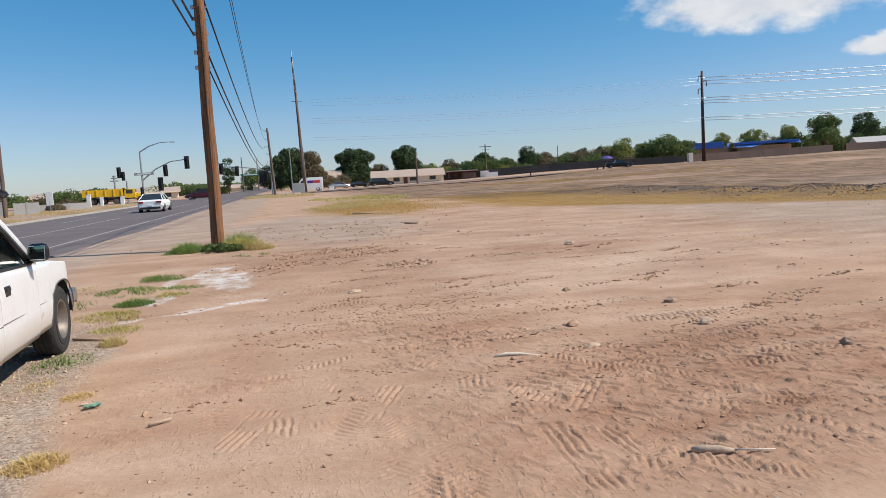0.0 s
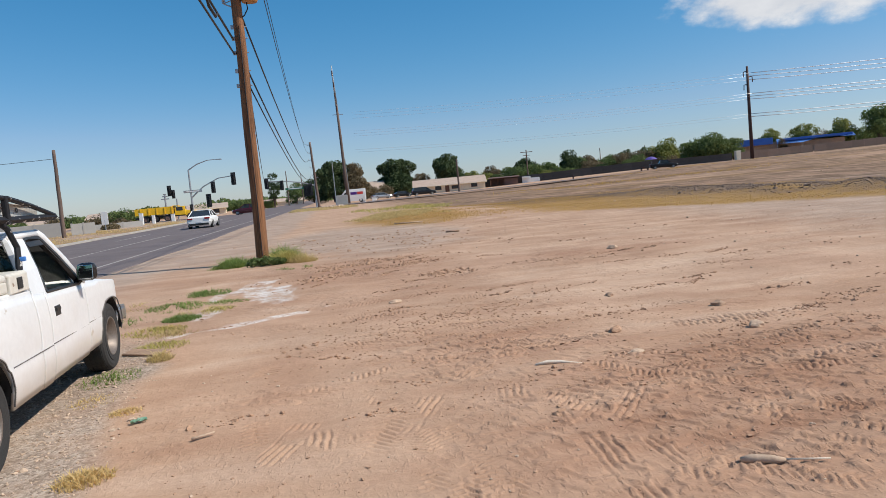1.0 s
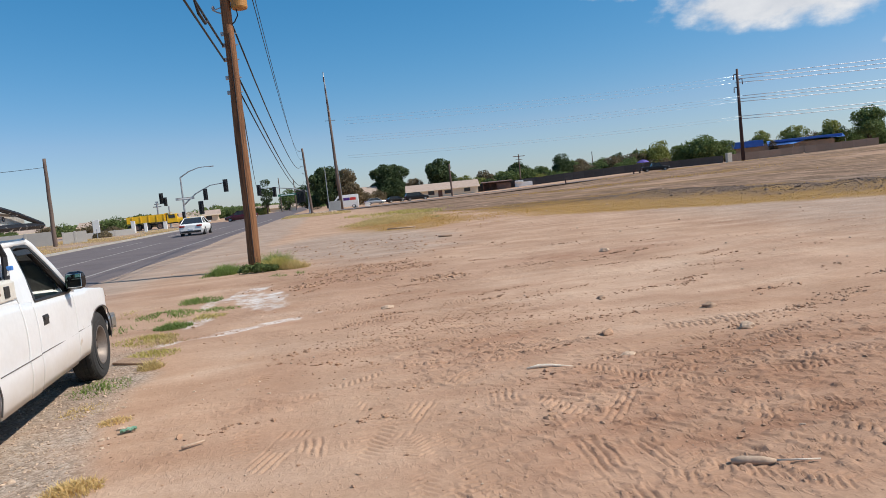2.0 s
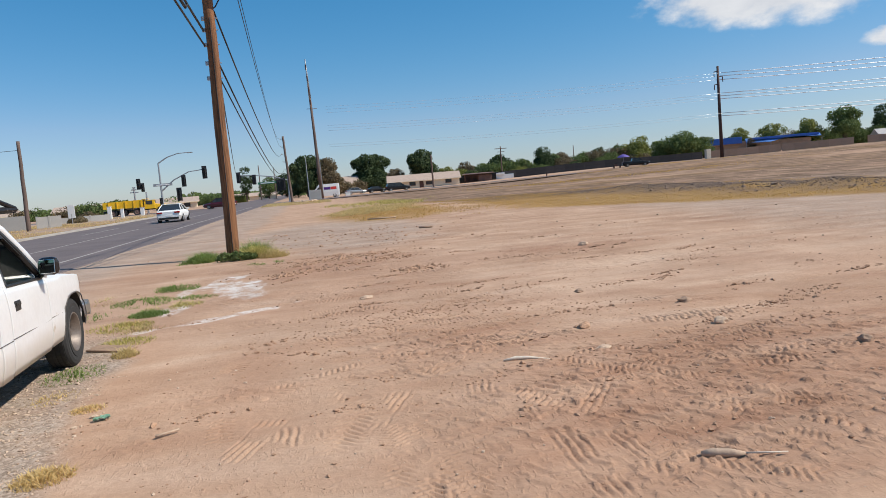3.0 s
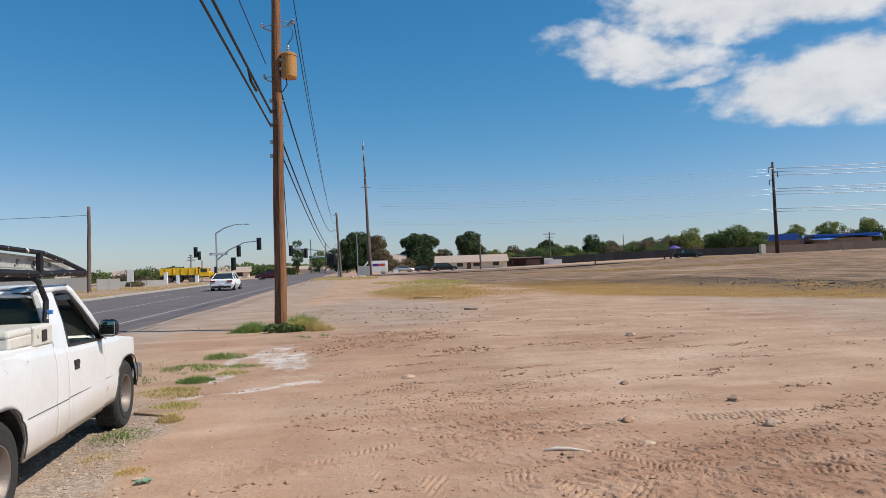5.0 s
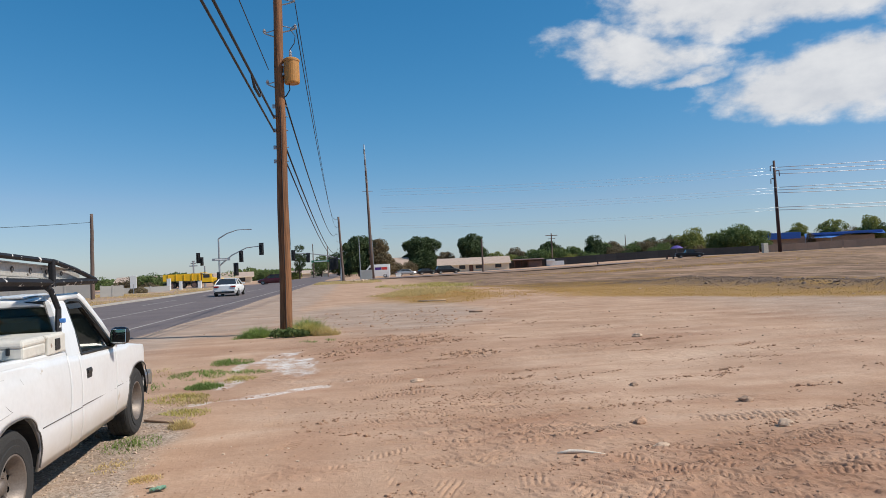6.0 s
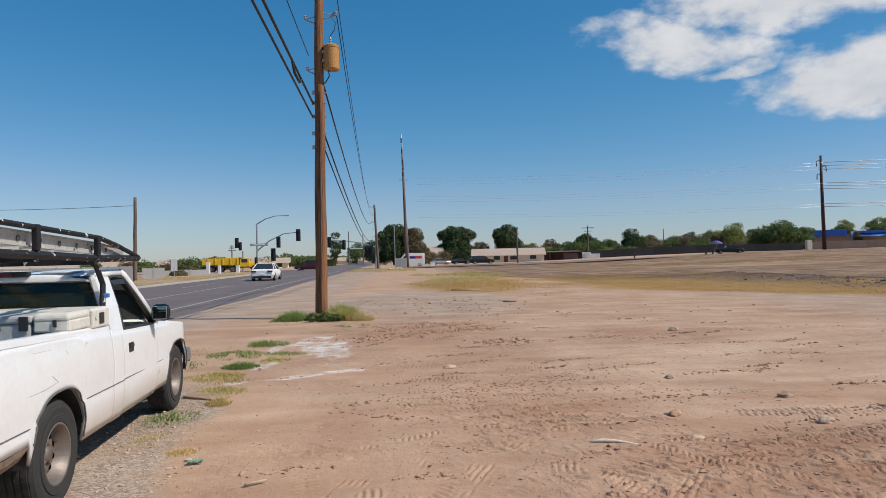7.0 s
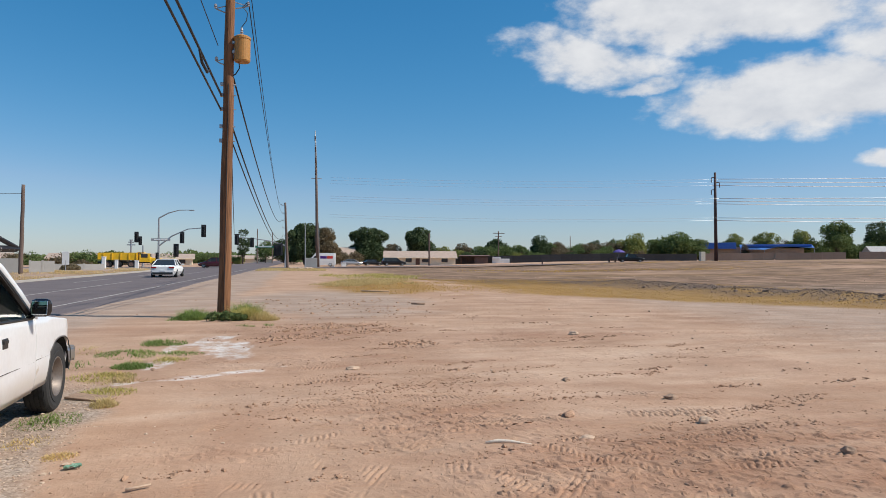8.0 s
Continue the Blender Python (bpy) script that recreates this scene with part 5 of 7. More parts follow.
# ---- far tree line ----
def tree_line():
    rs = np.random.RandomState(9)
    count = 26000
    a = np.radians(rs.uniform(-50, 62, count))
    r = rs.uniform(260, 420, count)
    lump = 1.2 + 3.4 * vnoise(np.degrees(a) * 0.55 + 40, r / 60.0)
    x, y = r * np.sin(a), r * np.cos(a)
    keep = (x < -18) | (x > -4)
    x, y, lump = x[keep], y[keep], lump[keep]
    z = ground_z(x, y) + rs.uniform(0, 1, len(x)) * lump
    n = len(x)
    u = rs.normal(size=(n, 3))
    u /= np.linalg.norm(u, axis=1, keepdims=True)
    w = np.cross(u, rs.normal(size=(n, 3)))
    w /= np.linalg.norm(w, axis=1, keepdims=True)
    c = np.stack([x, y, z], -1)
    s = rs.uniform(0.5, 1.2, n)[:, None]
    v = np.stack([c - u * s, c + w * s * 0.7, c + u * s, c - w * s * 0.7], 1).reshape(-1, 3)
    ob = mesh_np("distant_trees", v, np.arange(n * 4).reshape(-1, 4), M_LEAF)
    tagged(ob, "far band of low green trees on the horizon", "trees", kind="stuff")


tree_line()


# ---- clouds: one far sheet of the sky ----
def build_clouds():
    R = 3200.0
    az = np.radians(np.linspace(10, 75, 66))
    el = np.radians(np.linspace(4, 50, 47))
    A, E = np.meshgrid(az, el)
    co = np.stack([R * np.cos(E) * np.sin(A), R * np.cos(E) * np.cos(A), R * np.sin(E)], -1).reshape(-1, 3)
    i = np.arange(A.size).reshape(A.shape)
    quads = np.stack([i[:-1, :-1], i[1:, :-1], i[1:, 1:], i[:-1, 1:]], -1).reshape(-1, 4)
    m = bpy.data.materials.new("cloud")
    m.use_nodes = True
    nt, N = m.node_tree, m.node_tree.nodes
    N.remove(N["Principled BSDF"])
    ob = mesh_np("cloud_backdrop", co, quads, m, smooth=True)
    uv = ob.data.uv_layers.new(name="sky")
    deg = np.degrees(np.stack([A.ravel(), E.ravel()], -1))
    uv.data.foreach_set("uv", deg[quads.ravel()].astype(np.float32).ravel())
    um = N.new("ShaderNodeUVMap")
    um.uv_map = "sky"

    def link(a, b):
        nt.links.new(a, b)

    def calc(op, a, b=0.0):
        x = N.new("ShaderNodeMath")
        x.operation = op
        for sock, v in zip(x.inputs, (a, b)):
            if isinstance(v, (int, float)):
                sock.default_value = v
            else:
                link(v, sock)
        return x.outputs[0]

    warp = N.new("ShaderNodeTexNoise")
    warp.inputs["Scale"].default_value, warp.inputs["Detail"].default_value, warp.inputs["Roughness"].default_value = 0.22, 6, 0.55
    mp = N.new("ShaderNodeMapping")
    mp.inputs["Scale"].default_value = (1, 1.7, 1)
    link(um.outputs[0], mp.inputs[0])
    link(mp.outputs[0], warp.inputs[0])
    sep = N.new("ShaderNodeSeparateXYZ")
    link(um.outputs[0], sep.inputs[0])
    ws = N.new("ShaderNodeSeparateColor")
    link(warp.outputs["Color"], ws.inputs[0])
    x = calc("ADD", sep.outputs[0], calc("MULTIPLY", calc("SUBTRACT", ws.outputs[0], 0.5), 4.0))
    y = calc("ADD", sep.outputs[1], calc("MULTIPLY", calc("SUBTRACT", ws.outputs[1], 0.5), 2.2))
    field = None
    for cx, cy, rx, ry, tilt, full in ((23.6, 16.1, 7.6, 2.4, -0.2, 0.62), (28.4, 13.9, 3.6, 0.7, 0.08, 0.6), (39.6, 12.3, 11.6, 3.3, 0.02, 1.0), (34.5, 19.9, 14, 4.2, 0.0, 1.0), (34, 27, 16, 5, 0.0, 1.0), (52, 16, 11.5, 5.5, 0, 1.0), (46.8, 7.5, 4.6, 0.95, 0, 1.0), (55, 29, 14, 9, 0, 1.0)):
        dx, dy = calc("SUBTRACT", x, cx), calc("SUBTRACT", y, cy)
        dy = calc("SUBTRACT", dy, calc("MULTIPLY", dx, tilt))
        q = calc("ADD", calc("POWER", calc("ABSOLUTE", calc("DIVIDE", dx, rx)), 2.0), calc("POWER", calc("ABSOLUTE", calc("DIVIDE", dy, ry)), 2.0))
        q = calc("MULTIPLY", calc("SUBTRACT", 1.0, q), full)
        field = q if field is None else calc("MAXIMUM", field, q)
    wisp = N.new("ShaderNodeTexNoise")
    wisp.inputs["Scale"].default_value, wisp.inputs["Detail"].default_value, wisp.inputs["Roughness"].default_value = 0.24, 7, 0.56
    link(mp.outputs[0], wisp.inputs[0])
    field = calc("ADD", field, calc("MULTIPLY", calc("SUBTRACT", wisp.outputs[0], 0.5), 1.7))
    r = N.new("ShaderNodeMapRange")
    r.interpolation_type = "SMOOTHSTEP"
    r.inputs["From Min"].default_value, r.inputs["From Max"].default_value = -0.05, 0.62
    link(field, r.inputs[0])
    tone = N.new("ShaderNodeMapRange")
    tone.inputs["From Min"].default_value, tone.inputs["From Max"].default_value = 0.3, 0.7
    link(wisp.outputs[0], tone.inputs[0])
    mix = N.new("ShaderNodeMix")
    mix.data_type = "RGBA"
    mix.inputs[6].default_value, mix.inputs[7].default_value = (0.72, 0.75, 0.81, 1), (0.95, 0.96, 0.98, 1)
    link(tone.outputs[0], mix.inputs[0])
    em, tr, ms = N.new("ShaderNodeEmission"), N.new("ShaderNodeBsdfTransparent"), N.new("ShaderNodeMixShader")
    link(mix.outputs[2], em.inputs[0])
    em.inputs[1].default_value = CLOUD_GLOW
    link(calc("MULTIPLY", r.outputs[0], 0.97), ms.inputs[0])
    link(tr.outputs[0], ms.inputs[1])
    link(em.outputs[0], ms.inputs[2])
    link(ms.outputs[0], N["Material Output"].inputs[0])
    ob.visible_shadow = False
    tagged(ob, "white ragged clouds in a blue sky", "clouds", kind="structure")


CLOUD_GLOW = 0.9
build_clouds()


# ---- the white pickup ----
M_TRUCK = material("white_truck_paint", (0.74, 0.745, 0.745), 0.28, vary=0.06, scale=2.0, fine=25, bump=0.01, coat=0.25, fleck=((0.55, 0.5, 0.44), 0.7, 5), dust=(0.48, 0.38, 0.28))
M_DIRTY = material("dusty_lower_paint", (0.6, 0.55, 0.48), 0.6, vary=0.2, scale=4, fine=30, bump=0.05)
M_LIP = material("worn_dark_edge", (0.12, 0.11, 0.1), 0.7, vary=0.4, scale=10)
M_MUD = material("mud_stained_paint", (0.22, 0.15, 0.1), 0.8, vary=0.5, scale=5, fine=30, bump=0.1)
M_RIM = material("worn_silver_rim", (0.2, 0.165, 0.14), 0.5, metal=0.4, vary=0.25, scale=9, fine=60)
M_CHROME = material("dull_chrome", (0.4, 0.4, 0.41), 0.28, metal=0.9, vary=0.1)
M_SEAT = material("grey_seat_cloth", (0.09, 0.085, 0.08), 0.95, vary=0.25, scale=6)
M_TINT = glass("green_tinted_glass", (0.36, 0.43, 0.29), ior=1.35)
M_ALU = material("ladder_aluminium", (0.55, 0.53, 0.49), 0.5, metal=0.3, vary=0.25, scale=4, fine=30, fleck=((0.12, 0.1, 0.08), 0.68, 16))
M_RACK = material("scuffed_black_steel", (0.016, 0.016, 0.019), 0.6, vary=0.4, scale=7, fine=40, spec=0.3, fleck=((0.6, 0.58, 0.55), 0.625, 15))
M_BOX_GREY = material("dull_grey_box", (0.42, 0.43, 0.42), 0.5, vary=0.2, scale=3, fine=25, fleck=((0.16, 0.12, 0.09), 0.68, 10))
M_BOX_WHITE = material("off_white_box", (0.66, 0.63, 0.56), 0.45, vary=0.15, scale=3, fine=25, fleck=((0.25, 0.17, 0.11), 0.69, 12))
M_BLUELABEL = material("blue_strip", (0.05, 0.2, 0.55), 0.5, vary=0.1)
M_MIRROR = material("gloss_black_plastic", (0.012, 0.012, 0.014), 0.12, vary=0.1, bump=0)
M_HOLE_SHADE = material("painted_hole_shade", (0.004, 0.004, 0.004), 1.0, bump=0, spec=0.0)
M_REFLECT = material("silvered_glass", (0.75, 0.77, 0.77), 0.03, metal=1.0, vary=0.03, bump=0)
M_BRAKE = material("unlit_brake_lens", (0.07, 0.008, 0.01), 0.2, vary=0.2, bump=0)
M_TAIL = material("red_tail_lens", (0.32, 0.015, 0.02), 0.12, vary=0.3, scale=8, bump=0.05, coat=0.5)

YAW = 3.4
c_, s_ = math.cos(radians(YAW)), math.sin(radians(YAW))
TX0, TY0 = -2.017 - 0.87 * c_, 4.533 - 0.87 * s_
truck = thing("pickup_truck", "white regular-cab pickup truck, dented and dusty, parked on the verge", "pickup truck", pose(TX0, TY0, -0.01, 0, 0, YAW))


def side_x(z):
    """Half width of the body at a height."""
    zs = (0.30, 0.36, 0.50, 0.630, 0.645, 0.70, 0.85, 0.98, 1.06, 1.20)
    xs = (0.835, 0.868, 0.893, 0.897, 0.885, 0.897, 0.898, 0.888, 0.872, 0.855)
    return float(np.interp(z, zs, xs))


def arch(y, cy, r, z0=0.37):
    """Height of a wheel opening at y, or 0."""
    u = abs(y - cy) / r
    return z0 + r * (1 - u ** 2.6) ** (1 / 2.6) if u < 1 else 0.0


def side_panel(name, s, y0, y1, top, bottom, mat=None, inner=0.02, arches=(), front_in=None, label=""):
    """A pressed body side between y0 and y1; s: side, 1 right or -1 left."""
    bm = bmesh.new()
    ny = max(4, int((y1 - y0) / 0.014))
    cols = []
    for j in range(ny + 1):
        y = y0 + (y1 - y0) * j / ny
        zb = bottom(y) if callable(bottom) else bottom
        for cy, r in arches:
            zb = max(zb, arch(y, cy, r))
        zt = top(y)
        k = front_in(y) if front_in else 0.0
        col = []
        for i in range(13):
            z = zb + (zt - zb) * i / 12
            col.append(bm.verts.new((s * (side_x(z) - k), y, z)))
        cols.append(col)
    for a, b in zip(cols, cols[1:]):
        for i in range(12):
            f = (a[i], b[i], b[i + 1], a[i + 1])
            bm.faces.new(f if s < 0 else f[::-1])
    bmesh.ops.recalc_face_normals(bm, faces=bm.faces)
    bm.faces.ensure_lookup_table()
    if bm.faces[0].normal.x * s < 0:
        bmesh.ops.reverse_faces(bm, faces=bm.faces)
    bmesh.ops.solidify(bm, geom=bm.faces[:], thickness=inner)
    return part(name, bm, mat or M_TRUCK, truck, label, smooth=True)


def rail(y):
    return 1.145 - 0.04 * y


def belt(y):
    return float(np.interp(y, (0.9, 1.3, 2.2, 2.7, 3.1, 3.35, 3.55, 3.68, 3.75), (1.085, 1.06, 1.02, 0.995, 0.955, 0.915, 0.86, 0.79, 0.70)))


def nose(y):
    return 0.32 * max(0.0, (y - 3.1) / 0.65) ** 2.4


for s in (1, -1):
    bed = side_panel("bed_side", s, -1.06, 0.985, lambda y: rail(y) - 0.02, lambda y: 0.34 + 0.2 * min(1.0, max(0.0, (-0.40 - y) / 0.05)), arches=((0.0, 0.41),))
    bm = bmesh.new()
    loft(bm, [[(s * (0.862 + dx), y, rail(y) + dz) for dx, dz in ((-0.085, -0.03), (0.005, -0.03), (0.0, 0.0), (-0.02, 0.014), (-0.065, 0.014), (-0.085, 0.0))] for y in (-1.06, -0.5, 0, 0.5, 0.985)])
    part("bed_rail", bm, M_TRUCK, truck, smooth=False)
    bm = bmesh.new()
    box(bm, (s * 0.79, -0.04, 0.965), (0.03, 2.0, 0.29))
    part("bed_inner_wall", bm, M_TRUCK, truck)
    side_panel("cab_corner", s, 1.0, 1.235, lambda y: belt(y), 0.33)
    door = side_panel("door", s, 1.243, 2.2, lambda y: belt(y), 0.34)
    side_panel("front_fender", s, 2.208, 3.74, lambda y: belt(y), 0.36, arches=((2.984, 0.40),), front_in=nose)
    # Dark pressed line along the side.
    for a, b in ((-1.0, -0.44), (0.43, 1.23), (1.245, 2.195), (2.21, 2.57)):
        bm = bmesh.new()
        tube(bm, [(s * 0.893, a, 0.638), (s * 0.893, b, 0.638 - 0.01 * (b - a))], 0.0038, 6)
        part("side_moulding", bm, M_LIP, truck, "thin dark side moulding")
    for cy, r in ((0.0, 0.41), (2.984, 0.40)):
        bm = bmesh.new()
        pts = []
        for k in range(41):
            a = math.pi * k / 40
            y = cy - r * math.copysign(abs(math.cos(a)) ** (2 / 2.6), math.cos(a))
            z = max(0.37 + r * math.sin(a) ** (2 / 2.6), 0.53 if cy == 0.0 and y < 0 else 0.37)
            pts.append((s * (side_x(z) + 0.001), y, z))
        tube(bm, pts, 0.006, 6)
        part("arch_lip", bm, M_LIP, truck)
        bm = bmesh.new()
        lathe(bm, [(0.0, -0.3), (0.415, -0.3), (0.415, 0.012)], 40, "x", (s * 0.86 - (0 if s > 0 else -0.3), cy, 0.38))
        bmesh.ops.delete(bm, geom=[f for f in bm.faces if f.calc_center_median().z < 0.36], context="FACES")
        box(bm, (s * 0.55, cy, 0.55), (0.02, 0.86, 0.5))
        part("wheel_well", bm, M_PLASTIC, truck)
    # Door details.
    bm = bmesh.new()
    box(bm, (s * 0.892, 1.42, 0.885), (0.016, 0.125, 0.085), 0.006)
    h = part("door_handle", bm, M_PLASTIC, door, "black recessed handle")
    bm = bmesh.new()
    box(bm, (s * 0.902, 1.42, 0.9), (0.012, 0.1, 0.03), 0.005)
    part("grip", bm, M_PLASTIC, h)
    bm = bmesh.new()
    box(bm, (s * 0.975, 2.05, 1.135), (0.175, 0.11, 0.165), 0.05)
    for v in bm.verts:
        if v.co.y > 2.06:
            v.co.x, v.co.z = s * 0.96 + (v.co.x - s * 0.975) * 0.72, 1.135 + (v.co.z - 1.135) * 0.72
    tube(bm, [(s * 0.86, 2.1, 1.04), (s * 0.95, 2.06, 1.1)], 0.03, 8)
    mir = part("door_mirror", bm, M_MIRROR, door, "black rounded door mirror", smooth=False)
    bm = bmesh.new()
    box(bm, (s * 0.977, 1.996, 1.137), (0.135, 0.008, 0.125), 0.0035, -7 * s, 1.0, -5)
    part("mirror_glass", bm, M_REFLECT, mir, "silvered mirror glass")
    # Window frame of the door: a dark run of rubber and a vent shade.
    bm = bmesh.new()
    pts = [(0.862, 1.30, 1.07), (0.80, 1.33, 1.27), (0.715, 1.385, 1.485), (0.705, 1.50, 1.505), (0.71, 1.72, 1.49), (0.77, 1.90, 1.32), (0.862, 2.12, 1.06)]
    tube(bm, [(s * x, y, z) for x, y, z in pts], [0.02, 0.02, 0.024, 0.026, 0.03, 0.032, 0.03], 6)
    tube(bm, [(s * 0.87, 1.29, 1.06), (s * 0.875, 2.14, 1.03)], 0.014, 6)
    part("window_seal", bm, M_PLASTIC, door)
    bm = bmesh.new()
    sheet(bm, [(s * 0.735, 1.37, 1.47), (s * 0.728, 1.72, 1.475), (s * 0.79, 1.93, 1.28), (s * 0.805, 1.90, 1.26), (s * 0.76, 1.70, 1.43), (s * 0.76, 1.39, 1.43)], 0.006)
    part("rain_visor", bm, M_PLASTIC, door)
    # The near window is wound down; the far one is shut.
    if s < 0:
        bm = bmesh.new()
        sheet(bm, [(s * 0.855, 1.31, 1.06), (s * 0.855, 2.08, 1.06), (s * 0.79, 1.88, 1.28), (s * 0.71, 1.71, 1.475), (s * 0.71, 1.40, 1.475)], 0.005)
        part("side_glass", bm, M_TINT, door).visible_shadow = False
    # Pillars.
    bm = bmesh.new()
    loft(bm, [[(s * 0.872, 1.005, 1.06), (s * 0.872, 1.285, 1.06), (s * 0.80, 1.285, 1.06), (s * 0.80, 1.005, 1.06)],
              [(s * 0.825, 1.01, 1.26), (s * 0.825, 1.31, 1.26), (s * 0.76, 1.31, 1.26), (s * 0.77, 1.01, 1.26)],
              [(s * 0.735, 1.06, 1.49), (s * 0.735, 1.37, 1.49), (s * 0.68, 1.37, 1.49), (s * 0.69, 1.06, 1.49)],
              [(s * 0.69, 1.09, 1.545), (s * 0.69, 1.40, 1.545), (s * 0.64, 1.40, 1.545), (s * 0.64, 1.09, 1.545)]])
    part("rear_pillar", bm, M_TRUCK, truck)
    bm = bmesh.new()
    tube(bm, [(s * 0.845, 2.27, 1.02), (s * 0.79, 2.02, 1.27), (s * 0.715, 1.79, 1.50), (s * 0.70, 1.72, 1.535)], [0.045, 0.04, 0.04, 0.04], 8)
    tube(bm, [(s * 0.70, 1.72, 1.53), (s * 0.695, 1.1, 1.53)], 0.035, 8)
    part("front_pillar", bm, M_TRUCK, truck, smooth=True)
    # Tail light.
    bm = bmesh.new()
    loft(bm, [[(s * 0.80, -1.09, z), (s * 0.89, -1.09, z), (s * 0.905, -0.99 - 0.06 * u, z), (s * 0.80, -0.99, z)] for z, u in ((0.64, 0.0), (0.75, -0.3), (0.98, 0.2), (1.06, 0.9))])
    tl = part("tail_light", bm, M_TAIL, truck, "tall red tail light")
    bm = bmesh.new()
    box(bm, (s * 0.845, -1.093, 0.69), (0.08, 0.012, 0.07), 0.004)
    part("reversing_lens", bm, M_WHITE, tl)
    # Dust low on the bed corner.
    bm = bmesh.new()
    loft(bm, [[(s * x, y, z + dz) for x, z in ((0.892, 0.542), (0.884, 0.50), (0.85, 0.455), (0.80, 0.44), (0.80, 0.46), (0.84, 0.48), (0.865, 0.51), (0.87, 0.542))] for y, dz in ((-1.05, 0.0), (-0.75, -0.012), (-0.5, 0.0), (-0.43, 0.03))])
    part("lower_flange", bm, M_MUD, truck, "mud-stained lower edge of the bed")

# Roof, cab back, windows.
bm = bmesh.new()
rows = []
for y, dz in ((1.03, -0.035), (1.06, -0.01), (1.15, 0.005), (1.4, 0.015), (1.65, 0.005), (1.74, -0.015), (1.80, -0.05)):
    rows.append([(x, y, 1.555 + dz - 0.05 * (abs(x) / 0.7) ** 4) for x in np.linspace(-0.70, 0.70, 17)] + [(x, y, 1.50 + dz * 0.5) for x in np.linspace(0.66, -0.66, 17)])
loft(bm, rows)
roof = part("cab_roof", bm, M_TRUCK, truck, smooth=True)
for x in (-0.42, 0.42):
    bm = bmesh.new()
    loft(bm, [[(x - 0.12, y, z), (x + 0.12, y, z), (x + 0.09, y, z + 0.012), (x - 0.09, y, z + 0.012)] for y, z in ((1.08, 1.545), (1.2, 1.557), (1.6, 1.562))])
    part("roof_rib", bm, M_TRUCK, roof)
bm = bmesh.new()
box(bm, (0, 1.035, 1.545), (0.5, 0.05, 0.045), 0.012)
bl = part("brake_light_housing", bm, M_PLASTIC, roof)
bm = bmesh.new()
box(bm, (0, 1.008, 1.545), (0.26, 0.012, 0.03), 0.004)
part("brake_lens", bm, M_BRAKE, bl, "dark red high brake light")
bm = bmesh.new()
loft(bm, [[(-0.80, y, z), (0.80, y, z), (0.80, y + 0.05, z), (-0.80, y + 0.05, z)] for y, z in ((1.0, 0.35), (1.0, 1.06), (1.005, 1.26))])
part("cab_back", bm, M_TRUCK, truck)
bm = bmesh.new()
sheet(bm, [(-0.775, 1.012, 1.262), (0.775, 1.012, 1.262), (0.69, 1.062, 1.505), (-0.69, 1.062, 1.505)], -0.008)
part("rear_window", bm, M_TINT, truck, "green-tinted rear window").visible_shadow = False
bm = bmesh.new()
tube(bm, [(-0.775, 1.01, 1.262), (0.775, 1.01, 1.262), (0.69, 1.058, 1.508), (-0.69, 1.058, 1.508), (-0.775, 1.01, 1.262)], 0.014, 6)
part("rear_window_seal", bm, M_PLASTIC, truck)
bm = bmesh.new()
sheet(bm, [(-0.78, 2.27, 1.03), (0.78, 2.27, 1.03), (0.68, 1.80, 1.51), (-0.68, 1.80, 1.51)], 0.006)
part("windscreen", bm, M_TINT, truck).visible_shadow = False

# Bonnet, front, floor.
bm = bmesh.new()
rows = []
for y in np.linspace(2.24, 3.76, 12):
    w, z = 0.87 - nose(y), belt(y)
    rows.append([(x * w, y, z + 0.05 * (1 - abs(x) ** 3)) for x in np.linspace(-1, 1, 15)] + [(x * w, y, z - 0.05) for x in np.linspace(1, -1, 5)])
loft(bm, rows)
part("bonnet", bm, M_TRUCK, truck, smooth=True)
bm = bmesh.new()
box(bm, (0, 3.73, 0.68), (1.3, 0.08, 0.32), 0.02)
gr = part("grille", bm, M_PLASTIC, truck)
for z in (0.58, 0.66, 0.74):
    bm = bmesh.new()
    box(bm, (0, 3.775, z), (1.25, 0.02, 0.02), 0.004)
    part("grille_bar", bm, M_CHROME, gr)
for s in (1, -1):
    bm = bmesh.new()
    box(bm, (s * 0.6, 3.72, 0.7), (0.26, 0.1, 0.2), 0.02)
    part("headlight", bm, M_CHROME, truck)
bm = bmesh.new()
loft(bm, [[(x, 3.86 - 0.16 * abs(x / 0.9) ** 2.2 + dy, z) for dy, z in ((0, 0.42), (0.03, 0.47), (0.02, 0.57), (-0.03, 0.6), (-0.08, 0.5))] for x in np.linspace(-0.85, 0.85, 13)])
for s in (1, -1):
    box(bm, (s * 0.83, 3.62, 0.51), (0.045, 0.2, 0.13), 0.02)
part("front_bumper", bm, M_CHROME, truck, "dull chrome front bumper")
bm = bmesh.new()
box(bm, (0, -0.03, 0.62), (1.08, 2.0, 0.05)), box(bm, (0, 0.94, 0.87), (1.62, 0.04, 0.5))
for s in (1, -1):
    box(bm, (s * 0.66, 0, 0.845), (0.28, 0.85, 0.06), 0.02)
part("bed_floor", bm, M_TRUCK, truck)
bm = bmesh.new()
box(bm, (0, -1.07, 0.86), (1.58, 0.05, 0.5), 0.015)
part("tailgate", bm, M_TRUCK, truck)
bm = bmesh.new()
box(bm, (0, -1.2, 0.5), (1.75, 0.18, 0.16), 0.03)
part("rear_bumper", bm, M_CHROME, truck)
bm = bmesh.new()
for s in (1, -1):
    box(bm, (s * 0.42, 1.3, 0.42), (0.1, 4.7, 0.14), 0.01)
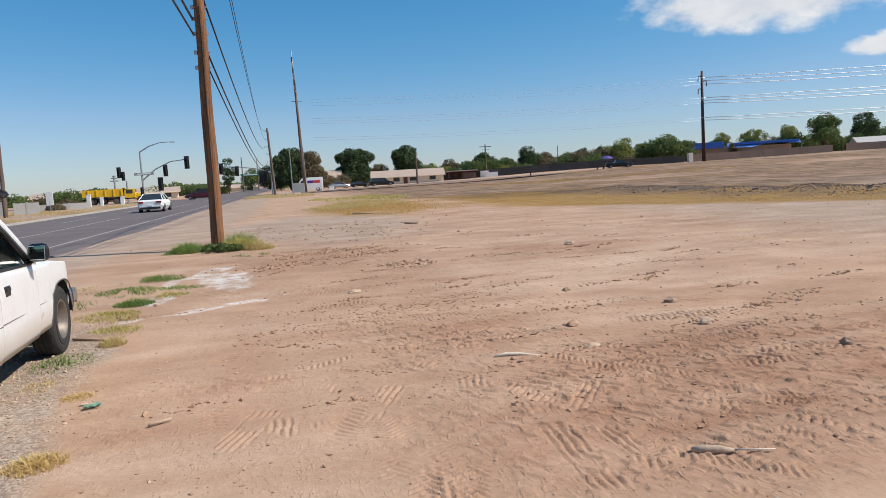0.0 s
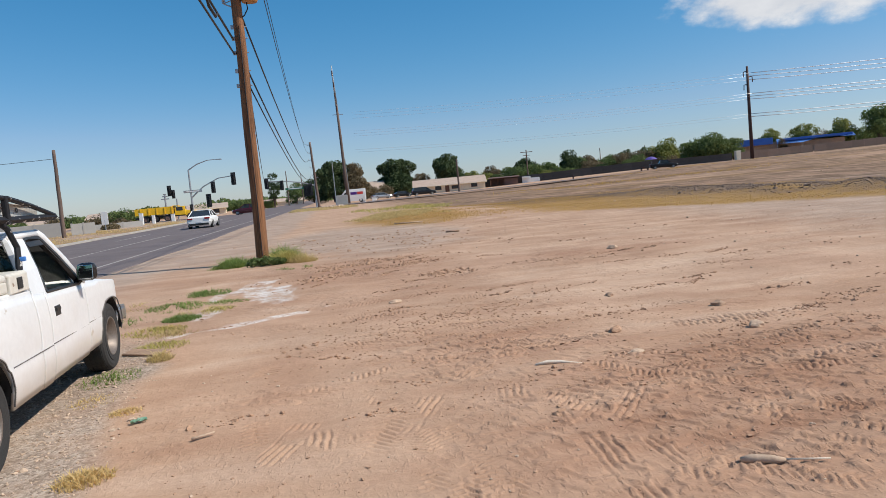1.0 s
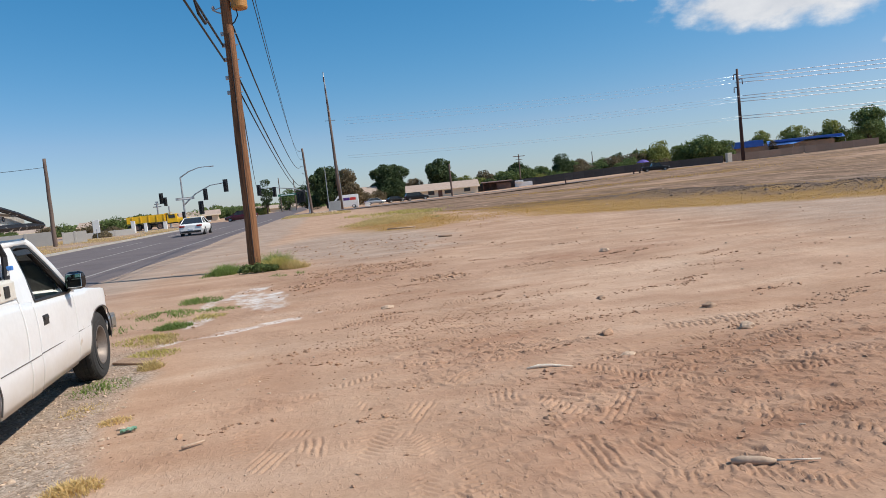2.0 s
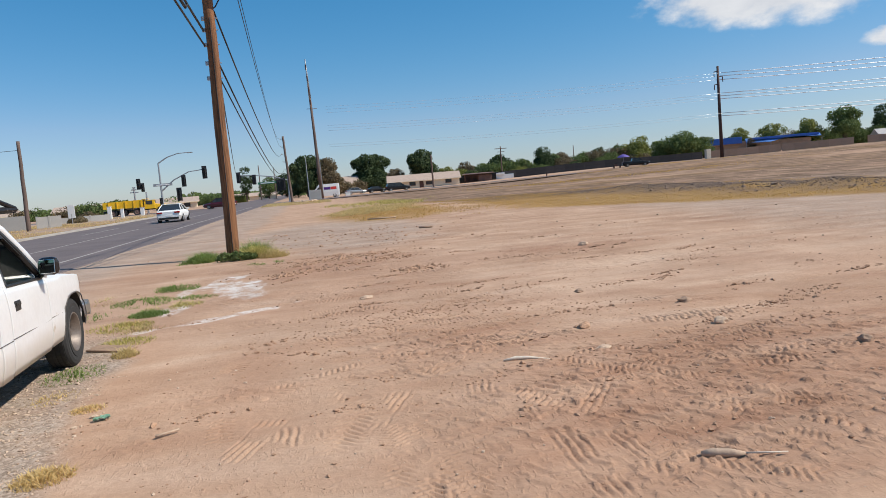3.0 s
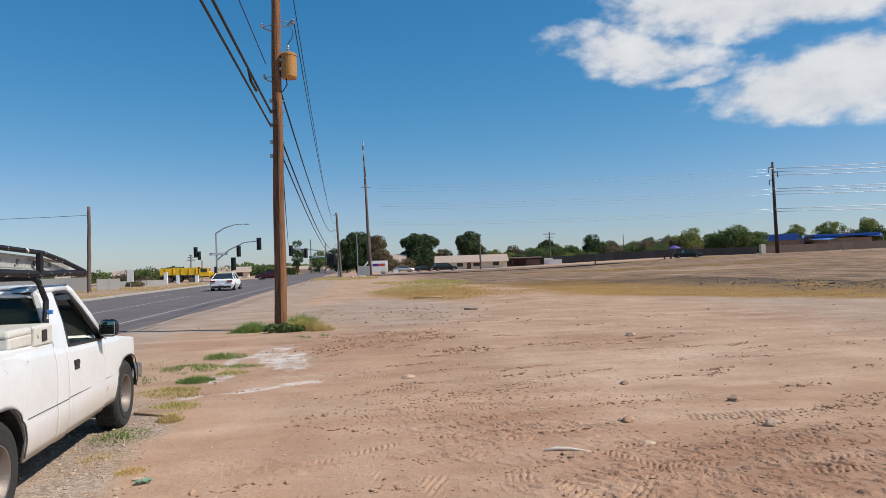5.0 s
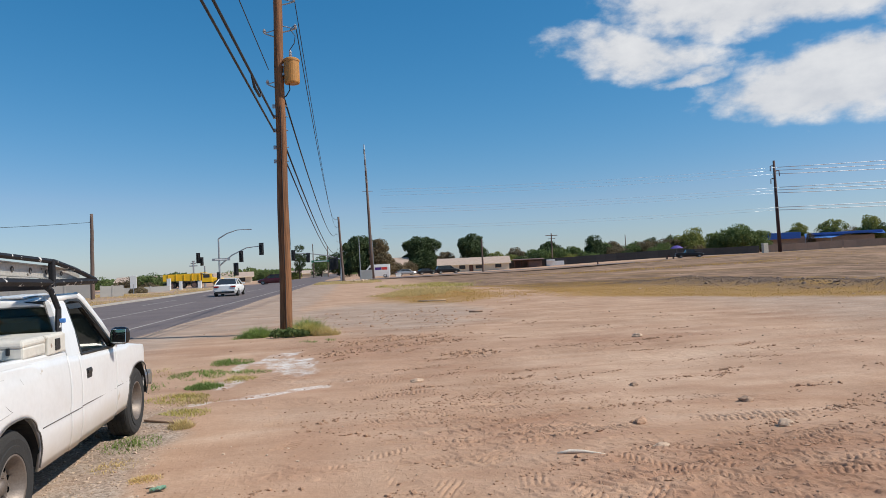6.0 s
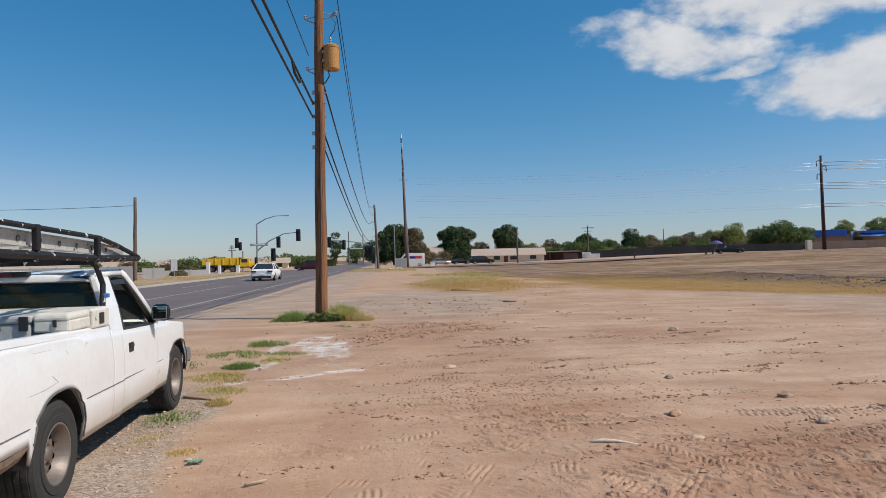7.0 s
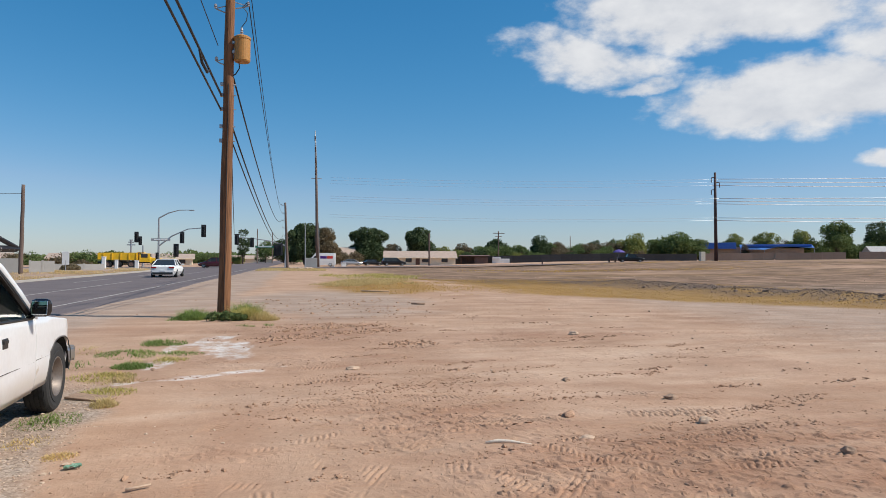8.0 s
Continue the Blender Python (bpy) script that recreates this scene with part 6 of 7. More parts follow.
box(bm, (0, 0, 0.36), (1.3, 0.1, 0.1), 0.02), box(bm, (0, 2.984, 0.33), (1.3, 0.1, 0.1), 0.02), box(bm, (0, 1.9, 0.38), (0.5, 1.5, 0.2), 0.04), box(bm, (0, 1.65, 0.4), (1.5, 1.25, 0.05))
part("chassis", bm, M_PLASTIC, truck)
# Inside the cab.
bm = bmesh.new()
box(bm, (0, 1.5, 0.72), (1.5, 0.55, 0.3), 0.06), box(bm, (0, 1.22, 1.0), (1.5, 0.2, 0.45), 0.06)
part("bench_seat", bm, M_SEAT, truck, "grey cloth bench seat")
bm = bmesh.new()
box(bm, (0, 2.12, 0.95), (1.55, 0.35, 0.18), 0.05), box(bm, (0, 2.0, 0.62), (1.5, 0.5, 0.5), 0.02)
part("dashboard", bm, M_PLASTIC, truck)
bm = bmesh.new()
tube(bm, [(-0.38 + 0.19 * math.cos(a), 1.83 + 0.06 * math.sin(a), 1.02 + 0.18 * math.sin(a)) for a in (2 * math.pi * k / 20 for k in range(21))], 0.015, 6)
part("steering_wheel", bm, M_PLASTIC, truck)


def steel_wheel(x, y, s):
    """A treaded tyre on a deep steel rim with black discs as round holes; s: outer side."""
    r, w = 0.362, 0.235
    bm = bmesh.new()
    prof = [(0.195, -w / 2 + 0.01), (0.30, -w / 2), (0.335, -w / 2 + 0.01), (0.352, -w / 2 + 0.03)]
    for k in range(4):
        a = -w / 2 + 0.035 + k * 0.0425
        prof += [(r, a), (r, a + 0.033), (r - 0.008, a + 0.034), (r - 0.008, a + 0.041)]
    prof += [(0.352, w / 2 - 0.03), (0.335, w / 2 - 0.01), (0.30, w / 2), (0.262, w / 2 - 0.004), (0.258, w / 2 + 0.003), (0.21, w / 2), (0.196, w / 2 - 0.012)]
    lathe(bm, prof, 60, "x", (0, 0, 0))
    for v in bm.verts:
        rad = math.hypot(v.co.y, v.co.z)
        if rad > 0.353:
            k = round(math.atan2(v.co.z, v.co.y) / (2 * math.pi / 60))
            if k % 3 == 0:
                q = 0.985
                v.co.y, v.co.z = v.co.y * q, v.co.z * q
    wh = part("wheel", bm, M_RUBBER, truck, "worn black tyre")
    wh.matrix_local = pose(x, y, r, 0, 0, 0 if s > 0 else 180)
    bm = bmesh.new()
    lathe(bm, [(0.205, 0.112), (0.2, 0.118), (0.188, 0.112), (0.182, 0.09), (0.165, 0.08), (0.16, 0.03), (0.15, 0.02), (0.148, -0.10), (0.205, -0.11)], 40, "x")
    part("rim", bm, M_RIM, wh, "dull silver steel rim", smooth=True)
    bm = bmesh.new()
    lathe(bm, [(0.152, 0.012), (0.145, 0.022), (0.12, 0.036), (0.085, 0.042), (0.06, 0.03), (0.052, 0.04), (0.045, 0.06), (0.0, 0.062)], 40, "x")
    part("rim_disc", bm, M_RIM, wh, smooth=True)
    # Black discs on the rim: the shade inside vent holes, put into colour.
    for k in range(9):
        a = 2 * math.pi * (k + 0.5) / 9
        bm = bmesh.new()
        lathe(bm, [(0.0205, 0.0), (0.0195, 0.011), (0.0, 0.0105)], 14, "x", (0.028, 0.114 * math.cos(a), 0.114 * math.sin(a)))
        part("vent_hole_disc", bm, M_HOLE_SHADE, wh, "black disc painted as the shade of a round vent hole")
    for k in range(5):
        a = 2 * math.pi * k / 5
        bm = bmesh.new()
        lathe(bm, [(0.011, 0.0), (0.011, 0.027), (0.0, 0.031)], 6, "x", (0.032, 0.066 * math.cos(a), 0.066 * math.sin(a)))
        part("wheel_nut", bm, M_RIM, wh)


for s in (1, -1):
    for y in (0.0, 2.984):
        steel_wheel(s * 0.752, y, s)

# Scratches on the bed side.
for pts in (((-0.46, 0.825), (-0.25, 0.828), (-0.05, 0.845)), ((-0.14, 0.9), (-0.09, 0.865), (-0.05, 0.845)), ((0.12, 1.03), (0.15, 0.99)), ((-0.35, 1.07), (-0.1, 1.06))):
    bm = bmesh.new()
    tube(bm, [(side_x(z) - 0.001, y, z) for y, z in pts], [0.002] + [0.004] * (len(pts) - 2) + [0.002], 5)
    part("scratch", bm, M_BOX_GREY, truck, "grey scratch in the paint")

# Rack with ladders.
rack = thing("ladder_rack", "scuffed black steel ladder rack over the pickup cab", "ladder rack", truck.matrix_world)
for s in (1, -1):
    bm = bmesh.new()
    tube(bm, [(s * 0.79, -1.25, 1.695), (s * 0.79, 0, 1.68), (s * 0.79, 1.0, 1.66), (s * 0.79, 2.0, 1.665)], 0.028, 4)
    part("lower_rail", bm, M_RACK, rack)
    bm = bmesh.new()
    tube(bm, [(s * 0.79, -1.25, 1.895), (s * 0.79, 0.0, 1.858), (s * 0.79, 1.0, 1.828), (s * 0.79, 1.45, 1.77), (s * 0.79, 2.0, 1.675)], 0.02, 6)
    part("upper_rail", bm, M_RACK, rack)
    for y, z0 in ((-1.2, 1.72), (-0.1, 1.70), (0.95, 1.62)):
        bm = bmesh.new()
        box(bm, (s * 0.795, y, (z0 + 1.885 - 0.035 * y) / 2), (0.04, 0.055, 1.87 - 0.035 * y - z0), 0.008)
        part("upright", bm, M_RACK, rack)
    bm = bmesh.new()
    tube(bm, [(s * 0.82, 0.96, 1.20), (s * 0.815, 1.0, 1.45), (s * 0.79, 0.93, 1.60), (s * 0.74, 0.82, 1.68)], [0.026, 0.022, 0.022, 0.024], 6)
    part("front_leg", bm, M_RACK, rack)
    bm = bmesh.new()
    tube(bm, [(s * 0.82, -1.0, 1.18), (s * 0.80, -1.05, 1.7)], 0.03, 6)
    part("rear_leg", bm, M_RACK, rack)
    bm = bmesh.new()
    box(bm, (s * 0.845, 0.985, 1.36), (0.05, 0.03, 0.035), 0.008)
    part("strap_knot", bm, M_BLUELABEL, rack, "small blue strap knot")
for y, z in ((-1.2, 1.665), (-0.1, 1.66), (0.9, 1.635), (1.95, 1.66)):
    bm = bmesh.new()
    box(bm, (0, y, z), (1.6, 0.05, 0.05), 0.006)
    part("cross_bar", bm, M_RACK, rack)
bm = bmesh.new()
box(bm, (0.05, 0.4, 1.60), (0.16, 0.03, 0.03), 0.008)
part("marker_light", bm, M_TAIL, rack, "small red marker light")


def ladder(x0, x1, z, y0, y1, label):
    t = thing("ladder", label, "ladder", truck.matrix_world, "ladders on the rack")
    for x in (x0, x1):
        bm = bmesh.new()
        loft(bm, [[(x + dx, y, z - 0.035 * y + dz) for dx, dz in ((-0.014, -0.05), (0.016, -0.05), (0.016, -0.042), (0.0, -0.04), (0.0, 0.04), (0.016, 0.042), (0.016, 0.05), (-0.014, 0.05))] for y in (y0, y1)])
        part("stile", bm, M_ALU, t)
    n = int((y1 - y0) / 0.305)
    for k in range(n):
        y = y0 + 0.15 + k * 0.305
        bm = bmesh.new()
        lathe(bm, [(0.012, 0.0), (0.021, 0.0), (0.021, 0.005), (0.012, 0.005), (0.0, 0.001)], 12, "x", (x1 + 0.002, y, z - 0.035 * y))
        part("rung_end", bm, M_LIP, t, "dark flared rung end")
        bm = bmesh.new()
        tube(bm, [(x0 - 0.018, y, z - 0.035 * y), (x1 + 0.005, y, z - 0.035 * y)], 0.015, 8)
        part("rung", bm, M_ALU, t)
    return t


ladder(0.33, 0.735, 1.782, -2.2, 1.75, "aluminium extension ladder lying on the rack")
ladder(-0.72, -0.3, 1.782, -2.0, 1.65, "aluminium extension ladder lying on the rack")

# Tool boxes across the bed, behind the cab.
tb = thing("toolbox", "white steel crossover toolbox behind the cab", "toolbox", truck.matrix_world)
bm = bmesh.new()
box(bm, (0, 0.79, 1.0), (1.58, 0.32, 0.4), 0.015), box(bm, (0.8, 0.80, 1.195), (0.14, 0.34, 0.14), 0.01)
part("case", bm, M_BOX_WHITE, tb)
bm = bmesh.new()
box(bm, (0, 0.79, 1.262), (1.72, 0.35, 0.03), 0.012)
part("lid", bm, M_BOX_WHITE, tb)
bm = bmesh.new()
box(bm, (0.872, 0.80, 1.195), (0.012, 0.09, 0.085), 0.004)
part("latch", bm, M_PLASTIC, tb, "dark square latch")
tg = thing("toolbox", "dull grey long equipment case in the truck bed", "toolbox", truck.matrix_world)
bm = bmesh.new()
box(bm, (-0.1, 0.42, 1.0), (1.4, 0.36, 0.42), 0.02)
part("case", bm, M_BOX_GREY, tg)
bm = bmesh.new()
box(bm, (-0.1, 0.42, 1.238), (1.42, 0.38, 0.055), 0.018)
part("lid", bm, M_BOX_GREY, tg)
bm = bmesh.new()
box(bm, (0.1, 0.228, 1.195), (0.22, 0.01, 0.04), 0.003)
part("blue_label", bm, M_BLUELABEL, tg, "blue label strip")
bm = bmesh.new()
box(bm, (0.56, 0.228, 1.21), (0.06, 0.02, 0.1), 0.006)
part("clasp", bm, M_PLASTIC, tg, "dark metal clasp")
tw = thing("toolbox", "small off-white lidded box in the truck bed", "toolbox", truck.matrix_world)
bm = bmesh.new()
box(bm, (0.735, 0.43, 1.185), (0.24, 0.38, 0.085), 0.015)
part("case", bm, M_BOX_WHITE, tw)
bm = bmesh.new()
box(bm, (0.735, 0.43, 1.25), (0.25, 0.4, 0.055), 0.02, 0, 0.93)
part("lid", bm, M_BOX_WHITE, tw)
bm = bmesh.new()
box(bm, (0.76, 0.235, 1.205), (0.025, 0.014, 0.05), 0.004)
part("latch", bm, M_PLASTIC, tw)
bm = bmesh.new()
for k, x in enumerate((-0.5, -0.15, 0.2, 0.5)):
    tube(bm, [(x, -0.9, 0.68), (x + 0.15, 0.2, 0.70 + 0.02 * k)], 0.03, 8)
pp = part("pipe_bundle", bm, M_BOX_GREY)
pp.matrix_world = truck.matrix_world.copy()
tagged(pp, "loose grey pipes lying in the truck bed", "pipes")


# ---- grass, weeds and stones on the lot ----
def blades(name, label, spots, mat, seed, height, spread_down=True, width=0.012, bend=0.5, category="grass"):
    """Blades of grass at spots (x, y, scale): one object of stuff."""
    rs = np.random.RandomState(seed)
    S = np.asarray(spots, float)
    n = len(S)
    z = ground_z(S[:, 0], S[:, 1]) - 0.01
    a = rs.uniform(0, 6.283, n)
    h = height * S[:, 2] * rs.uniform(0.5, 1.25, n)
    lean = bend * h * rs.uniform(0.2, 1.2, n)
    dx, dy = np.cos(a), np.sin(a)
    w = width * rs.uniform(0.6, 1.5, n) * np.clip(S[:, 2], 0.6, 3)
    b = np.stack([S[:, 0], S[:, 1], z], -1)
    side = np.stack([-dy, dx, 0 * dx], -1) * w[:, None]
    m = b + np.stack([dx * lean * 0.35, dy * lean * 0.35, h * 0.6], -1)
    t = b + np.stack([dx * lean, dy * lean, h], -1)
    v = np.stack([b - side, b + side, m + side * 0.8, m - side * 0.8, t], 1).reshape(-1, 3)
    k = np.arange(n)[:, None] * 5
    faces = [tuple(f) for f in (k + [0, 1, 2, 3]).tolist()] + [tuple(f) for f in (k + [3, 2, 4]).tolist()]
    ob = mesh_np(name, v, faces, mat)
    return tagged(ob, label, category, kind="stuff")


RS = np.random.RandomState(21)


def scatter(n, cx, cy, rx, ry, lo=0.6, hi=1.2):
    a, r = RS.uniform(0, 6.283, n), np.sqrt(RS.uniform(0, 1, n))
    return np.stack([cx + rx * r * np.cos(a), cy + ry * r * np.sin(a), RS.uniform(lo, hi, n) * (1.15 - 0.6 * r)], -1)


def weed_clump(label, cx, cy, rx, ry, n, h, mat, name="weed", width=0.012):
    spots = scatter(n, cx, cy, rx, ry)
    if rx > 0.34:
        spots = spots[RS.uniform(0, 1, n) < smooth01(vnoise(spots[:, 0] * 4.5 + cx, spots[:, 1] * 3.5) * 3.0 - 0.75)]
    blades(name, label, spots, mat, int(abs(cx * 100 + cy * 10)), h, width=width, bend=1.3)


weed_clump("fine bright green weeds at the foot of the pole", -2.45, 18.1, 0.42, 0.5, 4200, 0.26, M_WEED, width=0.006)
weed_clump("low green weeds spreading from the pole", -2.75, 17.8, 0.4, 0.35, 900, 0.13, M_WEED, width=0.006)
weed_clump("yellow-green tall grass beside the pole", -1.15, 17.9, 0.5, 0.5, 4200, 0.33, M_POLEGRASS, width=0.005)
weed_clump("green grass behind the pole", -1.3, 18.8, 0.5, 0.4, 2200, 0.36, M_WEED, width=0.006)
weed_clump("golden thin grass at the edge of the weeds", -0.72, 17.6, 0.4, 0.4, 1600, 0.24, M_MIXGRASS, width=0.005)
weed_clump("sparse low weeds on the red soil", -0.75, 15.9, 0.5, 0.25, 420, 0.09, M_WEED, width=0.006)
for x, y, w, h in ((-1.85, 17.35, 0.42, 0.24), (-1.55, 17.3, 0.4, 0.27), (-1.28, 17.4, 0.3, 0.2)):
    leaves = new("broad_leaf_weed", crown_mesh("broad_leaf_weed", int(-100 * x), [(0, 0, h * 0.45, w * 0.42), (w * 0.3, 0, h * 0.4, w * 0.3), (-w * 0.3, 0.05, h * 0.35, w * 0.3)], 420, 0.035, M_LEAF, 0.75))
    leaves.matrix_world = pose(x, y, gz(x, y))
    tagged(leaves, "leafy dark green weed in front of the wooden pole", "weed", group="weeds round the pole", kind="stuff")
for x, y, rx, ry, n, h, mt in ((-2.25, 13.0, 0.42, 0.5, 500, 0.14, M_WEED), (-1.75, 11.7, 0.4, 0.25, 220, 0.08, M_WEED), (-2.15, 10.4, 0.26, 0.28, 380, 0.13, M_WEED), (-2.0, 9.2, 0.4, 0.3, 260, 0.1, M_MIXGRASS),
                               (-2.35, 9.7, 0.35, 0.3, 160, 0.09, M_STRAW), (-1.78, 7.65, 0.13, 0.16, 120, 0.17, M_MIXGRASS), (-2.1, 7.0, 0.28, 0.4, 260, 0.07, M_WEED), (-1.58, 5.7, 0.13, 0.12, 120, 0.07, M_STRAW),
                               (-1.42, 4.3, 0.17, 0.18, 260, 0.1, M_STRAW), (-2.0, 6.2, 0.2, 0.25, 100, 0.06, M_STRAW), (-2.5, 11.6, 0.45, 0.5, 420, 0.11, M_WEED), (-1.9, 11.0, 0.45, 0.35, 360, 0.1, M_POLEGRASS), (-2.3, 9.5, 0.4, 0.35, 380, 0.11, M_POLEGRASS), (-1.95, 8.4, 0.3, 0.3, 220, 0.1, M_POLEGRASS), (-3.2, 12.2, 0.5, 0.6, 130, 0.08, M_MIXGRASS), (-2.9, 10.6, 0.4, 0.5, 90, 0.08, M_WEED)):
    weed_clump({"green_weed": "low green weeds on the gravel", "dry_grass": "small straw-yellow dry grass tuft", "yellow_green_grass": "yellow-green grass tuft on the gravel", "yellowing_grass": "half-dry grass tuft on the dirt"}[mt.name], x, y, rx * 1.1, ry, int(n * 3.2), h * 0.62, mt, "weed_patch", 0.0055)


def grass_field(name, label, n, x0, x1, y0, y1, mask, mat, h, width, seed):
    rs = np.random.RandomState(seed)
    x, y = rs.uniform(x0, x1, n), rs.uniform(y0, y1, n)
    k = rs.uniform(0, 1, n) < mask(x, y)
    blades(name, label, np.stack([x[k], y[k], rs.uniform(0.6, 1.2, k.sum())], -1), mat, seed, h, width=width, bend=1.1)


def right_field(x, y):
    d, al = berm_line(x, y)
    wob = 3 * fbm(x / 3.0, y / 3.0)
    return smooth01((y - 26.5 + 1.2 * (x - 11) - wob) / 3) * smooth01((52 - y + 2 * wob) / 5) * (np.abs(d) > 0.9) * (0.2 + 0.95 * vnoise(x / 2.2, y / 2.2)) * smooth01((6.5 + wob - d) / 3)


grass_field("dry_grass", "low golden dry grass on the open lot", 170000, 8, 46, 6, 56, right_field, M_GOLD, 0.05, 0.009, 41)
grass_field("dry_grass", "pale yellow grass mound on the lot", 60000, 0, 9.5, 30, 50, lambda x, y: smooth01(1.2 - ((x - 4.0) / 2.9) ** 2 - ((y - 40.5) / 5.5) ** 2 + 2.6 * fbm(x / 1.6, y / 2)), M_MIXGRASS, 0.15, 0.007, 42)
grass_field("dry_grass", "sparse golden grass round the yellow mound", 40000, 0, 12, 26, 50, lambda x, y: 0.5 * smooth01(1.1 - ((x - 5.4) / 4.2) ** 2 - ((y - 36) / 7.5) ** 2 + 2.6 * fbm(x / 1.5, y / 1.5)), M_GOLD, 0.09, 0.007, 47)
grass_field("green_grass", "green weeds behind the yellow grass", 14000, 1, 13, 46, 78, lambda x, y: smooth01(0.9 - ((x - 6.8) / 4.6) ** 2 - ((y - 59) / 10) ** 2 + 4 * fbm(x / 2.5, y / 4)), M_POLEGRASS, 0.2, 0.014, 43)
grass_field("dry_grass", "dry yellow grass on the verge across the street", 45000, -34, -17.3, 30, 100, lambda x, y: smooth01(0.2 + 2.6 * fbm(x / 5, y / 5)), M_STRAW, 0.16, 0.01, 44)
grass_field("dry_grass", "patches of dry grass far back on the lot", 60000, 18, 110, 52, 128, lambda x, y: smooth01(7 * fbm(x / 16 + 5, y / 12) - 0.7), M_GOLD, 0.16, 0.022, 45)
grass_field("dry_grass", "thin yellow grass by the street corner", 9000, -5.6, 3, 84, 104, lambda x, y: smooth01(0.6 + 2.4 * fbm(x / 3, y / 3)), M_MIXGRASS, 0.2, 0.018, 46)


ICO = None


def lumps(name, label, X, Y, size, mat, seed, sink=0.3, flat=0.65, category="stones"):
    """Many small stones or clods: one object of stuff."""
    global ICO
    if ICO is None:
        bm = bmesh.new()
        bmesh.ops.create_icosphere(bm, subdivisions=1, radius=1.0)
        ICO = (np.array([v.co[:] for v in bm.verts]), np.array([[v.index for v in f.verts] for f in bm.faces]))
        bm.free()
    rs = np.random.RandomState(seed)
    n = len(X)
    V, F = ICO
    ang = rs.uniform(0, 6.283, n)
    c, s = np.cos(ang)[:, None], np.sin(ang)[:, None]
    j = V[None] * (1 + rs.uniform(-0.45, 0.4, (n, len(V), 1)))
    j = j * (rs.uniform(0.7, 1.5, (n, 1, 1)) ** np.array([1, 0, 0])) * np.array([1, 1, flat])
    x, y = j[..., 0] * c - j[..., 1] * s, j[..., 0] * s + j[..., 1] * c
    z = ground_z(X, Y)
    v = np.stack([x, y, j[..., 2]], -1) * np.asarray(size)[:, None, None] + np.stack([X, Y, z + np.asarray(size) * flat * (1 - 2 * sink)], -1)[:, None]
    f = F[None] + (np.arange(n) * len(V))[:, None, None]
    ob = mesh_np(name, v.reshape(-1, 3), f.reshape(-1, 3), mat)
    return tagged(ob, label, category, kind="stuff")


def clod_spots(n, seed):
    rs = np.random.RandomState(seed)
    r = 2.6 * (22 / 2.6) ** rs.uniform(0, 1, n)
    a = np.radians(rs.uniform(-42, 52, n))
    x, y = r * np.sin(a), r * np.cos(a)
    k = (rs.uniform(0, 1, n) < smooth01(0.36 + 2.8 * fbm(x / 1.3 + 7, y / 0.9))) & (x > -5)
    return x[k], y[k], np.minimum(0.0022 * r[k] ** 0.55 * rs.lognormal(-0.15, 0.65, k.sum()), 0.006 + 0.0016 * r[k])


x, y, s = clod_spots(9000, 51)
lumps("dirt_clods", "small crumbled dirt clods strewn over the lot", x, y, s, M_CLOD, 52, 0.35, 0.55)
n = 1500
x, y = RS.normal(3.6, 1.2, n), RS.normal(4.6, 0.9, n)
lumps("dirt_clods", "crumbled clods on churned dark soil", x, y, np.minimum(RS.lognormal(-5.1, 0.5, n), 0.018), M_CLOD, 57, 0.3)
n = 1400
x, y = RS.normal(1.6, 1.0, n), RS.normal(7.6, 0.8, n)
lumps("dirt_clods", "crumbled clods on churned dark soil", x, y, np.minimum(RS.lognormal(-4.95, 0.5, n), 0.018), M_CLOD, 58, 0.3)
x, y, s = clod_spots(2600, 53)
lumps("pebbles", "pale pebbles strewn over the dirt", x, y, s * 0.9, M_PEBBLE, 54, 0.25)
x, y = RS.uniform(-3.2, -0.9, 5500), RS.uniform(2.6, 9.5, 5500)
k = (x < -1.35 - 0.11 * (y - 4) + 0.8 * fbm(x / 0.6, y / 0.6))
lumps("gravel", "coarse grey gravel beside the pickup", x[k], y[k], RS.lognormal(-5.0, 0.4, k.sum()), M_PEBBLE, 55, 0.3)
# Crumbled ridges thrown up by wheels.
for lab, (x0, y0, x1, y1, w, n) in (("dark crumbled ridge of soil", (3.9, 5.95, 6.4, 6.9, 0.16, 260)), ("broken soil ridge near the weeds", (-0.6, 13.2, 2.3, 14.6, 0.35, 420)), ("second broken soil ridge by the weeds", (-0.2, 14.7, 2.0, 15.9, 0.35, 430)), ("crumbled earth heap", (1.8, 12.3, 2.6, 12.5, 0.3, 190)), ("crumbled soil along a wheel track", (1.0, 7.8, 2.6, 8.7, 0.22, 260)), ("soil crumbs along a wheel track", (2.6, 5.2, 5.4, 5.7, 0.2, 220))):
    u = RS.uniform(0, 1, n)
    lumps("soil_crumbs", lab, x0 + (x1 - x0) * u + RS.normal(0, w * 0.5, n), y0 + (y1 - y0) * u + RS.normal(0, w * 0.6, n), np.minimum(RS.lognormal(-4.6 if y0 < 10 else -3.95, 0.45, n), 0.022 if y0 < 10 else 0.045), M_CLOD, 60 + n, 0.4, 0.75)
n = 260
lumps("dirt_clods", "hard clods on the packed grey soil past the pole", RS.normal(1.8, 1.9, n), RS.uniform(17.5, 27, n), np.minimum(RS.lognormal(-3.6, 0.45, n), 0.06), M_CLOD, 91, 0.42, 0.6)
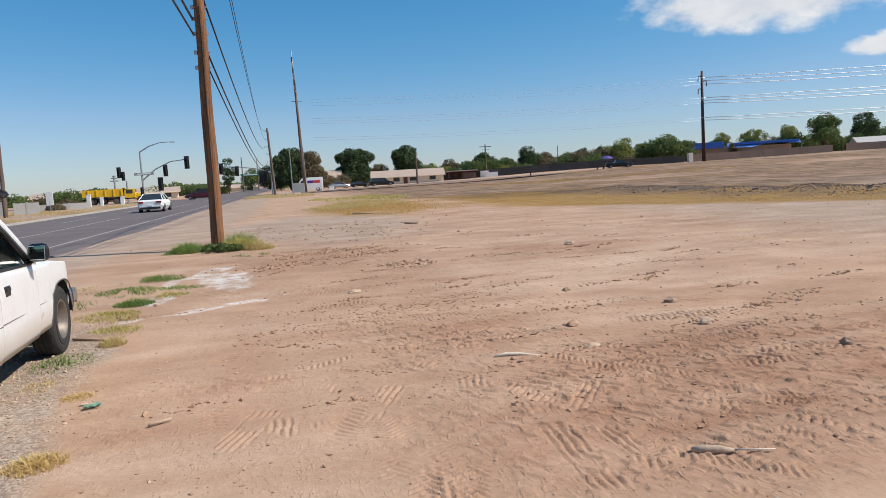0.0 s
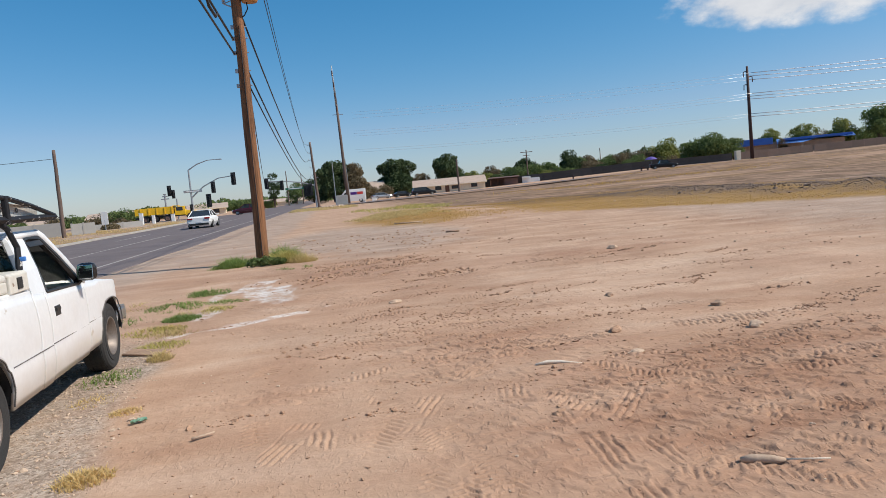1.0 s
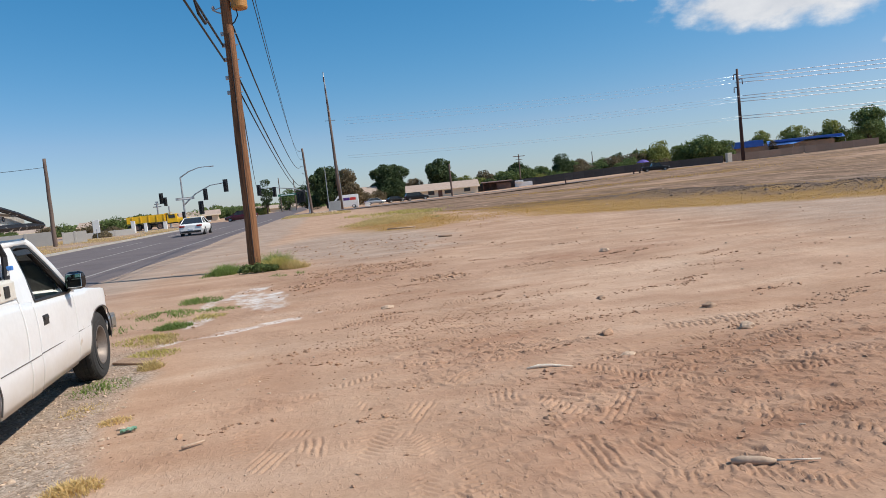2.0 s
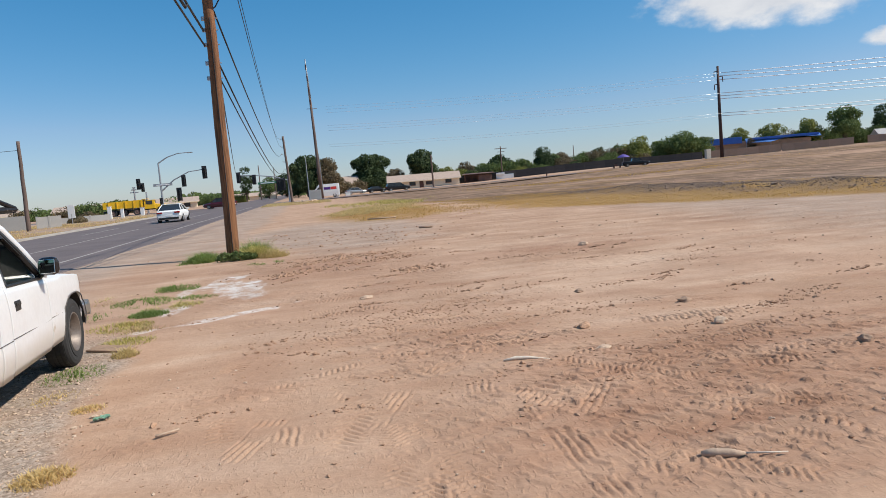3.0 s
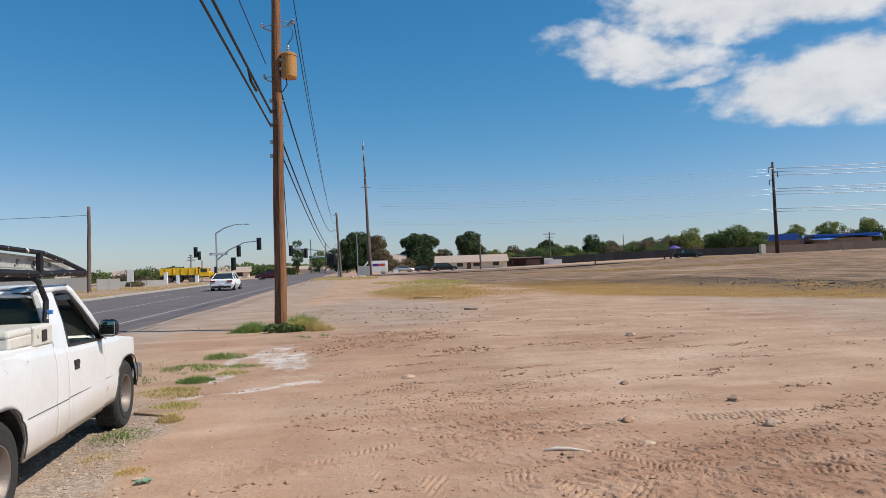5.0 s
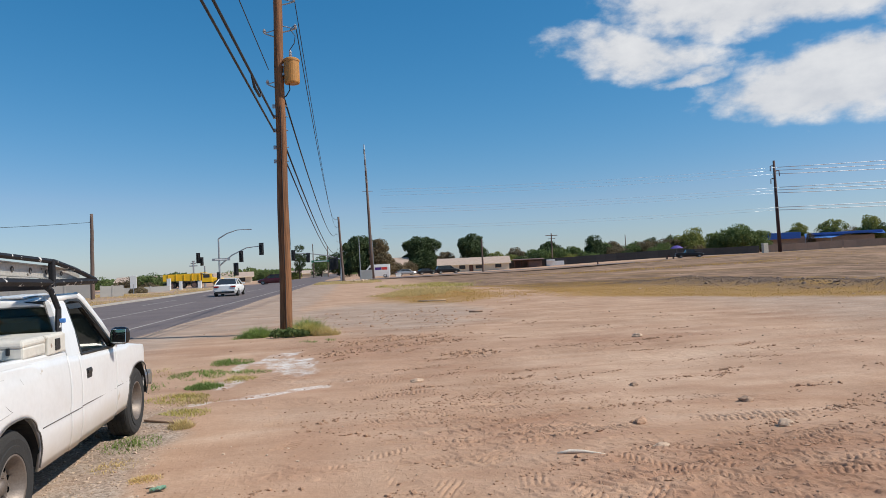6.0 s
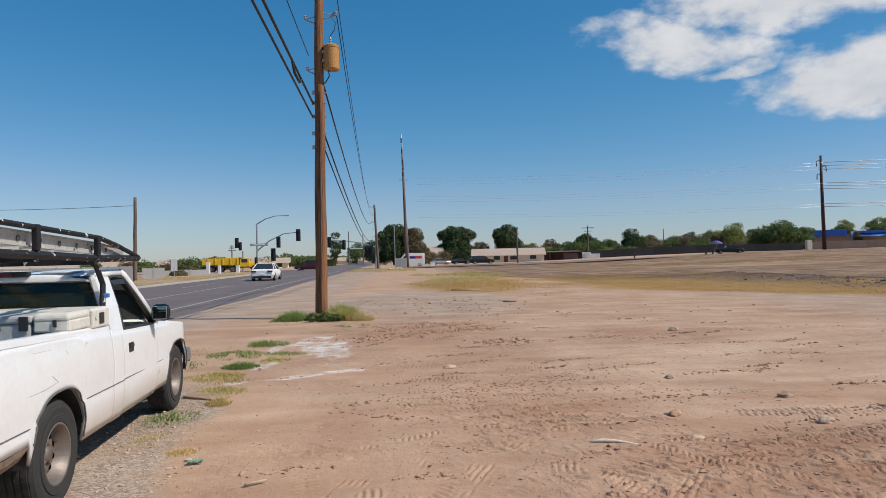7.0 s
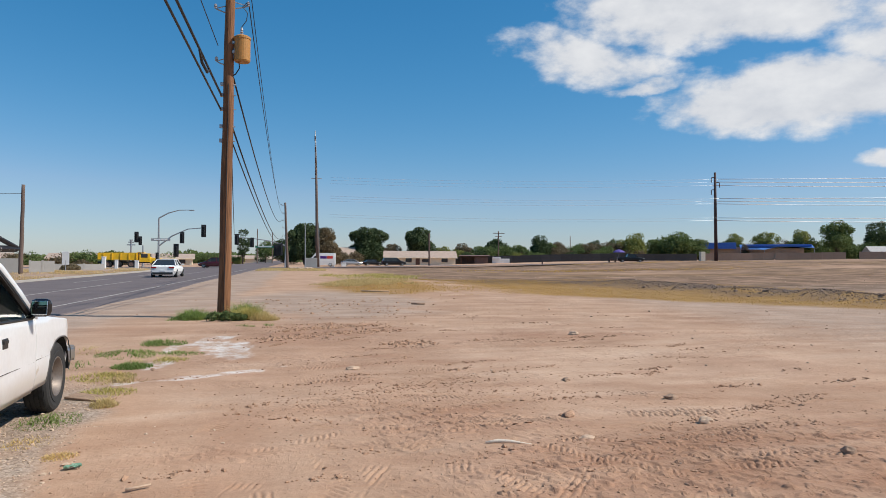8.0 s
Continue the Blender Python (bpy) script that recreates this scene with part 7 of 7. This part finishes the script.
# Broken clusters of crumbs, drawn out along the old wheel tracks.
px, py, ps = [], [], []
for _ in range(70):
    x0, y0 = RS.uniform(-0.8, 8.0), 4.2 + 12 * RS.uniform(0, 1) ** 1.3
    ln, hd, n = RS.uniform(0.15, 0.8), RS.normal(0.25, 0.35), RS.randint(12, 60)
    u = RS.normal(0, 0.5, n) * ln
    px.append(x0 + u * math.cos(hd) + RS.normal(0, 0.03, n)), py.append(y0 + u * math.sin(hd) + RS.normal(0, 0.05, n))
    ps.append(np.minimum(RS.lognormal(-4.75, 0.5, n) * (0.7 + 0.05 * y0), 0.03))
lumps("soil_crumbs", "scattered clusters of dry soil crumbs", np.concatenate(px), np.concatenate(py), np.concatenate(ps), M_CLOD, 88, 0.28, 0.7)
yy = RS.uniform(6, 44, 13000)
xx = 22.4 + np.clip(22.4 - yy, -25, 0) * 0.16 + np.clip(22.4 - yy, 0, 60) * 0.62 + RS.normal(0, 1.1, 13000)
lumps("rubble", "dark broken rubble along a low bank", xx, yy, RS.lognormal(-3.9, 0.5, 13000), M_DARKROCK, 71, 0.35, 0.7)
xx, yy = RS.uniform(8, 45, 220), RS.uniform(15, 60, 220)
lumps("pale_stones", "scattered pale stones on the open lot", xx, yy, RS.lognormal(-3.4, 0.4, 220), M_STONE, 72, 0.3)


def rock(x, y, sx, sy, sz, mat, label, rz=0, seed=1):
    bm = bmesh.new()
    bmesh.ops.create_icosphere(bm, subdivisions=3, radius=1.0)
    for v in bm.verts:
        k = 1 + 0.35 * noise.noise(v.co * 1.3 + Vector((seed, 0, 0))) + 0.12 * noise.noise(v.co * 3.5 + Vector((0, seed, 0)))
        v.co = Vector((v.co.x * sx, v.co.y * sy, v.co.z * sz)) * k
    ob = part("rock", bm, mat, smooth=False)
    ob.matrix_world = pose(x, y, gz(x, y) + sz * 0.4, 0, 0, rz)
    tagged(ob, label, "rock", group="stones on the lot")


rock(0.99, 9.72, 0.1, 0.06, 0.035, M_STONE, "pale flat stone lying on the dirt", 10, 1)
rock(5.91, 13.4, 0.1, 0.09, 0.06, M_STONE, "small pale round stone on the dirt", 0, 2)
rock(4.49, 7.04, 0.09, 0.07, 0.04, M_BOARD, "dark brown stone on the dirt", 30, 3)
rock(4.2, 5.9, 0.075, 0.06, 0.045, M_STONE, "tan stone beside a soil ridge", 0, 4)
rock(3.72, 8.35, 0.07, 0.05, 0.03, M_BOARD, "small brown stone on the dirt", 50, 5)
rock(4.71, 4.66, 0.06, 0.05, 0.04, M_BOARD, "dark round stone on the dirt", 0, 6)
rock(2.75, 5.45, 0.07, 0.05, 0.022, M_STONE, "flat pale stone near a bleached stick", 20, 8)
rock(2.95, 6.35, 0.08, 0.05, 0.04, M_CLOD, "lump of hard brown earth", 35, 11)


def stick(pts, radii, mat, label, name="stick", flat=1.0):
    bm = bmesh.new()
    z = [gz(p[0], p[1]) for p in pts]
    tube(bm, [(p[0], p[1], h + p[2]) for p, h in zip(pts, z)], radii, 8)
    tagged(part(name, bm, mat, smooth=True), label, "stick", group="debris on the lot")


stick([(1.82, 5.42, 0.012), (1.93, 5.43, 0.018), (2.04, 5.4, 0.017), (2.2, 5.32, 0.008)], [0.006, 0.017, 0.014, 0.004], M_BONE, "bleached flat stick on the dirt")
stick([(2.3, 3.2, 0.014), (2.35, 3.18, 0.02), (2.44, 3.13, 0.02), (2.5, 3.1, 0.014)], [0.014, 0.026, 0.024, 0.012], M_STONE, "short dusty log on the dirt", "log")
stick([(2.5, 3.1, 0.018), (2.7, 3.02, 0.014)], [0.006, 0.004], M_BONE, "thin pale stick beside the log")
stick([(-0.86, 4.74, 0.022), (-0.72, 4.82, 0.024)], [0.011, 0.008], M_STONE, "short pale splinter of wood")
stick([(3.9, 22.9, 0.03), (4.35, 22.75, 0.035)], [0.035, 0.03], M_BOARD, "dark piece of wood lying on the lot")
stick([(2.9, 32.0, 0.03), (4.2, 31.6, 0.03)], [0.035, 0.03], M_STONE, "pale board in front of the dry grass")
bm = bmesh.new()
box(bm, (0, 0, 0.02), (0.52, 0.2, 0.025), 0.006, 0, 1, 0)
tagged(part("board", bm, M_BOARD), "weathered flat board beside the front tyre", "board", group="debris on the lot").matrix_world = pose(-2.02, 8.03, gz(-2.02, 8.03), 3, 2, -24)
bm = bmesh.new()
bmesh.ops.create_grid(bm, x_segments=8, y_segments=5, size=0.5)
for v in bm.verts:
    v.co = Vector((v.co.x * 0.12, v.co.y * 0.06, 0.02 + 0.02 * noise.noise(v.co * 5)))
bmesh.ops.solidify(bm, geom=bm.faces[:], thickness=0.004)
tagged(part("plastic_scrap", bm, M_GREENSCRAP), "crumpled green plastic scrap on the dirt", "litter", group="debris on the lot").matrix_world = pose(-1.37, 5.33, gz(-1.37, 5.33) + 0.006, 0, 0, 20)
for k in range(9):
    rock(-1.6 + 0.35 * k + 0.2 * math.sin(k * 2.1), 97.5 + 1.2 * math.sin(k * 1.7), 0.35, 0.3, 0.22, M_PEBBLE, "pale boulder beside the street corner pole", 40 * k, 20 + k)
